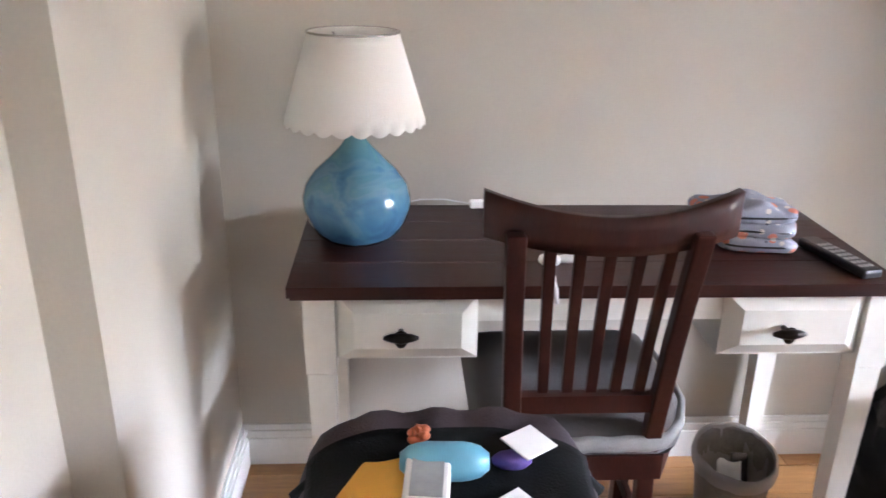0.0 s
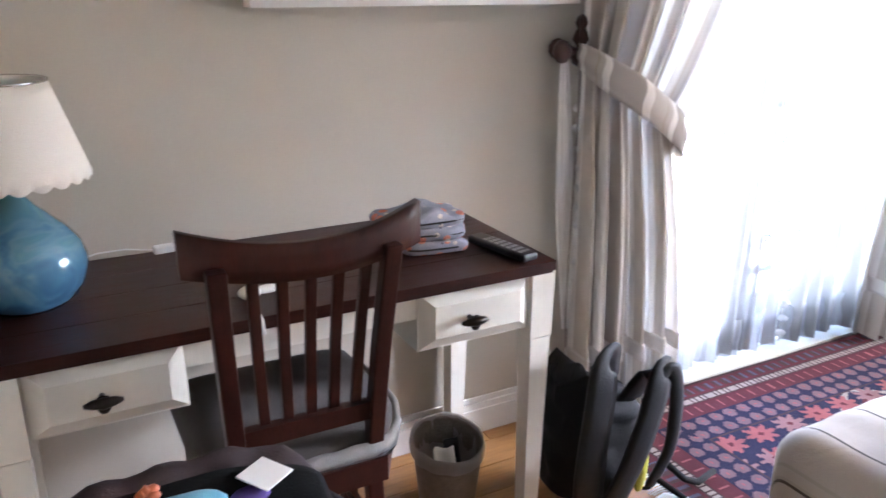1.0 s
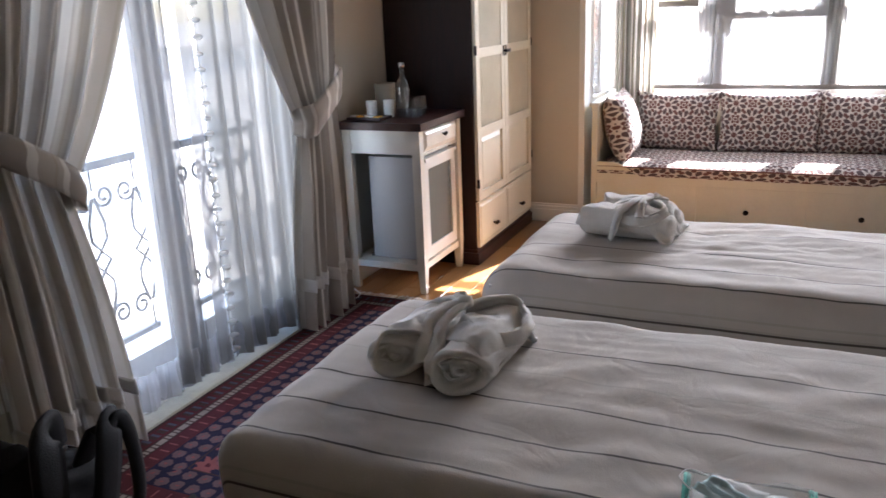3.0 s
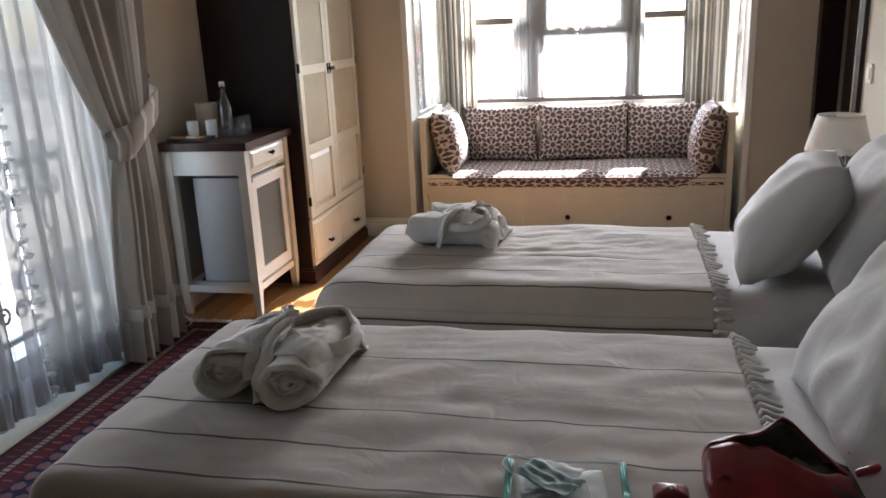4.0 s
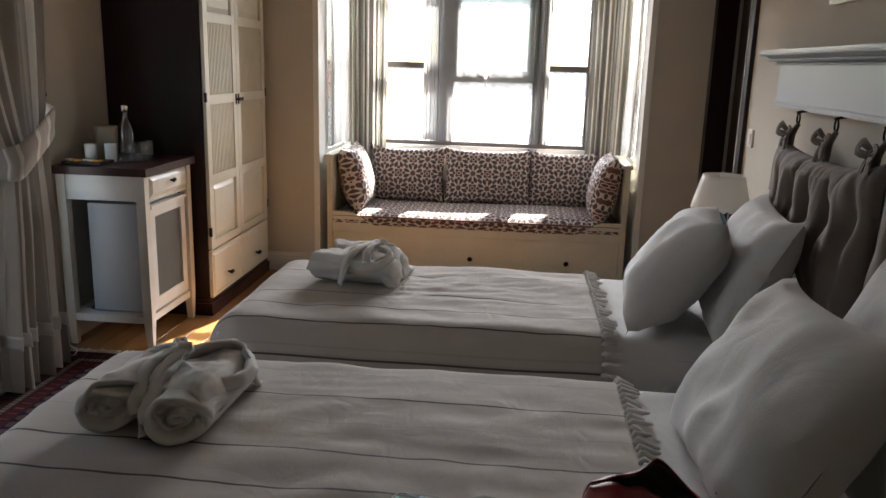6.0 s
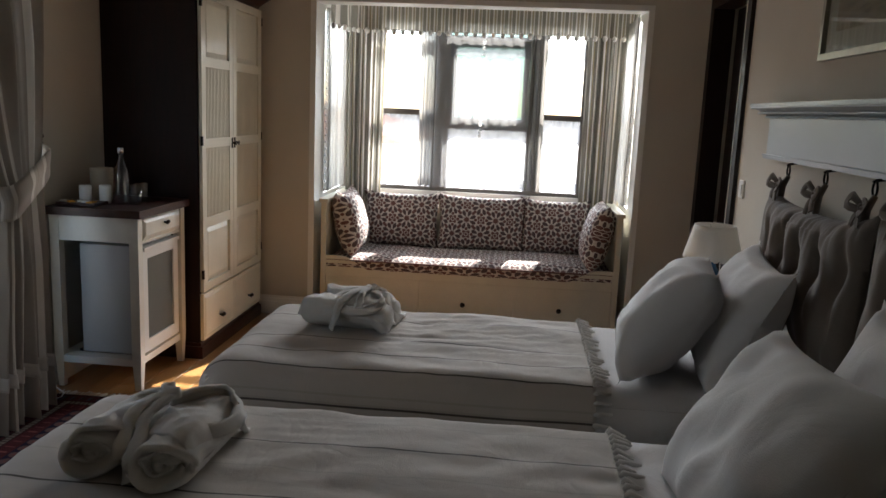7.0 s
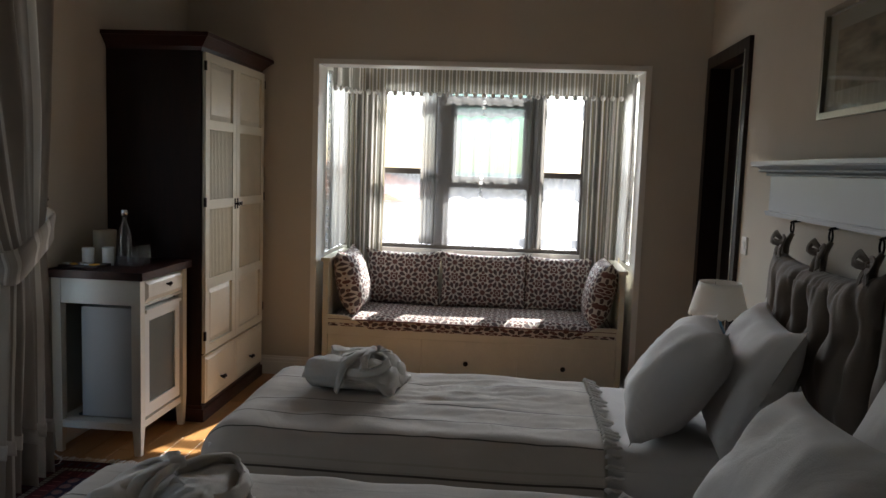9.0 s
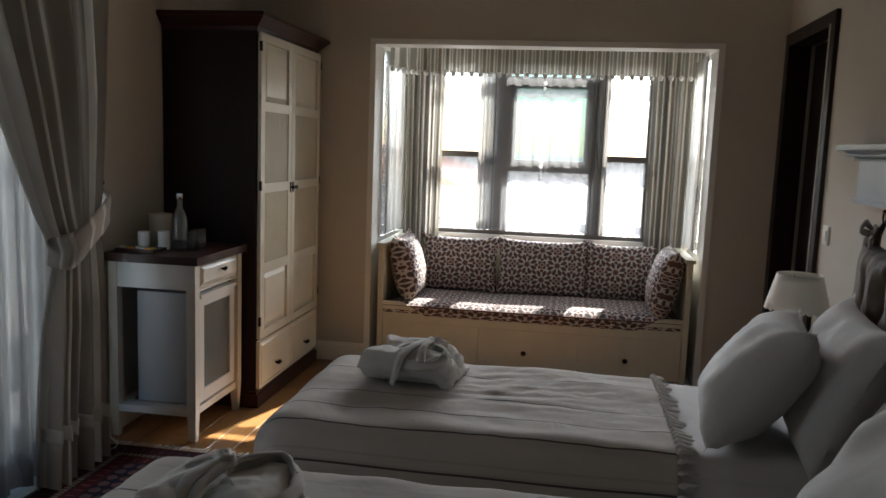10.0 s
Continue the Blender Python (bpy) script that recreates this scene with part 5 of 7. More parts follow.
sheet(bm, sack, 40, 20)
bmesh.ops.remove_doubles(bm, verts=bm.verts, dist=0.001)
part("bag", bm, BLACK, bp_, smooth=True)
for pts, wd in (([(1.55, 3.47, 0.06), (1.525, 3.44, 0.2), (1.53, 3.43, 0.36), (1.555, 3.45, 0.475), (1.6, 3.5, 0.47), (1.64, 3.55, 0.36)], 0.095),
                ([(1.6, 3.44, 0.04), (1.635, 3.41, 0.18), (1.675, 3.4, 0.33), (1.705, 3.41, 0.435), (1.725, 3.46, 0.425), (1.71, 3.53, 0.3)], 0.085),
                ([(1.69, 3.42, 0.38), (1.725, 3.41, 0.445), (1.755, 3.41, 0.425), (1.772, 3.41, 0.33), (1.775, 3.42, 0.19), (1.745, 3.45, 0.06)], 0.042)):
    bm = bmesh.new()

    def strap(u, v):
        p, q = along(pts, u), along(pts, min(1, u + 0.02))
        d = (q - p).normalized() if (q - p).length > 1e-5 else Vector((0, 0, 1))
        side = d.cross(Vector((0, 1, 0.2)))
        side = side.normalized() if side.length > 1e-3 else Vector((1, 0, 0))
        return p + side * (wd * (v - 0.5)) + Vector((0, -0.008 * math.sin(math.pi * v), 0))
    sheet(bm, strap, 36, 4)
    part("shoulder_strap", bm, STRAP, bp_, smooth=True, thick=0.009)
bm = bmesh.new()
ball(bm, (1.688, 3.43, 0.17), 0.05, (0.42, 0.4, 1.9), 12)
part("mesh_pocket", bm, LIME, bp_, "yellow mesh side pocket", smooth=True)
bm = bmesh.new()
tube(bm, [(1.8, 3.44, 0.12), (1.86, 3.43, 0.06), (1.93, 3.44, 0.02), (2.0, 3.45, 0.03)], 0.01, 6)
tube(bm, [(1.76, 3.44, 0.09), (1.83, 3.38, 0.03), (1.88, 3.36, 0.015)], 0.009, 6)
part("loose_strap", bm, BLACK, bp_, smooth=True)
bm = bmesh.new()
sheet(bm, lambda u, v: (1.74 + 0.09 * u, 3.36 + 0.07 * v, 0.012 + 0.028 * abs(math.sin(4 * u + 3 * v)) + wob((u, v, 0), 4, 0.012)), 14, 12)
tagged(part("plastic_bag", bm, PAPER, None, smooth=True, thick=0.001), "crumpled white plastic bag on the floor", "bag")

# ---- minibar table ----
mb = thing("minibar_table", "white minibar table with a dark top, a drawer and tapered legs", "table", at=(4.16, 3.78, 0))
boxes("tabletop", DARK, mb, (3.872, 3.518, 0.858, 4.438, 3.995, 0.896), bevel=0.006)
for x in (3.895, 4.375):
    for y in (3.54, 3.935):
        bm = bmesh.new()
        prism(bm, [(x + 0.008, y + 0.006, 0), (x + 0.036, y + 0.006, 0), (x + 0.036, y + 0.036, 0), (x + 0.008, y + 0.036, 0)],
              [(x, y, 0.16), (x + 0.045, y, 0.16), (x + 0.045, y + 0.045, 0.16), (x, y + 0.045, 0.16)])
        box(bm, x, y, 0.1605, x + 0.045, y + 0.045, 0.858)
        part("leg", bm, WHITE, mb, bevel=0.003)
boxes("side_apron", WHITE, mb, (3.9, 3.585, 0.735, 3.92, 3.935, 0.858))
boxes("side_apron", WHITE, mb, (4.38, 3.585, 0.735, 4.4, 3.935, 0.858))
boxes("shelf", WHITE, mb, (3.9, 3.553, 0.125, 4.4, 3.97, 0.16))
boxes("front_rail", WHITE, mb, (3.94, 3.548, 0.725, 4.375, 3.568, 0.735))
bm = bmesh.new()
box(bm, 3.942, 3.55, 0.737, 4.373, 3.9, 0.855)
prism(bm, [(3.946, 3.55, 0.741), (4.369, 3.55, 0.741), (4.369, 3.55, 0.851), (3.946, 3.55, 0.851)],
      [(3.97, 3.534, 0.765), (4.345, 3.534, 0.765), (4.345, 3.534, 0.827), (3.97, 3.534, 0.827)])
dr = part("drawer", bm, WHITE, mb, "white drawer with a bevelled front", 0.002)


def cup_pull(parent, x, y, z, s=1.0):
    bm = bmesh.new()
    tube(bm, [(x, y, z), (x, y - 0.012 * s, z), (x, y - 0.02 * s, z)], 0.008, 10, (0.005 * s, 0.006 * s, 0.013 * s))
    tube(bm, [(x - 0.022 * s, y - 0.018 * s, z), (x, y - 0.023 * s, z + 0.004), (x + 0.022 * s, y - 0.018 * s, z)], 0.007, 8, (0.004 * s, 0.01 * s, 0.004 * s))
    part("knob", bm, KNOB, parent, "dark bronze knob", smooth=True)


cup_pull(dr, 4.165, 3.534, 0.806)
fr = thing("minibar_fridge", "grey-white minibar fridge with a dark glass door", "fridge", at=(4.16, 3.77, 0.16))
boxes("cabinet", FRIDGE, fr, (3.955, 3.588, 0.17, 4.36, 3.865, 0.71), bevel=0.006)
boxes("foot", PLASTIC, fr, (3.98, 3.63, 0.16, 4.02, 3.9, 0.17), bevel=0)
boxes("foot", PLASTIC, fr, (4.3, 3.63, 0.16, 4.34, 3.9, 0.17), bevel=0)
door = boxes("fridge_door", TRIM, fr, (3.958, 3.552, 0.175, 4.01, 3.585, 0.705), (4.305, 3.552, 0.175, 4.357, 3.585, 0.705), (4.01, 3.552, 0.175, 4.305, 3.585, 0.235), (4.01, 3.552, 0.645, 4.305, 3.585, 0.705), label="white framed fridge door")
boxes("door_glass", FRIDGEGLASS, door, (4.01, 3.56, 0.235, 4.305, 3.578, 0.645), bevel=0)
boxes("top_handle", TRIM, door, (3.96, 3.54, 0.688, 4.355, 3.552, 0.705))


def vessel(name, label, cat, mat, c, prof, n=20, group=""):
    bm = bmesh.new()
    lathe(bm, prof, c, n)
    return tagged(part(name, bm, mat, None, smooth=True), label, cat, group)


TZ = 0.896
for x, y in ((4.04, 3.875), (4.09, 3.8)):
    vessel("paper_cup", "plain white cup standing on the minibar table", "cup", PAPER, (x, y, TZ), [(0.025, 0), (0.027, 0.003), (0.029, 0.088), (0.027, 0.09), (0.024, 0.01)], group="paper cups")
bt = vessel("glass_bottle", "clear glass water bottle on the minibar", "bottle", DRINKGLASS, (4.1, 3.72, TZ), [(0.034, 0), (0.036, 0.005), (0.036, 0.14), (0.03, 0.175), (0.014, 0.21), (0.012, 0.25), (0.015, 0.255)], 24)
bm = bmesh.new()
lathe(bm, [(0.016, 0.25), (0.016, 0.275), (0.013, 0.278)], (4.1, 3.72, TZ), 16)
part("cap", bm, CHROME, bt, smooth=True)
for x, y in ((4.1, 3.65), (4.19, 3.66)):
    vessel("tumbler", "clear glass tumbler on the minibar", "glass", DRINKGLASS, (x, y, TZ), [(0.026, 0), (0.028, 0.004), (0.031, 0.1), (0.029, 0.1), (0.025, 0.008)], group="tumblers")
kt = vessel("ice_bucket", "beige ice bucket standing behind the glass bottle", "bucket", material("beige_card", (0.33, 0.28, 0.21), 0.7, vary=0.08), (4.17, 3.86, TZ), [(0.048, 0), (0.05, 0.006), (0.056, 0.165), (0.054, 0.168), (0.05, 0.16), (0.045, 0.01)], 28)
tr = slab("tray", "dark serving tray with sachets on the minibar", "tray", DARK, (4.0, 3.87, TZ + 0.008), (0.13, 0.2, 0.014), 0)
for k in range(5):
    slab("sachet", "small paper sachet on the tray", "sachet", (YELLOW, PAPER, TERRY)[k % 3], (3.96 + 0.012 * (k % 3), 3.8 + 0.035 * k, TZ + 0.019), (0.05, 0.03, 0.006), 15 * k, bevel=0.002, group="tray sachets")

# ---- wardrobe ----
wr = thing("wardrobe", "dark wooden wardrobe with tall cream panelled doors", "wardrobe", at=(4.9, 3.72, 0))
WX0, WX1, WY = 4.45, 5.44, 3.474
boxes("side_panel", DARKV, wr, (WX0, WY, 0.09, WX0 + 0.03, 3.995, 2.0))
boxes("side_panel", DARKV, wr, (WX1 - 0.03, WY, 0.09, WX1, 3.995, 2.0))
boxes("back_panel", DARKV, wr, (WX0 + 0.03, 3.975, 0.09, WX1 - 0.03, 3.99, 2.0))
boxes("plinth", DARK, wr, (WX0 - 0.012, WY - 0.02, 0, WX1 + 0.01, 3.995, 0.07), (WX0 - 0.004, WY - 0.008, 0.07, WX1 + 0.004, 3.995, 0.09))
bm = bmesh.new()
for o0, o1, z0, z1 in ((0.0, 0.008, 2.0, 2.02), (0.008, 0.055, 2.02, 2.067), (0.061, 0.061, 2.067, 2.088)):
    prism(bm, [(WX0 - o0, WY - o0, z0), (WX1 + o0, WY - o0, z0), (WX1 + o0, 3.995, z0), (WX0 - o0, 3.995, z0)],
          [(WX0 - o1, WY - o1, z1), (WX1 + o1, WY - o1, z1), (WX1 + o1, 3.995, z1), (WX0 - o1, 3.995, z1)])
part("cornice", bm, DARK, wr, "dark moulded cornice", 0.002)
DXM = (WX0 + WX1) / 2 - 0.02
for a, b, hx in ((WX0 + 0.012, DXM - 0.002, DXM - 0.02), (DXM + 0.002, WX1 - 0.008, DXM + 0.02)):
    z0, z1 = 0.375, 1.995
    rails = ((z0, 0.42), (0.73, 0.785), (1.165, 1.215), (1.595, 1.645), (1.95, z1))
    d = boxes("door", CREAM, wr, (a + 0.002, WY - 0.0045, z0 + 0.002, b - 0.002, WY - 0.001, z1 - 0.002), label="cream panelled wardrobe door", bevel=0)
    for x in (a, b - 0.055):
        boxes("stile", CREAM, d, (x, WY - 0.022, z0, x + 0.055, WY - 0.0048, z1))
    for r0, r1 in rails:
        boxes("rail", CREAM, d, (a + 0.0551, WY - 0.0215, r0, b - 0.0551, WY - 0.0048, r1))
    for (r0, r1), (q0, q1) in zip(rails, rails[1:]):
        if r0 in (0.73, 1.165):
            # dark sheet behind the cream reeds, painting in the shade of their gaps
            boxes("reed_gap_shade", WINFRAME, d, (a + 0.055, WY - 0.006, r1, b - 0.055, WY - 0.0048, q0), bevel=0)
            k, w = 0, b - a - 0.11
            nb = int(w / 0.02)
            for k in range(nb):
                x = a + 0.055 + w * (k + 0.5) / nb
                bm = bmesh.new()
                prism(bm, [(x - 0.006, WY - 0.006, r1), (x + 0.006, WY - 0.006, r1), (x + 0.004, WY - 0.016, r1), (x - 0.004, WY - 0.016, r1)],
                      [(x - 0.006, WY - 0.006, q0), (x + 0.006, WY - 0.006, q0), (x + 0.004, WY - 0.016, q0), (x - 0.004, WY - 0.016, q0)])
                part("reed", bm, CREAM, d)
        else:
            bm = bmesh.new()
            prism(bm, [(a + 0.055, WY - 0.005, r1), (b - 0.055, WY - 0.005, r1), (b - 0.055, WY - 0.005, q0), (a + 0.055, WY - 0.005, q0)],
                  [(a + 0.085, WY - 0.017, r1 + 0.03), (b - 0.085, WY - 0.017, r1 + 0.03), (b - 0.085, WY - 0.017, q0 - 0.03), (a + 0.085, WY - 0.017, q0 - 0.03)])
            part("raised_panel", bm, CREAM, d)
    bm = bmesh.new()
    tube(bm, [(hx, WY - 0.022, 1.18), (hx, WY - 0.04, 1.18), (hx, WY - 0.05, 1.18)], 0.008, 10, (0.005, 0.006, 0.014))
    box(bm, hx - 0.008, WY - 0.026, 1.15, hx + 0.008, WY - 0.022, 1.21)
    part("door_knob", bm, KNOB, d, "dark bronze knob", smooth=False)
    for z in (0.45, 1.18, 1.9):
        hgx = a - 0.004 if hx < DXM else b + 0.001
        boxes("hinge", KNOB, d, (hgx, WY - 0.026, z, hgx + 0.01, WY - 0.012, z + 0.05), bevel=0.002)
    bm = bmesh.new()
    box(bm, a, WY - 0.02, 0.1, b, WY - 0.001, 0.365)
    prism(bm, [(a + 0.01, WY - 0.02, 0.115), (b - 0.01, WY - 0.02, 0.115), (b - 0.01, WY - 0.02, 0.35), (a + 0.01, WY - 0.02, 0.35)],
          [(a + 0.022, WY - 0.026, 0.127), (b - 0.022, WY - 0.026, 0.127), (b - 0.022, WY - 0.026, 0.338), (a + 0.022, WY - 0.026, 0.338)])
    w = part("drawer", bm, CREAM, wr, "cream drawer front", 0.002)
    cup_pull(w, (a + b) / 2 - 0.012, WY - 0.026, 0.198, 1.2)

# ---- daybed in the bay ----
db = thing("daybed", "cream wooden daybed with a scooped front board in the bay", "daybed", at=(5.8, 2.06, 0))
DY0, DY1, DF, DB = 1.07, 3.06, 5.5, 6.24
for y0, y1 in ((DY0, DY0 + 0.035), (DY1 - 0.035, DY1)):
    boxes("end_board", CREAM, db, (DF, y0, 0, DB, y1, 0.785), (DF - 0.012, y0 - 0.012, 0.785, DB, y1 + 0.012, 0.808), bevel=0.004)
boxes("back_board", CREAM, db, (DB - 0.03, DY0 + 0.035, 0, DB, DY1 - 0.035, 0.785))
bm = bmesh.new()


def scoop(y):
    k = min(y - DY0 - 0.035, DY1 - 0.035 - y)
    return 0.425 - 0.085 * min(1, max(0, (k - 0.1) / 0.18)) ** 1.5


NS = 60
for i in range(NS):
    ya, yb = DY0 + 0.036 + (DY1 - DY0 - 0.072) * i / NS, DY0 + 0.036 + (DY1 - DY0 - 0.072) * (i + 1) / NS
    prism(bm, [(DF, ya, 0.29), (DF + 0.025, ya, 0.29), (DF + 0.025, yb, 0.29), (DF, yb, 0.29)],
          [(DF, ya, scoop(ya)), (DF + 0.025, ya, scoop(ya)), (DF + 0.025, yb, scoop(yb)), (DF, yb, scoop(yb))])
bmesh.ops.remove_doubles(bm, verts=bm.verts, dist=0.0005)
part("front_board", bm, CREAM, db, "scooped cream front board")
for k in range(3):
    a = DY0 + 0.037 + k * (DY1 - DY0 - 0.074) / 3
    b = a + (DY1 - DY0 - 0.074) / 3 - 0.002
    dr = boxes("drawer", CREAM, db, (DF + 0.004, a, 0.03, DF + 0.028, b, 0.288), label="cream drawer front", bevel=0.001)
    bm = bmesh.new()
    ky = (a + b) / 2 + (0.02 if k == 1 else 0.02)
    tube(bm, [(DF + 0.004, ky, 0.145), (DF - 0.012, ky, 0.145), (DF - 0.024, ky, 0.145)], 0.012, 12, (0.007, 0.008, 0.017))
    part("knob", bm, KNOB, dr, "dark round knob", smooth=True)
boxes("slat_base", CREAM, db, (DF + 0.03, DY0 + 0.037, 0.3, DB - 0.032, DY1 - 0.037, 0.325))


def cushion(name, label, cat, mat, c, w, h, t, m, group, puff=0.5, ears=0.03, nn=20, crease=0.006, buttons=0):
    """A stuffed cushion: w by h, t thick, with drawn-out corners, at the pose m."""
    bm = bmesh.new()

    def f(u, v, s):
        a, b = 2 * u - 1, 2 * v - 1
        e = max(0, (1 - abs(a) ** 3.2) * (1 - abs(b) ** 3.2)) ** puff
        pin = 1 - 0.07 * (1 - abs(b) ** 2) * abs(a) ** 3
        pin2 = 1 - 0.07 * (1 - abs(a) ** 2) * abs(b) ** 3
        k = (abs(a) * abs(b)) ** 6
        x, z = a * w / 2 * pin + math.copysign(ears * k, a), b * h / 2 * pin2 + math.copysign(ears * k, b)
        y = s * t / 2 * e + wob((x + c[0] * 3, z, s + c[1]), 9, crease) * (0.3 + e) + (0.4 - abs(noise.noise(Vector((x * 6 + z * 4 + c[0], z * 3 - x * 3, s + c[1]))))) * crease * 1.8 * e
        return m @ Vector((x, y, z))

    for s in (-1, 1):
        sheet(bm, lambda u, v: f(u, v, s), nn, nn, lambda u, v: (u * w + c[1], v * h + c[0]))
    bmesh.ops.remove_doubles(bm, verts=bm.verts, dist=0.0012)
    return tagged(part(name, bm, mat, None, smooth=True), label, cat, group)


bm = bmesh.new()


def mattress(u, v, top):
    y, x = DY0 + 0.04 + (DY1 - DY0 - 0.08) * u, DF + 0.005 + 0.68 * v
    e = (1 - abs(2 * u - 1) ** 20) * (1 - abs(2 * v - 1) ** 12)
    zt = 0.428 + 0.008 * math.sin(7 * u) * e
    return (x, y, zt - 0.03 * (1 - e) + wob((x, y, 0), 8, 0.004) if top else 0.327)


sheet(bm, lambda u, v: mattress(u, v, True), 50, 20, lambda u, v: (u * 1.9, v * 0.62))


def rim(u, v):
    k = u * 4
    i, q = int(min(k, 3.999)), k - int(min(k, 3.999))
    uu, vv = ((q, 0), (1, q), (1 - q, 1), (0, 1 - q))[i]
    p = mattress(uu, vv, True)
    return (p[0] - 0.006 * math.sin(math.pi * v) * (vv == 0), p[1], 0.327 + (p[2] - 0.327) * v)


sheet(bm, rim, 120, 4, lambda u, v: (u * 5.0, 0.3 + v * 0.1))
smat = tagged(part("seat_mattress", bm, KILIM, None, smooth=True), "rust and cream star-patterned seat mattress on the daybed", "mattress")
bm = bmesh.new()
tube(bm, [mattress(k / 60, 0, True) for k in range(61)], 0.006, 6)
part("piping", bm, KILIM, smat, "corded front edge", smooth=True)
for a, b, tz in ((2.87, 2.33, 0), (2.325, 1.688, 0.4), (1.71, 1.24, 0)):
    cushion("back_cushion", "rust and cream star-patterned back cushion on the daybed", "cushion", KILIM, (a, 0.1), a - b + 0.02, 0.4, 0.13,
            Matrix.Translation((6.1, (a + b) / 2, 0.615)) @ pose(0, 0, 0, 0, 0, -90) @ pose(0, 0, 0, -9, 0, 0), "daybed back cushions", ears=0.015)
cushion("end_cushion", "star-patterned cushion propped on the daybed's sunny end", "cushion", KILIM, (0.3, 0.7), 0.47, 0.44, 0.2,
        Matrix.Translation((5.79, 2.915, 0.63)) @ pose(0, 0, 0, -14, 0, 0), "daybed end cushions", ears=0.02)
cushion("end_cushion", "star-patterned cushion propped on the daybed's shaded end", "cushion", KILIM, (0.8, 0.2), 0.47, 0.44, 0.19,
        Matrix.Translation((5.75, 1.205, 0.625)) @ pose(0, 0, 0, 12, 0, 0), "daybed end cushions", ears=0.02)


# ---- beds ----
def bed(x0, x1, foot, head, top, label, seed, r=0.075, rumple=0.25):
    b = thing("bed", label, "bed", "twin beds", ((x0 + x1) / 2, (foot + head) / 2, 0))
    boxes("base", DARK, b, (x0 + 0.05, head, 0.06, x1 - 0.05, foot - 0.06, 0.3), bevel=0.01)
    for x in (x0 + 0.08, x1 - 0.14):
        for y in (head + 0.05, foot - 0.16):
            boxes("leg", DARK, b, (x, y, 0, x + 0.05, y + 0.05, 0.06))
    cx = (x0 + x1) / 2
    half = (x1 - x0) / 2 - r

    def cloth(s, t, zt, rr, drop, hf, ft):
        """s: across from the middle, t: along from the head toward the foot."""
        px, ds = max(-hf, min(hf, s)), abs(s) - hf
        py, dt = min(t, ft), t - ft
        ds, dt = max(ds, 0), max(dt, 0)
        d = math.hypot(ds, dt)
        if d > 1e-6:
            ux, uy = math.copysign(ds / d, s), dt / d
            d = min(d, drop)
            if d < rr * math.pi / 2:
                o, dz = rr * math.sin(d / rr), rr * (1 - math.cos(d / rr))
            else:
                o, dz = rr + 0.02 * math.sin(s * 9 + t * 7) * (d - rr * 1.57), rr + d - rr * math.pi / 2
            px, py = px + ux * o, py + uy * o
        else:
            dz = 0
        z = zt - dz
        return px, py, z

    # sheet and mattress
    bm = bmesh.new()
    L0 = foot - head

    def sh(u, v):
        s, t = (u - 0.5) * 1.5, v * (L0 + 0.3)
        x, y, z = cloth(s, t, top - 0.012, r, 0.33, half - 0.012, L0 - r - 0.012)
        return (cx + x, head + y, z + wob((x, y, seed), 9, 0.003))

    sheet(bm, sh, 50, 40)
    part("bed_sheet", bm, COTTON, b, "smooth white sheet", smooth=True)
    boxes("mattress", COTTON, b, (x0 + 0.04, head, 0.3, x1 - 0.04, foot - 0.05, top - 0.06), bevel=0.03)
    bm = bmesh.new()
    start = 1.47 - head

    def sp(u, v):
        s, t = (u - 0.5) * 1.9, start + v * (L0 + 0.38 - start)
        x, y, z = cloth(s, t, top, r, 0.42, half, L0 - r)
        z += wob((x * 1.2, y, seed), 4, 0.006)
        if z > top - 0.02:
            z += wob((x, y * 0.35, seed + 4), 12, 0.004) + wob((x + y, y * 0.7 - x, seed + 9), 9, 0.004)
            near = rumple * math.exp(-((x - 0.12) / 0.34) ** 2 - ((y - 1.2) / 0.5) ** 2) if rumple > 0.5 else rumple
            long_fold = 0.5 - abs(noise.noise(Vector((x * 19 + y * 1.5, y * 2.0, seed))))
            cross_fold = 0.5 - abs(noise.noise(Vector((x * 9 + y * 6, y * 4.4 - x * 2, seed + 2))))
            z += near * (0.013 * long_fold + 0.012 * cross_fold) + (0.007 * noise.noise(Vector((x * 3.2, y * 2.6, seed + 6))) if rumple > 0.5 else 0)
        return (cx + x, head + y, z)

    sheet(bm, sp, 130, 100, lambda u, v: (u, v * 1.8))
    spd = part("bedspread", bm, SPREAD, b, "off-white cotton bedspread with thin dark stripes", smooth=True, thick=0.005)
    bm = bmesh.new()
    tube(bm, [(0, 0.004, 0.004), (0, -0.01, 0.014), (0.003, -0.032, 0.012), (-0.003, -0.06, 0.006), (0, -0.085, 0.003)], 0.006, 7, (0.005, 0.0115, 0.0065, 0.0085, 0.004))
    me = bpy.data.meshes.new("tassel")
    bm.to_mesh(me)
    bm.free()
    me.materials.append(TERRY)
    me.polygons.foreach_set("use_smooth", [True] * len(me.polygons))
    k = 0
    for i in range(38):
        s = -0.62 + 1.24 * i / 37
        x, y, z = cloth(s, start, top, r, 0.42, half, L0 - r)
        nx = max(-1, min(1, (abs(s) - half) / (r * 1.57)))
        t_ = new("tassel", me)
        t_.parent = spd
        t_.matrix_local = Matrix.Translation((cx + x + random.uniform(-0.004, 0.004), head + y + 0.006, z + 0.003)) @ pose(0, 0, 0, 0, math.copysign(90 * max(0, nx), s), random.uniform(-28, 28)) @ Matrix.Diagonal((random.uniform(0.7, 0.95), random.uniform(0.5, 0.8), 0.85, 1))
    return b


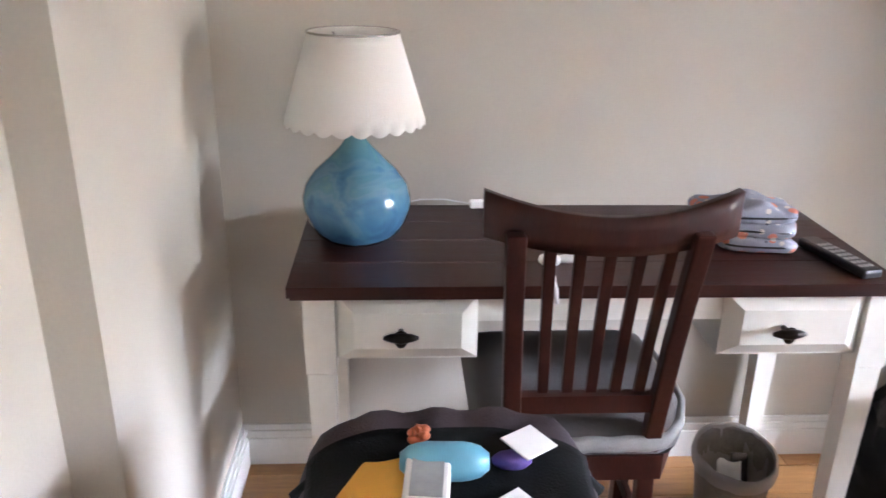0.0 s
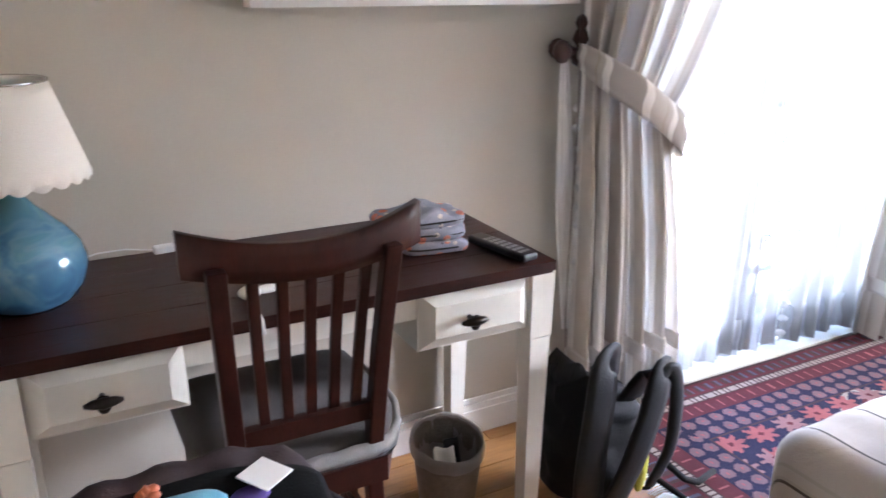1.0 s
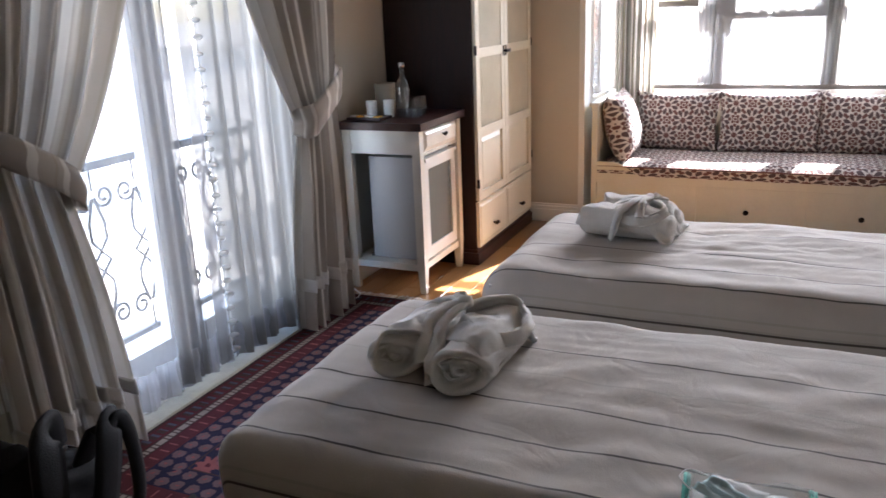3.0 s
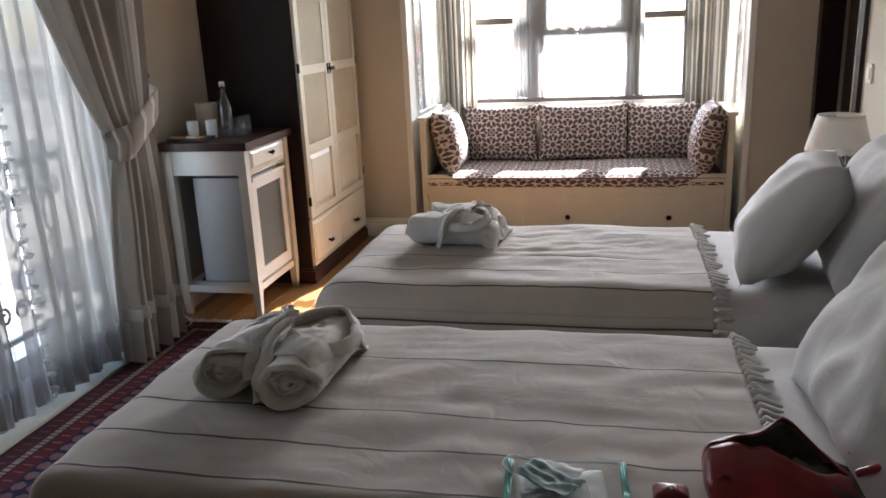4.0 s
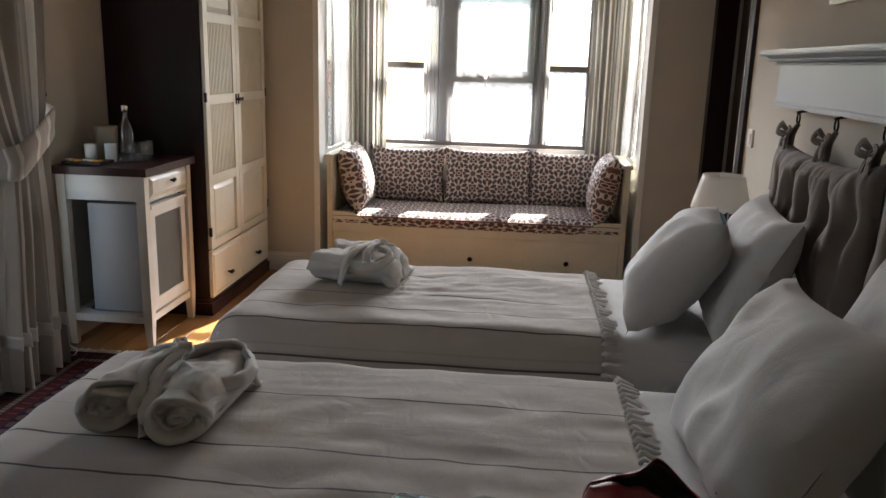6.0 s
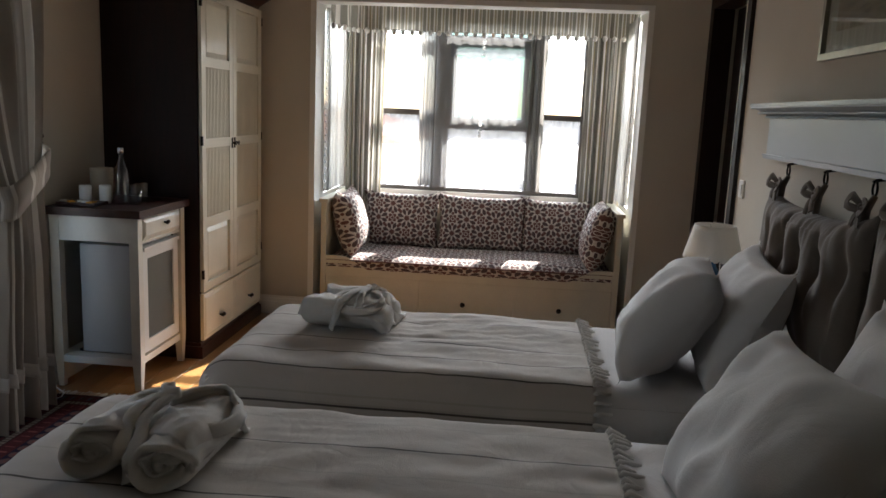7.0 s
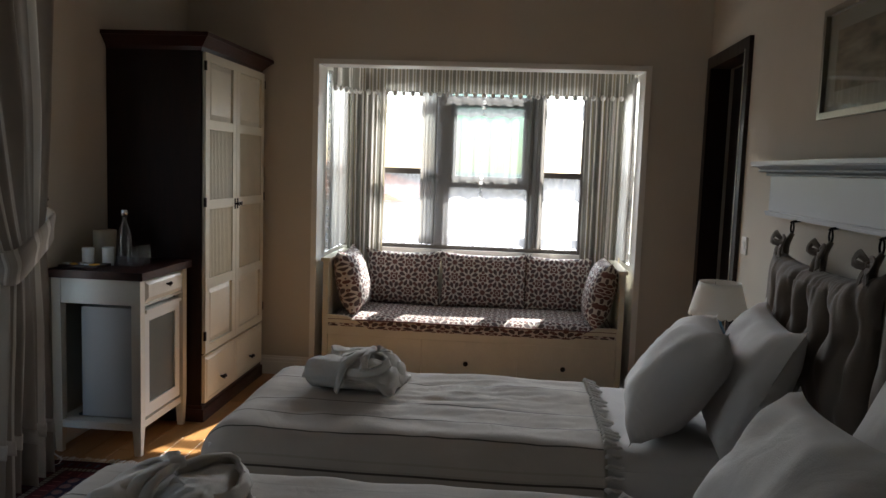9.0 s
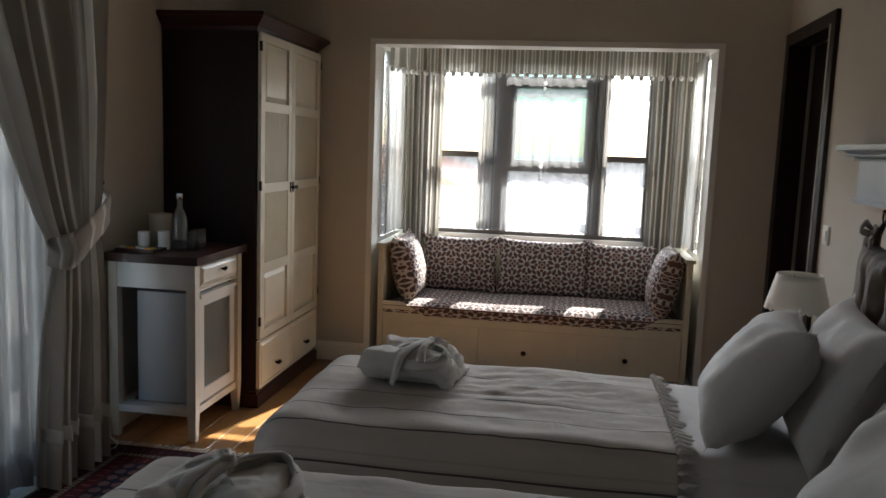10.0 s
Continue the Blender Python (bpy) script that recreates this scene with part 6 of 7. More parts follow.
BT = 0.53
bed(1.62, 2.6, 3.02, 0.8, BT, "single bed beside the desk with a striped bedspread", 3)
bed(2.88, 3.87, 2.87, 0.8, BT, "single bed by the window with a rumpled striped bedspread", 11, 0.13, 1.3)


def lean(x, y, z, tilt, rz=0, ry=0):
    return Matrix.Translation((x, y, z)) @ pose(0, 0, 0, 0, 0, rz) @ pose(0, 0, 0, tilt, ry, 0)


P_ = dict(puff=0.43, ears=0.028, nn=30, crease=0.013)
cushion("pillow", "plump white cotton pillow propped in front", "pillow", COTTON, (1.1, 3.2), 0.6, 0.45, 0.25, lean(3.27, 1.19, 0.715, 36, -11, 4), "pillows of the window bed", **P_)
cushion("pillow", "white cotton pillow propped against the velvet headboard cushion", "pillow", COTTON, (2.3, 0.4), 0.64, 0.48, 0.2, lean(3.24, 0.95, 0.725, 24, -7, 0), "pillows of the window bed", **P_)
cushion("pillow", "plump white cotton pillow beside the red handbag", "pillow", COTTON, (5.1, 1.2), 0.7, 0.48, 0.22, lean(2.03, 1.21, 0.725, 33, 0, 5), "pillows of the desk-side bed", **P_)
cushion("pillow", "white cotton pillow behind another pillow", "pillow", COTTON, (4.3, 2.4), 0.64, 0.48, 0.18, lean(2.0, 0.96, 0.75, 22, 2, -3), "pillows of the desk-side bed", **P_)


# ---- headboard shelf, hooks and velvet cushions ----
hbd = thing("headboard_shelf", "pale blue-grey wall board with a moulded shelf above the beds", "headboard", at=(2.6, YS, 1.28))
boxes("board", BLUEGREY, hbd, (1.15, YS, 1.29, 4.06, YS + 0.035, 1.46), bevel=0.003)
boxes("lower_bead", BLUEGREY, hbd, (1.14, YS, 1.272, 4.07, YS + 0.045, 1.282), (1.14, YS, 1.283, 4.07, YS + 0.05, 1.292), bevel=0.003)
bm = bmesh.new()
for o0, o1, z0, z1 in ((0.035, 0.06, 1.46, 1.475), (0.06, 0.09, 1.476, 1.495), (0.1, 0.1, 1.496, 1.512)):
    prism(bm, [(1.15 - o0, YS, z0), (4.06 + o0, YS, z0), (4.06 + o0, YS + o0, z0), (1.15 - o0, YS + o0, z0)],
          [(1.15 - o1, YS, z1), (4.06 + o1, YS, z1), (4.06 + o1, YS + o1, z1), (1.15 - o1, YS + o1, z1)])
part("shelf", bm, BLUEGREY, hbd, "moulded shelf edge", 0.002)
for o, z, r in ((0.041, 1.455, 0.0055), (0.068, 1.4715, 0.005), (0.094, 1.4925, 0.0045)):
    bm = bmesh.new()
    tube(bm, [(1.15 - o, YS + o, z), (4.06 + o, YS + o, z), (4.06 + o, YS, z)], r, 8)
    part("bead_moulding", bm, BLUEGREY, hbd, smooth=True)


def head_cushion(x0, x1, z0, z1):
    """A tufted velvet cushion hung by three bows from rings."""
    c = thing("headboard_cushion", "tufted taupe velvet cushion hung by ribbon bows", "cushion", "headboard cushions", ((x0 + x1) / 2, YS + 0.1, z0))
    bm = bmesh.new()
    w, h = x1 - x0, z1 - z0

    def f(u, v, s):
        a, b = 2 * u - 1, 2 * v - 1
        e = max(0, (1 - abs(a) ** 5) * (1 - abs(b) ** 5)) ** 0.45
        y = 0.085 * e
        if s > 0:
            for tu, tv, deep in ((0.1, 0.66, 0.9), (0.27, 0.74, 1.1), (0.45, 0.7, 1.0), (0.64, 0.75, 1.15), (0.83, 0.68, 0.9)):
                line = tu + 0.02 * math.sin(5 * v + 11 * tu) + 0.012 * math.sin(13 * v + 7 * tu)
                wide = 0.02 + 0.016 * abs(v - tv)
                fade = math.exp(-((v - tv) / 0.14) ** 2)
                low = max(0.0, 1 - abs(v - tv) / (0.75 if v < tv else 0.4))
                y -= deep * (0.03 * low * math.exp(-((u - line) / wide) ** 2) + 0.036 * fade * math.exp(-((u - line) / 0.045) ** 2)) * e
            y += 0.02 * math.sin(math.pi * min(1, v / 0.6)) * e
            y += wob((u * 12, v * 2, x0), 1.5, 0.014) * e + 0.035 * (0.5 - abs(noise.noise(Vector((u * 34, v * 3, x0))))) * max(0, v - 0.6)
        else:
            y = -0.02 * e
        k = (abs(a) * abs(b)) ** 5
        return (x0 + w * u + math.copysign(0.03 * k, a), YS + 0.075 + y, z0 + h * v + (0.05 * k if b > 0 else -0.02 * k) - 0.012 * math.sin(math.pi * u) * (v > 0.9))

    for s in (1, -1):
        sheet(bm, lambda u, v: f(u, v, s), 110, 36)
    bmesh.ops.remove_doubles(bm, verts=bm.verts, dist=0.0012)
    part("velvet_body", bm, VELVET, c, smooth=True)
    for hx in (x0 + 0.08 * w, x0 + 0.5 * w, x0 + 0.92 * w):
        y = YS + 0.06
        bm = bmesh.new()
        tube(bm, [(hx, YS + 0.02, 1.275), (hx, y, 1.268), (hx, y + 0.008, 1.262)], 0.005, 8)
        tube(bm, [(hx + 0.016 * math.cos(a), y, 1.243 + 0.024 * math.sin(a)) for a in [2 * math.pi * k / 16 for k in range(17)]], 0.004, 6)
        part("hook_ring", bm, IRON, c, "black iron hook and ring", smooth=True)
        bm = bmesh.new()
        tube(bm, [(hx - 0.01, y, 1.222), (hx - 0.004, y + 0.02, 1.18), (hx, y + 0.02, 1.14), (hx + 0.002, y + 0.02, z1 - 0.02)], 0.012, 8, (0.008, 0.014, 0.012, 0.01))
        for loop, wide in (([(0, 0, 0), (-0.03, 0.016, 0.02), (-0.056, 0.018, 0.016), (-0.05, 0.03, -0.014), (0, 0.012, -0.006)], 0.03), ([(0, 0, 0), (0.026, 0.016, 0.026), (0.046, 0.02, 0.03), (0.05, 0.03, 0.002), (0, 0.012, -0.006)], 0.03),
                           ([(0, 0.006, 0), (-0.018, 0.02, -0.028), (-0.04, 0.028, -0.06)], 0.026), ([(0, 0.006, 0), (0.012, 0.02, -0.034), (0.02, 0.026, -0.072)], 0.026)):
            o = Vector((hx, y + 0.026, 1.185))

            def ribbon(u, v):
                p, q = along(loop, u), along(loop, min(1, u + 0.05)) - along(loop, max(0, u - 0.05))
                side = q.cross(Vector((0, 1, 0.2))).normalized()
                w = wide * (0.35 + 0.65 * math.sin(math.pi * min(0.75, u * 0.75 + 0.08)))
                return o + p + side * (w * (v - 0.5)) + Vector((0, 0.005 * math.sin(6 * v + hx * 9), 0))

            sheet(bm, ribbon, 12, 3)
        ball(bm, (hx, y + 0.034, 1.184), 0.012, (1, 0.8, 1.1), 8)
        part("ribbon_bow", bm, VELVET, c, "taupe velvet ribbon bow", smooth=True, thick=0.003)


head_cushion(2.81, 3.74, 0.62, 1.13)
head_cushion(1.72, 2.73, 0.62, 1.12)

# picture
pic = thing("framed_picture", "framed print in a silver frame on the wall", "picture", at=(3.1, YS, 1.9))
PX0, PX1, PZ0, PZ1 = 2.5, 3.59, 1.668, 2.08
boxes("frame", SILVER, pic, (PX0, YS + 0.001, PZ0, PX1, YS + 0.03, PZ0 + 0.025), (PX0, YS + 0.001, PZ1 - 0.025, PX1, YS + 0.03, PZ1), (PX0, YS + 0.001, PZ0 + 0.025, PX0 + 0.025, YS + 0.03, PZ1 - 0.025), (PX1 - 0.025, YS + 0.001, PZ0 + 0.025, PX1, YS + 0.03, PZ1 - 0.025))
boxes("mat_board", MATBOARD, pic, (PX0 + 0.025, YS + 0.004, PZ0 + 0.025, PX1 - 0.025, YS + 0.012, PZ1 - 0.025), bevel=0)
boxes("print", material("sepia_print", (0.22, 0.18, 0.125), 0.7, vary=0.8, scale=7, bump=0, stretch=(1, 1, 4)), pic, (PX0 + 0.11, YS + 0.012, PZ0 + 0.1, PX1 - 0.11, YS + 0.0135, PZ1 - 0.09), bevel=0)
boxes("picture_glass", GLASS, pic, (PX0 + 0.02, YS + 0.018, PZ0 + 0.02, PX1 - 0.02, YS + 0.02, PZ1 - 0.02), bevel=0)

# inner door and switch
dd = thing("door_1", "dark glossy wooden door in a dark frame, closed", "door", at=(5.04, YS, 0), kind="structure")
boxes("frame", DOORWOOD, dd, (4.6, YS - 0.1, 0, 4.68, YS + 0.022, 2.16), (5.4, YS - 0.1, 0, 5.48, YS + 0.022, 2.16), (4.68, YS - 0.1, 2.09, 5.4, YS + 0.022, 2.16), label="dark wooden door frame")
boxes("door_leaf", DOORWOOD, dd, (4.682, YS - 0.165, 0.01, 5.398, YS - 0.12, 2.088), label="dark wooden door leaf")
# white sliver standing in for the light reflected off the glossy post
boxes("gloss_strip", WHITE, dd, (4.667, YS + 0.0222, 0, 4.674, YS + 0.026, 2.1), label="pale strip drawn as a gloss reflection along the frame edge")
bm = bmesh.new()
tube(bm, [(4.74, YS - 0.12, 1.02), (4.74, YS - 0.07, 1.02), (4.77, YS - 0.065, 1.02), (4.86, YS - 0.065, 1.02)], 0.009, 8)
part("door_handle", bm, CHROME, dd, "metal lever handle", smooth=True)
sw = slab("light_switch", "white wall switch plate beside the dark door", "switch", TRIM, (4.49, YS + 0.005, 1.093), (0.08, 0.01, 0.09), 0, bevel=0.003)
boxes("rocker", TRIM, sw, (4.465, YS + 0.0102, 1.068, 4.515, YS + 0.015, 1.118))

# bedside table and lamp, mostly behind the window bed
ns = thing("bedside_table", "small dark bedside table behind the window bed", "table", at=(4.18, 0.84, 0))
boxes("top", DARK, ns, (3.98, 0.66, 0.5, 4.36, 1.02, 0.53))
boxes("body", DARK, ns, (4.0, 0.66, 0.2, 4.34, 1.0, 0.5))
for x in (4.0, 4.3):
    for y in (0.67, 0.95):
        boxes("leg", DARK, ns, (x, y, 0, x + 0.04, y + 0.04, 0.2))
bl = thing("bedside_lamp", "small blue ceramic lamp with a white shade", "lamp", at=(4.15, 0.82, 0.53))
C = (4.15, 0.83, 0.53)
bm = bmesh.new()
lathe(bm, [(0.045, 0), (0.06, 0.01), (0.085, 0.06), (0.085, 0.1), (0.05, 0.17), (0.022, 0.22), (0.018, 0.25)], C, 28)
part("base", bm, GLAZE, bl, "swirled blue glazed base", smooth=True)
bm = bmesh.new()
sheet(bm, lambda u, v: shade_point(u, v, 0.134, 0.094, 0.265, 0.415, 0.012), 108, 6)
part("shade", bm, SHADE, bl, "white linen shade with a scalloped edge", smooth=True, thick=0.0025)
bm = bmesh.new()
lathe(bm, [(0.012, 0.25), (0.012, 0.34)], C, 12)
for k in range(3):
    a = 2 * math.pi * k / 3
    tube(bm, [(C[0], C[1], C[2] + 0.33), (C[0] + 0.094 * math.cos(a), C[1] + 0.094 * math.sin(a), C[2] + 0.405)], 0.0015, 5)
part("stem", bm, CHROME, bl, smooth=True)


# ---- folded bathrobes ----
def robe(m, label, s, front=-0.09, side_belt=False):
    """A bathrobe rolled in from both sides, its hood folded over the back, tied with its belt."""
    b = thing("bathrobe", label, "bathrobe", "folded bathrobes", tuple(m.translation))

    def crumple(x, y, z):
        q = Vector((x, y, z + s))
        return (0.5 - abs(noise.noise(q * 9))) * 0.014 + (0.5 - abs(noise.noise(q * 21 + Vector((3, 1, 7))))) * 0.006

    rolls = ((-0.118, -0.15, -0.07, 0.17, 0.066, 0.055), (0.098, -0.185, 0.1, 0.18, 0.07, 0.062))

    def height(x, y):
        """Top of the two rolls with the valley between them half filled."""
        z = 0.045
        for xa, ya, xb, yb, ra, rb in rolls:
            k = max(0.0, min(1.0, (y - ya) / (yb - ya)))
            r, d = ra + (rb - ra) * k, x - (xa + (xb - xa) * k)
            if abs(d) < r * 1.3:
                z = max(z, r + r * math.sqrt(max(0, 1 - (d / (r * 1.3)) ** 2)))
        return z

    for xa, ya, xb, yb, ra, rb in rolls:
        bm = bmesh.new()

        def roll(u, v):
            a = 2 * math.pi * u
            lip = 0.0
            if v < 0.16:
                q = v / 0.16
                k, rr = 0.0, 0.02 + 0.74 * q
                lip = 0.016 * (1 - q) - 0.012 * math.sin(2.5 * math.pi * q)
            elif v < 0.26:
                q = (v - 0.16) / 0.1
                k, rr = 0.0, 0.76 + 0.24 * math.sin(q * math.pi / 2)
                lip = -0.012 * math.cos(q * math.pi / 2)
            elif v < 0.9:
                k, rr = (v - 0.26) / 0.64, 1.0
            else:
                q = (v - 0.9) / 0.1
                k, rr = 1.0, math.cos(q * math.pi / 2)
                lip = 0.03 * math.sin(q * math.pi / 2)
            r = (ra + (rb - ra) * k) * rr
            x, y = xa + (xb - xa) * k, ya + (yb - ya) * k + lip
            y += (0.02 * math.sin(a + s) + 0.012 * math.sin(2 * a + 2 * s)) * max(0, 1 - 4 * k) * rr
            dx, dz = 1.25 * r * math.cos(a), r * math.sin(a)
            z = ra + (rb - ra) * k + dz
            d = crumple(x + dx + 0.4 * y, y * 0.8 + a * 0.03, z) - 0.006 + 0.006 * math.sin(7 * a + 26 * y + s) * (dz > 0) * math.sin(math.pi * min(1, k * 1.2))
            w = 0.25 if dz < -0.4 * r else 1.0
            return m @ Vector((x + dx * (1 + d * w / max(r, 0.02) * 0.8), y, max(0.0, z + dz * d * w / max(r, 0.02))))

        sheet(bm, roll, 60, 64)
        bmesh.ops.remove_doubles(bm, verts=bm.verts, dist=0.0008)
        part("rolled_side", bm, TERRY, b, smooth=True)
        bm = bmesh.new()

        def coil(u, v):
            a = 0.8 + s + u * 5.6
            r = ra * (0.72 - 0.56 * u) * (1 + wob((u * 5, s, xa), 2, 0.4))
            return m @ Vector((xa + 1.15 * r * math.cos(a), ya - 0.003 + 0.03 * v + 0.012 * u + 0.02 * math.sin(a + s) * (1 - u), ra + 0.8 * r * math.sin(a)))

        sheet(bm, coil, 48, 4)
        part("rolled_end", bm, TERRY, b, "loose spiral edge of the roll", smooth=True, thick=0.006)
    bm = bmesh.new()

    def cover(u, v):
        """The back of the robe over both rolls; its front edge runs out slantwise from the knot."""
        x = -0.185 + 0.365 * u
        y0 = front - (0.5 * x if x > 0 else 0.45 * -x)
        y = y0 + (0.205 - y0) * v
        edge = max(0.0, abs(x - 0.0) - 0.14) / 0.05
        z = 0.55 * height(x, y) + 0.45 * 0.125 + 0.006 + 0.014 * math.sin(math.pi * v)
        z -= 0.085 * edge ** 1.5 + 0.11 * max(0.0, (v - 0.82) / 0.18) ** 1.6
        ridge = math.sin(16 * x + 22 * y * (1 if x > 0 else -1) + s)
        z += crumple(x * 1.2, y, 1) * 1.6 - 0.008 + 0.007 * ridge * (1 - 0.6 * v)
        return m @ Vector((x, y, max(0.004, z)))

    sheet(bm, cover, 56, 40)
    part("folded_back", bm, TERRY, b, smooth=True, thick=0.012)

    def band(name, pts, w, up, label="", th=0.01, n=36):
        bm = bmesh.new()

        def f(u, v):
            p = along(pts, u)
            q = along(pts, min(1, u + 0.03)) - along(pts, max(0, u - 0.03))
            side = q.cross(Vector((0, 0, 1)))
            side = side.normalized() if side.length > 1e-4 else Vector((1, 0, 0))
            d = side.lerp(Vector((0, 0, 1)), up).normalized() * (w * (v - 0.5))
            c = crumple(p.x * 2, p.y * 2, v) - 0.006
            return m @ (p + d + Vector((c, c, 0.004 * math.sin(math.pi * v))))

        sheet(bm, f, n, 5)
        part(name, bm, TERRY, b, label, smooth=True, thick=th)

    band("hood_rim", [(0.0, 0.07, 0.148), (0.06, 0.135, 0.155), (0.125, 0.165, 0.15), (0.182, 0.12, 0.12), (0.195, 0.04, 0.108), (0.165, -0.04, 0.115), (0.1, -0.06, 0.135), (0.03, -0.01, 0.142)], 0.045, 0.7, "open rim of the folded hood", 0.014)
    band("lapel", [(-0.01, 0.05, 0.162), (-0.055, 0.0, 0.155), (-0.095, -0.06, 0.145), (-0.125, -0.12, 0.128)], 0.05, 0.15, "", 0.01)
    band("belt", [(0.01, 0.065, 0.176), (0.0, 0.02, 0.17), (-0.012, -0.05, 0.15), (0.005, -0.12, 0.115), (0.01, -0.185, 0.075), (0.022, -0.205, 0.02)], 0.034, 0.0, "terry belt end", 0.008)
    band("belt", [(-0.005, 0.065, 0.178), (-0.03, 0.02, 0.172), (-0.05, -0.05, 0.155), (-0.035, -0.12, 0.115), (-0.02, -0.16, 0.06)], 0.034, 0.0, "terry belt end", 0.008)
    band("belt", [(0.0, 0.07, 0.178), (-0.06, 0.1, 0.165), (-0.12, 0.1, 0.14), (-0.165, 0.09, 0.09), (-0.18, 0.085, 0.02)], 0.034, 0.0, "terry belt round the roll", 0.008)
    if side_belt:
        band("belt", [(0.0, 0.06, 0.184), (0.06, 0.035, 0.184), (0.13, 0.005, 0.172), (0.19, -0.02, 0.132), (0.212, -0.035, 0.075), (0.225, -0.05, 0.014)], 0.042, 0.0, "terry belt end", 0.008)
        band("belt", [(0.02, 0.07, 0.184), (0.08, 0.06, 0.182), (0.14, 0.06, 0.165), (0.2, 0.075, 0.128)], 0.034, 0.0, "terry belt end", 0.008)
    bm = bmesh.new()
    tube(bm, [m @ Vector(p) for p in ((-0.02, 0.055, 0.168), (-0.004, 0.06, 0.18), (0.014, 0.066, 0.178), (0.024, 0.06, 0.164))], 0.016, 9, (0.01, 0.017, 0.018, 0.01))
    tube(bm, [m @ Vector(p) for p in ((0.0, 0.06, 0.176), (-0.028, 0.085, 0.188), (-0.016, 0.105, 0.184), (0.004, 0.07, 0.174))], 0.01, 8, (0.008, 0.012, 0.011, 0.007))
    part("belt_knot", bm, TERRY, b, "knotted terry belt", smooth=True)


robe(Matrix.Translation((2.18, 2.635, BT + 0.004)) @ pose(0, 0, 0, 0, 0, -92) @ Matrix.Diagonal((0.9, 0.93, 0.8, 1)), "white terry bathrobe rolled and tied on the desk-side bed", 1.0)
robe(Matrix.Translation((3.525, 2.41, BT + 0.008)) @ pose(0, 0, 0, 0, 0, -186) @ Matrix.Diagonal((0.88, 0.85, 0.8, 1)), "white terry bathrobe folded and tied on the window bed", 5.0, -0.14, True)

# ---- red handbag, purse and travel pouch on the near bed ----
hb = thing("handbag", "open red leather handbag lying slumped on the bed", "handbag", at=(1.8, 1.46, BT))
HM = Matrix.Translation((1.77, 1.478, BT + 0.005)) @ pose(0, 0, 0, 0, 0, -94)


def bag_wall(u, v, inset=0.0):
    """Soft leather wall: u runs along the far side, round the full end and back along the near side; v rises to the mouth."""
    half, hw = 0.138, 0.08
    a = 2 * math.pi * u
    ca, sa = math.cos(a), math.sin(a)
    q = (abs(ca) ** 3.4 + abs(sa) ** 3.4) ** (-1 / 3.4)
    x, y = -half * q * ca, hw * q * sa
    k = (x + half) / (2 * half)
    far = sa > 0
    h = (0.105 + (0.032 if far else -0.005) * math.exp(-((k - 0.5) / 0.2) ** 2) - 0.062 * max(0, k - 0.5) / 0.5)
    h *= 1 - 0.1 * math.exp(-((k - 0.27) / 0.07) ** 2) * (0 if far else 1)
    h *= 1 - 0.12 * max(0, 0.2 - k) / 0.2
    shut = 0.96 - 0.52 * math.exp(-((k - 0.62) / 0.2) ** 4)
    lean = max(0.0, (v - 0.5) / 0.5) ** 2.0
    belly = 1 + 0.13 * math.sin(math.pi * min(1, v * 1.5))
    y = y * belly * (1 - shut * lean) + 0.012 * v
    x = x * (1 + 0.05 * math.sin(math.pi * v)) * (1 - 0.08 * lean) - 0.012 * v
    fold = noise.noise(Vector((x * 15 + y * 7, v * 2.2 + x * 6, 2.0)))
    crease = (0.5 - abs(noise.noise(Vector((x * 9 - v * 2, y * 12 + v * 1.5, 5.0))))) * 0.022 * (0.3 + lean)
    d = (fold * 0.008 + crease - 0.006) * (1 - 0.6 * lean)
    y += math.copysign(d, sa) - math.copysign(inset, sa) * (0.4 + abs(sa))
    x -= inset * ca * -1 * 0.8
    return HM @ Vector((x, y, h * v + d * 0.5 * (v > 0.3)))


bm = bmesh.new()
sheet(bm, lambda u, v: bag_wall(u, v), 96, 26)
bmesh.ops.remove_doubles(bm, verts=bm.verts, dist=0.0006)
part("leather_body", bm, REDLEATHER, hb, smooth=True, thick=0.004)
bm = bmesh.new()
sheet(bm, lambda u, v: bag_wall(u, 0.25 + 0.68 * v, 0.007), 96, 14)
part("lining", bm, BAGLINING, hb, "dark cloth lining in the open mouth", smooth=True, thick=0.001)
bm = bmesh.new()
sheet(bm, lambda u, v: HM @ Vector(((2 * u - 1) * 0.13, (2 * v - 1) * 0.06, 0.065 - 0.02 * u + wob((u * 4, v * 3, 0), 2, 0.02))), 20, 12)
part("lining_floor", bm, BAGLINING, hb, "dark cloth lining", smooth=True, thick=0.001)
for side, lift in ((1, 0.0), (-1, 0.012)):
    bm = bmesh.new()
    HP = ((0.1, 0.03 * side, 0.085), (0.135, 0.035 * side, 0.092 + lift), (0.168, 0.012 * side, 0.07 + lift), (0.178, -0.02 * side, 0.03 + lift), (0.15, -0.06, 0.012 + lift), (0.1, -0.088, 0.012 + lift))
    tube(bm, [HM @ along(HP, k / 30) for k in range(31)], 0.0075, 8)
    part("handle", bm, REDLEATHER, hb, smooth=True)
for c in ((0.128, 0.03, 0.09), (0.14, -0.02, 0.088)):
    bm = bmesh.new()
    tube(bm, [HM @ Vector((c[0] + 0.01 * math.cos(a), c[1], c[2] + 0.011 * math.sin(a))) for a in [2 * math.pi * k / 16 for k in range(17)]], 0.0035, 6)
    part("ring", bm, KNOB, hb, "dark metal ring", smooth=True)
bm = bmesh.new()
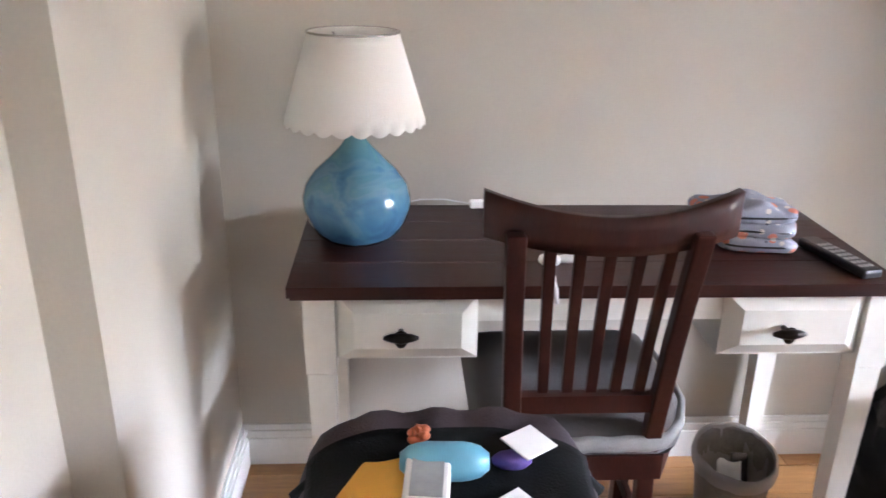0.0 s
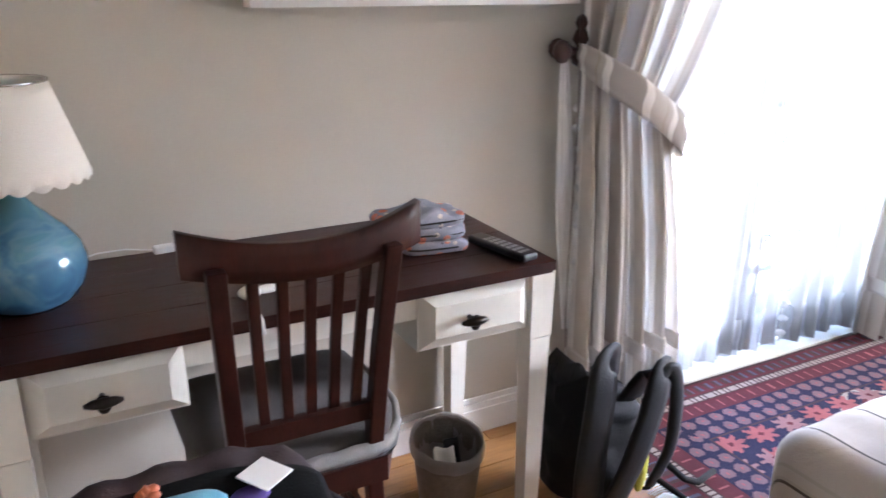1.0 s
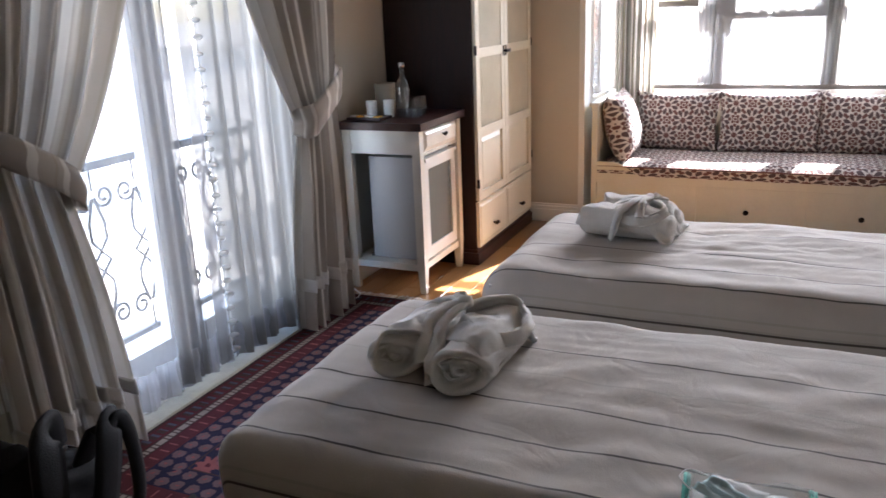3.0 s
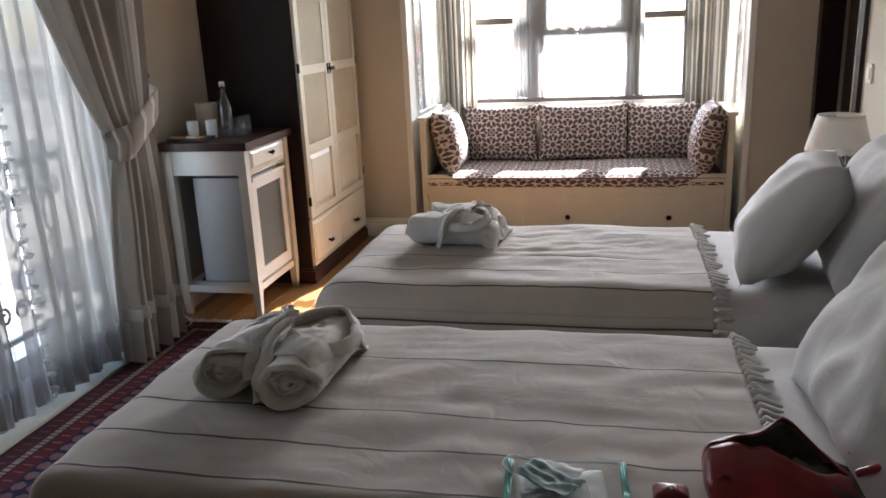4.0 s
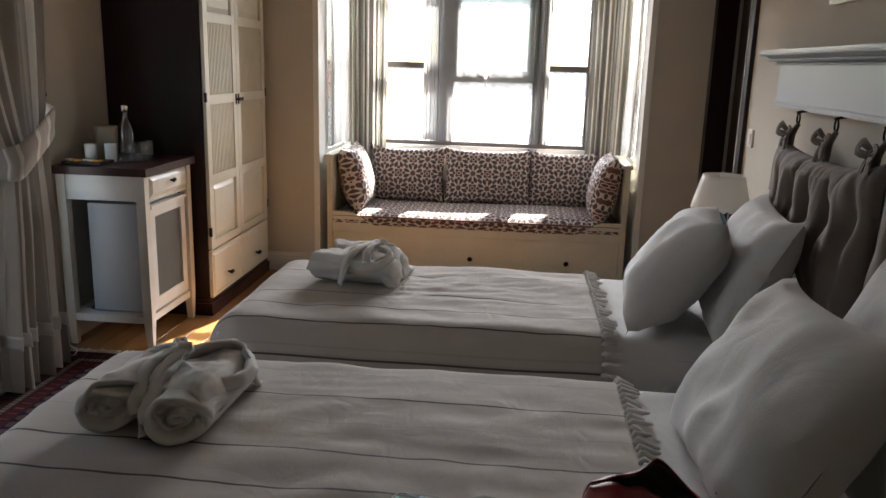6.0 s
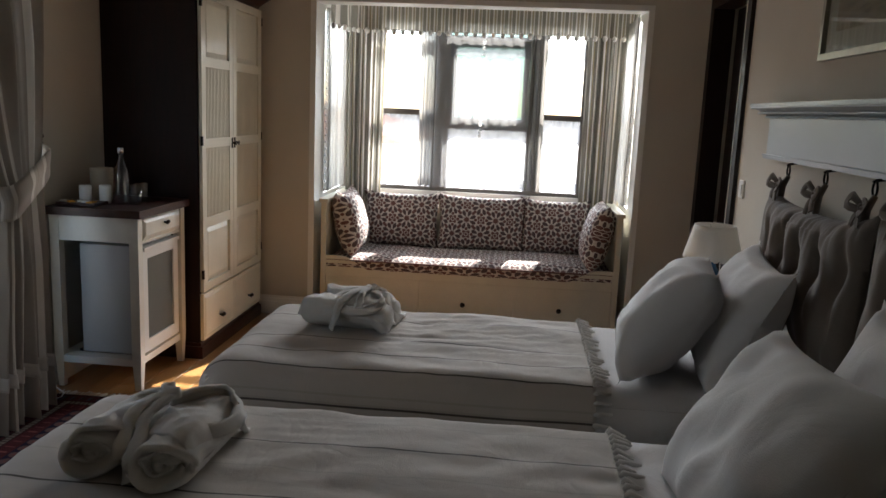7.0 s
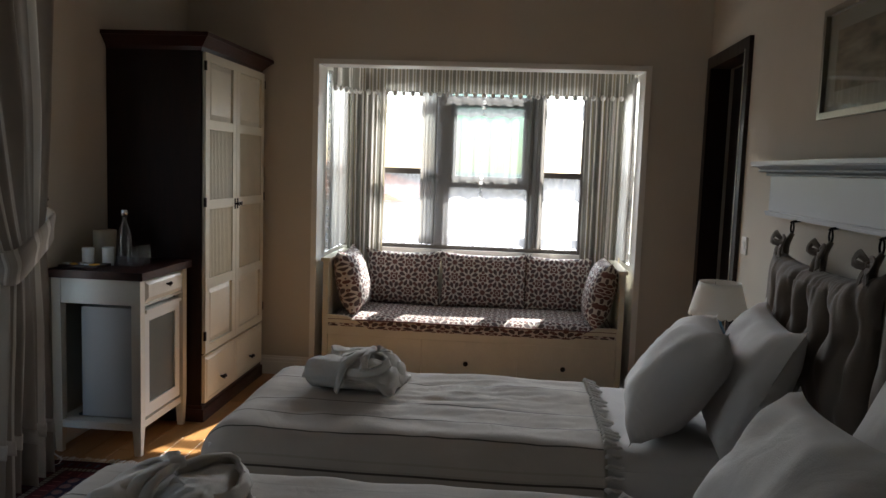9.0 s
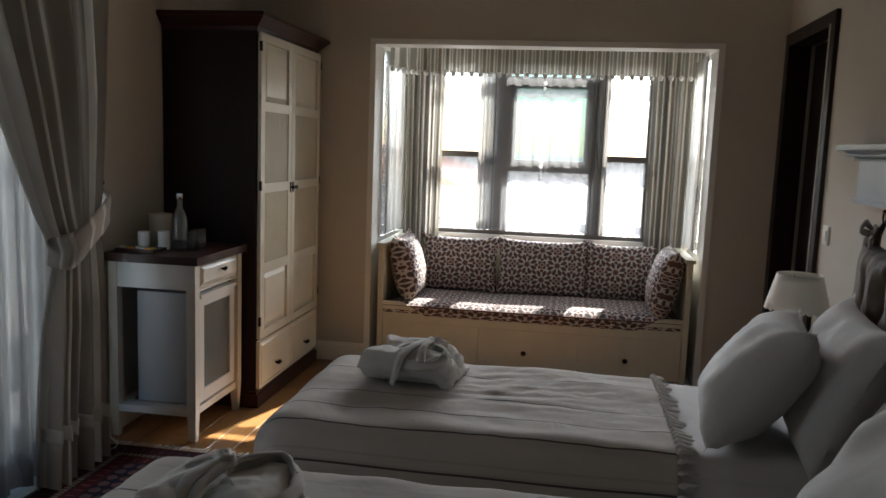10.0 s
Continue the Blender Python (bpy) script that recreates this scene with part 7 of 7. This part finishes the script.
for v in lathe(bm, [(0.03, 0.0), (0.036, 0.008), (0.037, 0.018), (0.031, 0.028), (0.012, 0.034)], (1.735, 1.688, BT + 0.001), 28):
    for w in v:
        o = w.co - Vector((1.735, 1.688, w.co.z))
        q = max(abs(o.x), abs(o.y) * 0.9) / max(o.length, 1e-4)
        w.co.x, w.co.y = 1.735 + o.x * (0.72 / q if q else 1), 1.688 + o.y * (0.8 / q if q else 1)
        w.co.z += wob(w.co, 40, 0.003)
pr = tagged(part("purse", bm, REDLEATHER, None, smooth=True), "small red leather purse on the bed", "purse")
bm = bmesh.new()
ball(bm, (1.732, 1.688, BT + 0.036), 0.006, (1, 1, 0.6), 8)
part("snap", bm, CHROME, pr, smooth=True)

pou = thing("travel_pouch", "clear zip pouch with teal edges and papers", "pouch", at=(1.73, 1.93, BT))
PM = Matrix.Translation((1.735, 1.88, BT + 0.012)) @ pose(0, 0, 0, 0, 0, 94)


def lay(name, mat, cx, cy, w, h, z, rz=0, th=0.001, rough=0.006, label=""):
    bm = bmesh.new()
    mm = PM @ pose(cx, cy, z, 0, 0, rz)
    sheet(bm, lambda u, v: mm @ Vector(((u - 0.5) * w, (v - 0.5) * h, wob((u * 3 + cx, v * 3, z * 50), 1.5, rough))), 14, 12, lambda u, v: (u * w, v * h))
    return part(name, bm, mat, pou, label, smooth=True, thick=th)


lay("paper", PAPER, 0.01, 0.0, 0.17, 0.12, 0.002, 4)
lay("leaflet", GREYPRINT, 0.05, 0.03, 0.07, 0.045, 0.006, 8, label="printed leaflet")
lay("card", PAPER, 0.02, -0.05, 0.1, 0.06, 0.008, -20)
lay("cover", CLEARBAG, 0.0, 0.0, 0.22, 0.16, 0.018, 0, 0.0006, 0.012, "clear plastic cover")
lay("edge_strip", TEAL, -0.11, 0.0, 0.012, 0.165, 0.012, 0, 0.003, 0.008, "teal edge")
lay("edge_strip", TEAL, 0.11, 0.0, 0.012, 0.165, 0.012, 0, 0.003, 0.008, "teal edge")
lay("edge_strip", TEAL, -0.03, 0.08, 0.05, 0.012, 0.014, 10, 0.003, 0.006, "teal edge")
lay("slider", TRIM, 0.04, 0.075, 0.14, 0.008, 0.02, 0, 0.003, 0.002, "white zip slider")
bm = bmesh.new()
mm = Matrix.Translation((1.735, 1.912, BT + 0.032)) @ pose(0, 0, 0, 8, -6, 62)
sheet(bm, lambda u, v: mm @ Vector(((u - 0.5) * 0.115, (v - 0.5) * 0.075, 0.012 * abs(u - 0.45) + 0.0025 * math.sin(v * 18) + wob((u * 3, v * 3, 2), 1.5, 0.009))), 18, 14)
mk = tagged(part("face_mask", bm, MASKBLUE, None, smooth=True, thick=0.001), "crumpled pale blue disposable mask on the pouch", "mask")
for loop in (((0.06, 0.04, 0), (0.09, 0.03, 0.004), (0.1, -0.02, 0.0), (0.07, -0.04, -0.004)), ((-0.06, 0.04, 0), (-0.085, 0.04, 0.01), (-0.09, 0.0, 0.0), (-0.06, -0.04, 0))):
    bm = bmesh.new()
    tube(bm, [mm @ along(loop, k / 12) for k in range(13)], 0.0015, 6)
    part("ear_loop", bm, PAPER, mk, smooth=True)

# ---- rug ----
RX0, RX1, RY0, RY1 = 1.84, 3.78, 2.72, 3.9
NAVY, RED, PINK, IVORY, BROWN, BLUE = (0.013, 0.011, 0.03), (0.07, 0.014, 0.018), (0.2, 0.06, 0.058), (0.23, 0.2, 0.17), (0.042, 0.022, 0.021), (0.06, 0.058, 0.085)


def dye(x, y):
    """Colour of one knot: guard stripes, borders of rosettes, and a navy field of stars."""
    e = min(x - RX0, RX1 - x, y - RY0, RY1 - y)
    along = x if min(y - RY0, RY1 - y) == e else y
    if e < 0.012:
        return BROWN
    if e < 0.075:
        k = (along / 0.022) % 2
        return (BROWN if k < 0.7 else (BLUE if k < 1.2 else RED)) if abs(e - 0.044) < 0.02 else RED
    if e < 0.084 or 0.108 < e < 0.116:
        return BROWN
    if e < 0.108:
        return IVORY if (along / 0.022) % 1 < 0.72 else BROWN
    if e < 0.18:
        return RED if (along / 0.05) % 1 < 0.86 or abs(e - 0.148) > 0.02 else PINK
    if e < 0.3:
        u, v = (along / 0.062) % 1 - 0.5, ((e - 0.18) / 0.06) % 1 - 0.5
        r = math.hypot(u, v)
        return PINK if r < 0.1 else ((0.115, 0.068, 0.072) if r < 0.38 else NAVY)
    if e < 0.306:
        return BROWN
    d = (abs(x - (RX0 + RX1) / 2) / 0.42 + abs(y - (RY0 + RY1) / 2) / 0.3)
    u, v = ((x + 0.05) / 0.135), ((y - 0.04) / 0.115)
    row = int(math.floor(v))
    u = (u + 0.5 * (row % 2)) % 1 - 0.5
    v = v % 1 - 0.5
    r, a = math.hypot(u, v), math.atan2(v, u)
    petal = 0.36 + 0.1 * math.cos(8 * a)
    if r < 0.08:
        return RED
    if r < petal:
        return PINK if (row + int(math.floor((x + 0.05) / 0.135))) % 3 else (0.17, 0.09, 0.085)
    if abs(d - 1.0) < 0.04:
        return IVORY
    return NAVY if d > 1 or int(d * 9) % 3 else RED


nx, ny = 300, 182
bm = bmesh.new()
g = sheet(bm, lambda u, v: (RX0 + (RX1 - RX0) * u, RY0 + (RY1 - RY0) * v, 0.009 + wob((u * 8, v * 5, 0), 1.2, 0.0015)), nx, ny)
cells = [(f.calc_center_median().x, f.calc_center_median().y) for f in bm.faces]
rug = tagged(part("rug", bm, RUGWOOL, None, smooth=True), "worn red and navy knotted wool rug with star flowers", "rug")
layer = rug.data.attributes.new("dye", "FLOAT_COLOR", "FACE")
cols = np.ones((len(cells), 4), dtype=np.float32)
for i, (x, y) in enumerate(cells):
    cols[i, :3] = dye(x, y)
layer.data.foreach_set("color", cols.ravel())
bm = bmesh.new()
box(bm, RX0, RY0, 0.001, RX1, RY1, 0.006)
part("backing", bm, LINING, rug)
for x, s in ((RX1, 1), (RX0, -1)):
    bm = bmesh.new()
    for k in range(110):
        y = RY0 + (RY1 - RY0) * (k + 0.5) / 110
        j = random.uniform(-0.012, 0.012)
        tube(bm, [(x, y, 0.006), (x + s * 0.025, y + j * 0.4, 0.009), (x + s * random.uniform(0.045, 0.065), y + j, 0.004)], 0.0025, 4)
    part("fringe", bm, TERRY, rug, "cream wool fringe")["kind"] = "stuff"

# cable by the minibar
bm = bmesh.new()
tube(bm, [(3.62, 3.97, 0.02), (3.66, 3.9, 0.006), (3.74, 3.86, 0.006), (3.8, 3.88, 0.006), (3.86, 3.96, 0.006), (3.9, 3.985, 0.03)], 0.004, 6)
tagged(part("power_cable", bm, PAPER, None, smooth=True), "white power cable on the floor by the minibar", "cable")

# ---- floor boards ----
fl = struct("floor", DARK, "dark gaps under the honey oak floor boards", "floor", (-0.4, YS - 0.2, -0.1, XE, YN, -0.008))
W_, L_ = 0.118, 1.16
shared = {}
row = 0
y = YS
while y < YN - 0.01:
    w = min(W_, YN - y)
    x = -0.35 - (row * 0.43) % L_
    while x < XE:
        a, b = max(x, -0.35), min(x + L_, XE)
        if b - a > 0.02:
            key = (round(b - a, 3), round(w, 3))
            if key not in shared:
                bm = bmesh.new()
                box(bm, 0, 0, -0.012, key[0] - 0.002, key[1] - 0.0018, 0)
                bmesh.ops.bevel(bm, geom=[e for e in bm.edges if e.verts[0].co.z > -0.001 and e.verts[1].co.z > -0.001], offset=0.0012, segments=1, affect="EDGES")
                me = bpy.data.meshes.new("floor_board")
                bm.to_mesh(me)
                bm.free()
                me.materials.append(FLOORWOOD)
                shared[key] = me
            ob = new("floor_board", shared[key])
            ob.location = (a, y, 0)
            ob.parent = fl
        x += L_
    y += W_
    row += 1
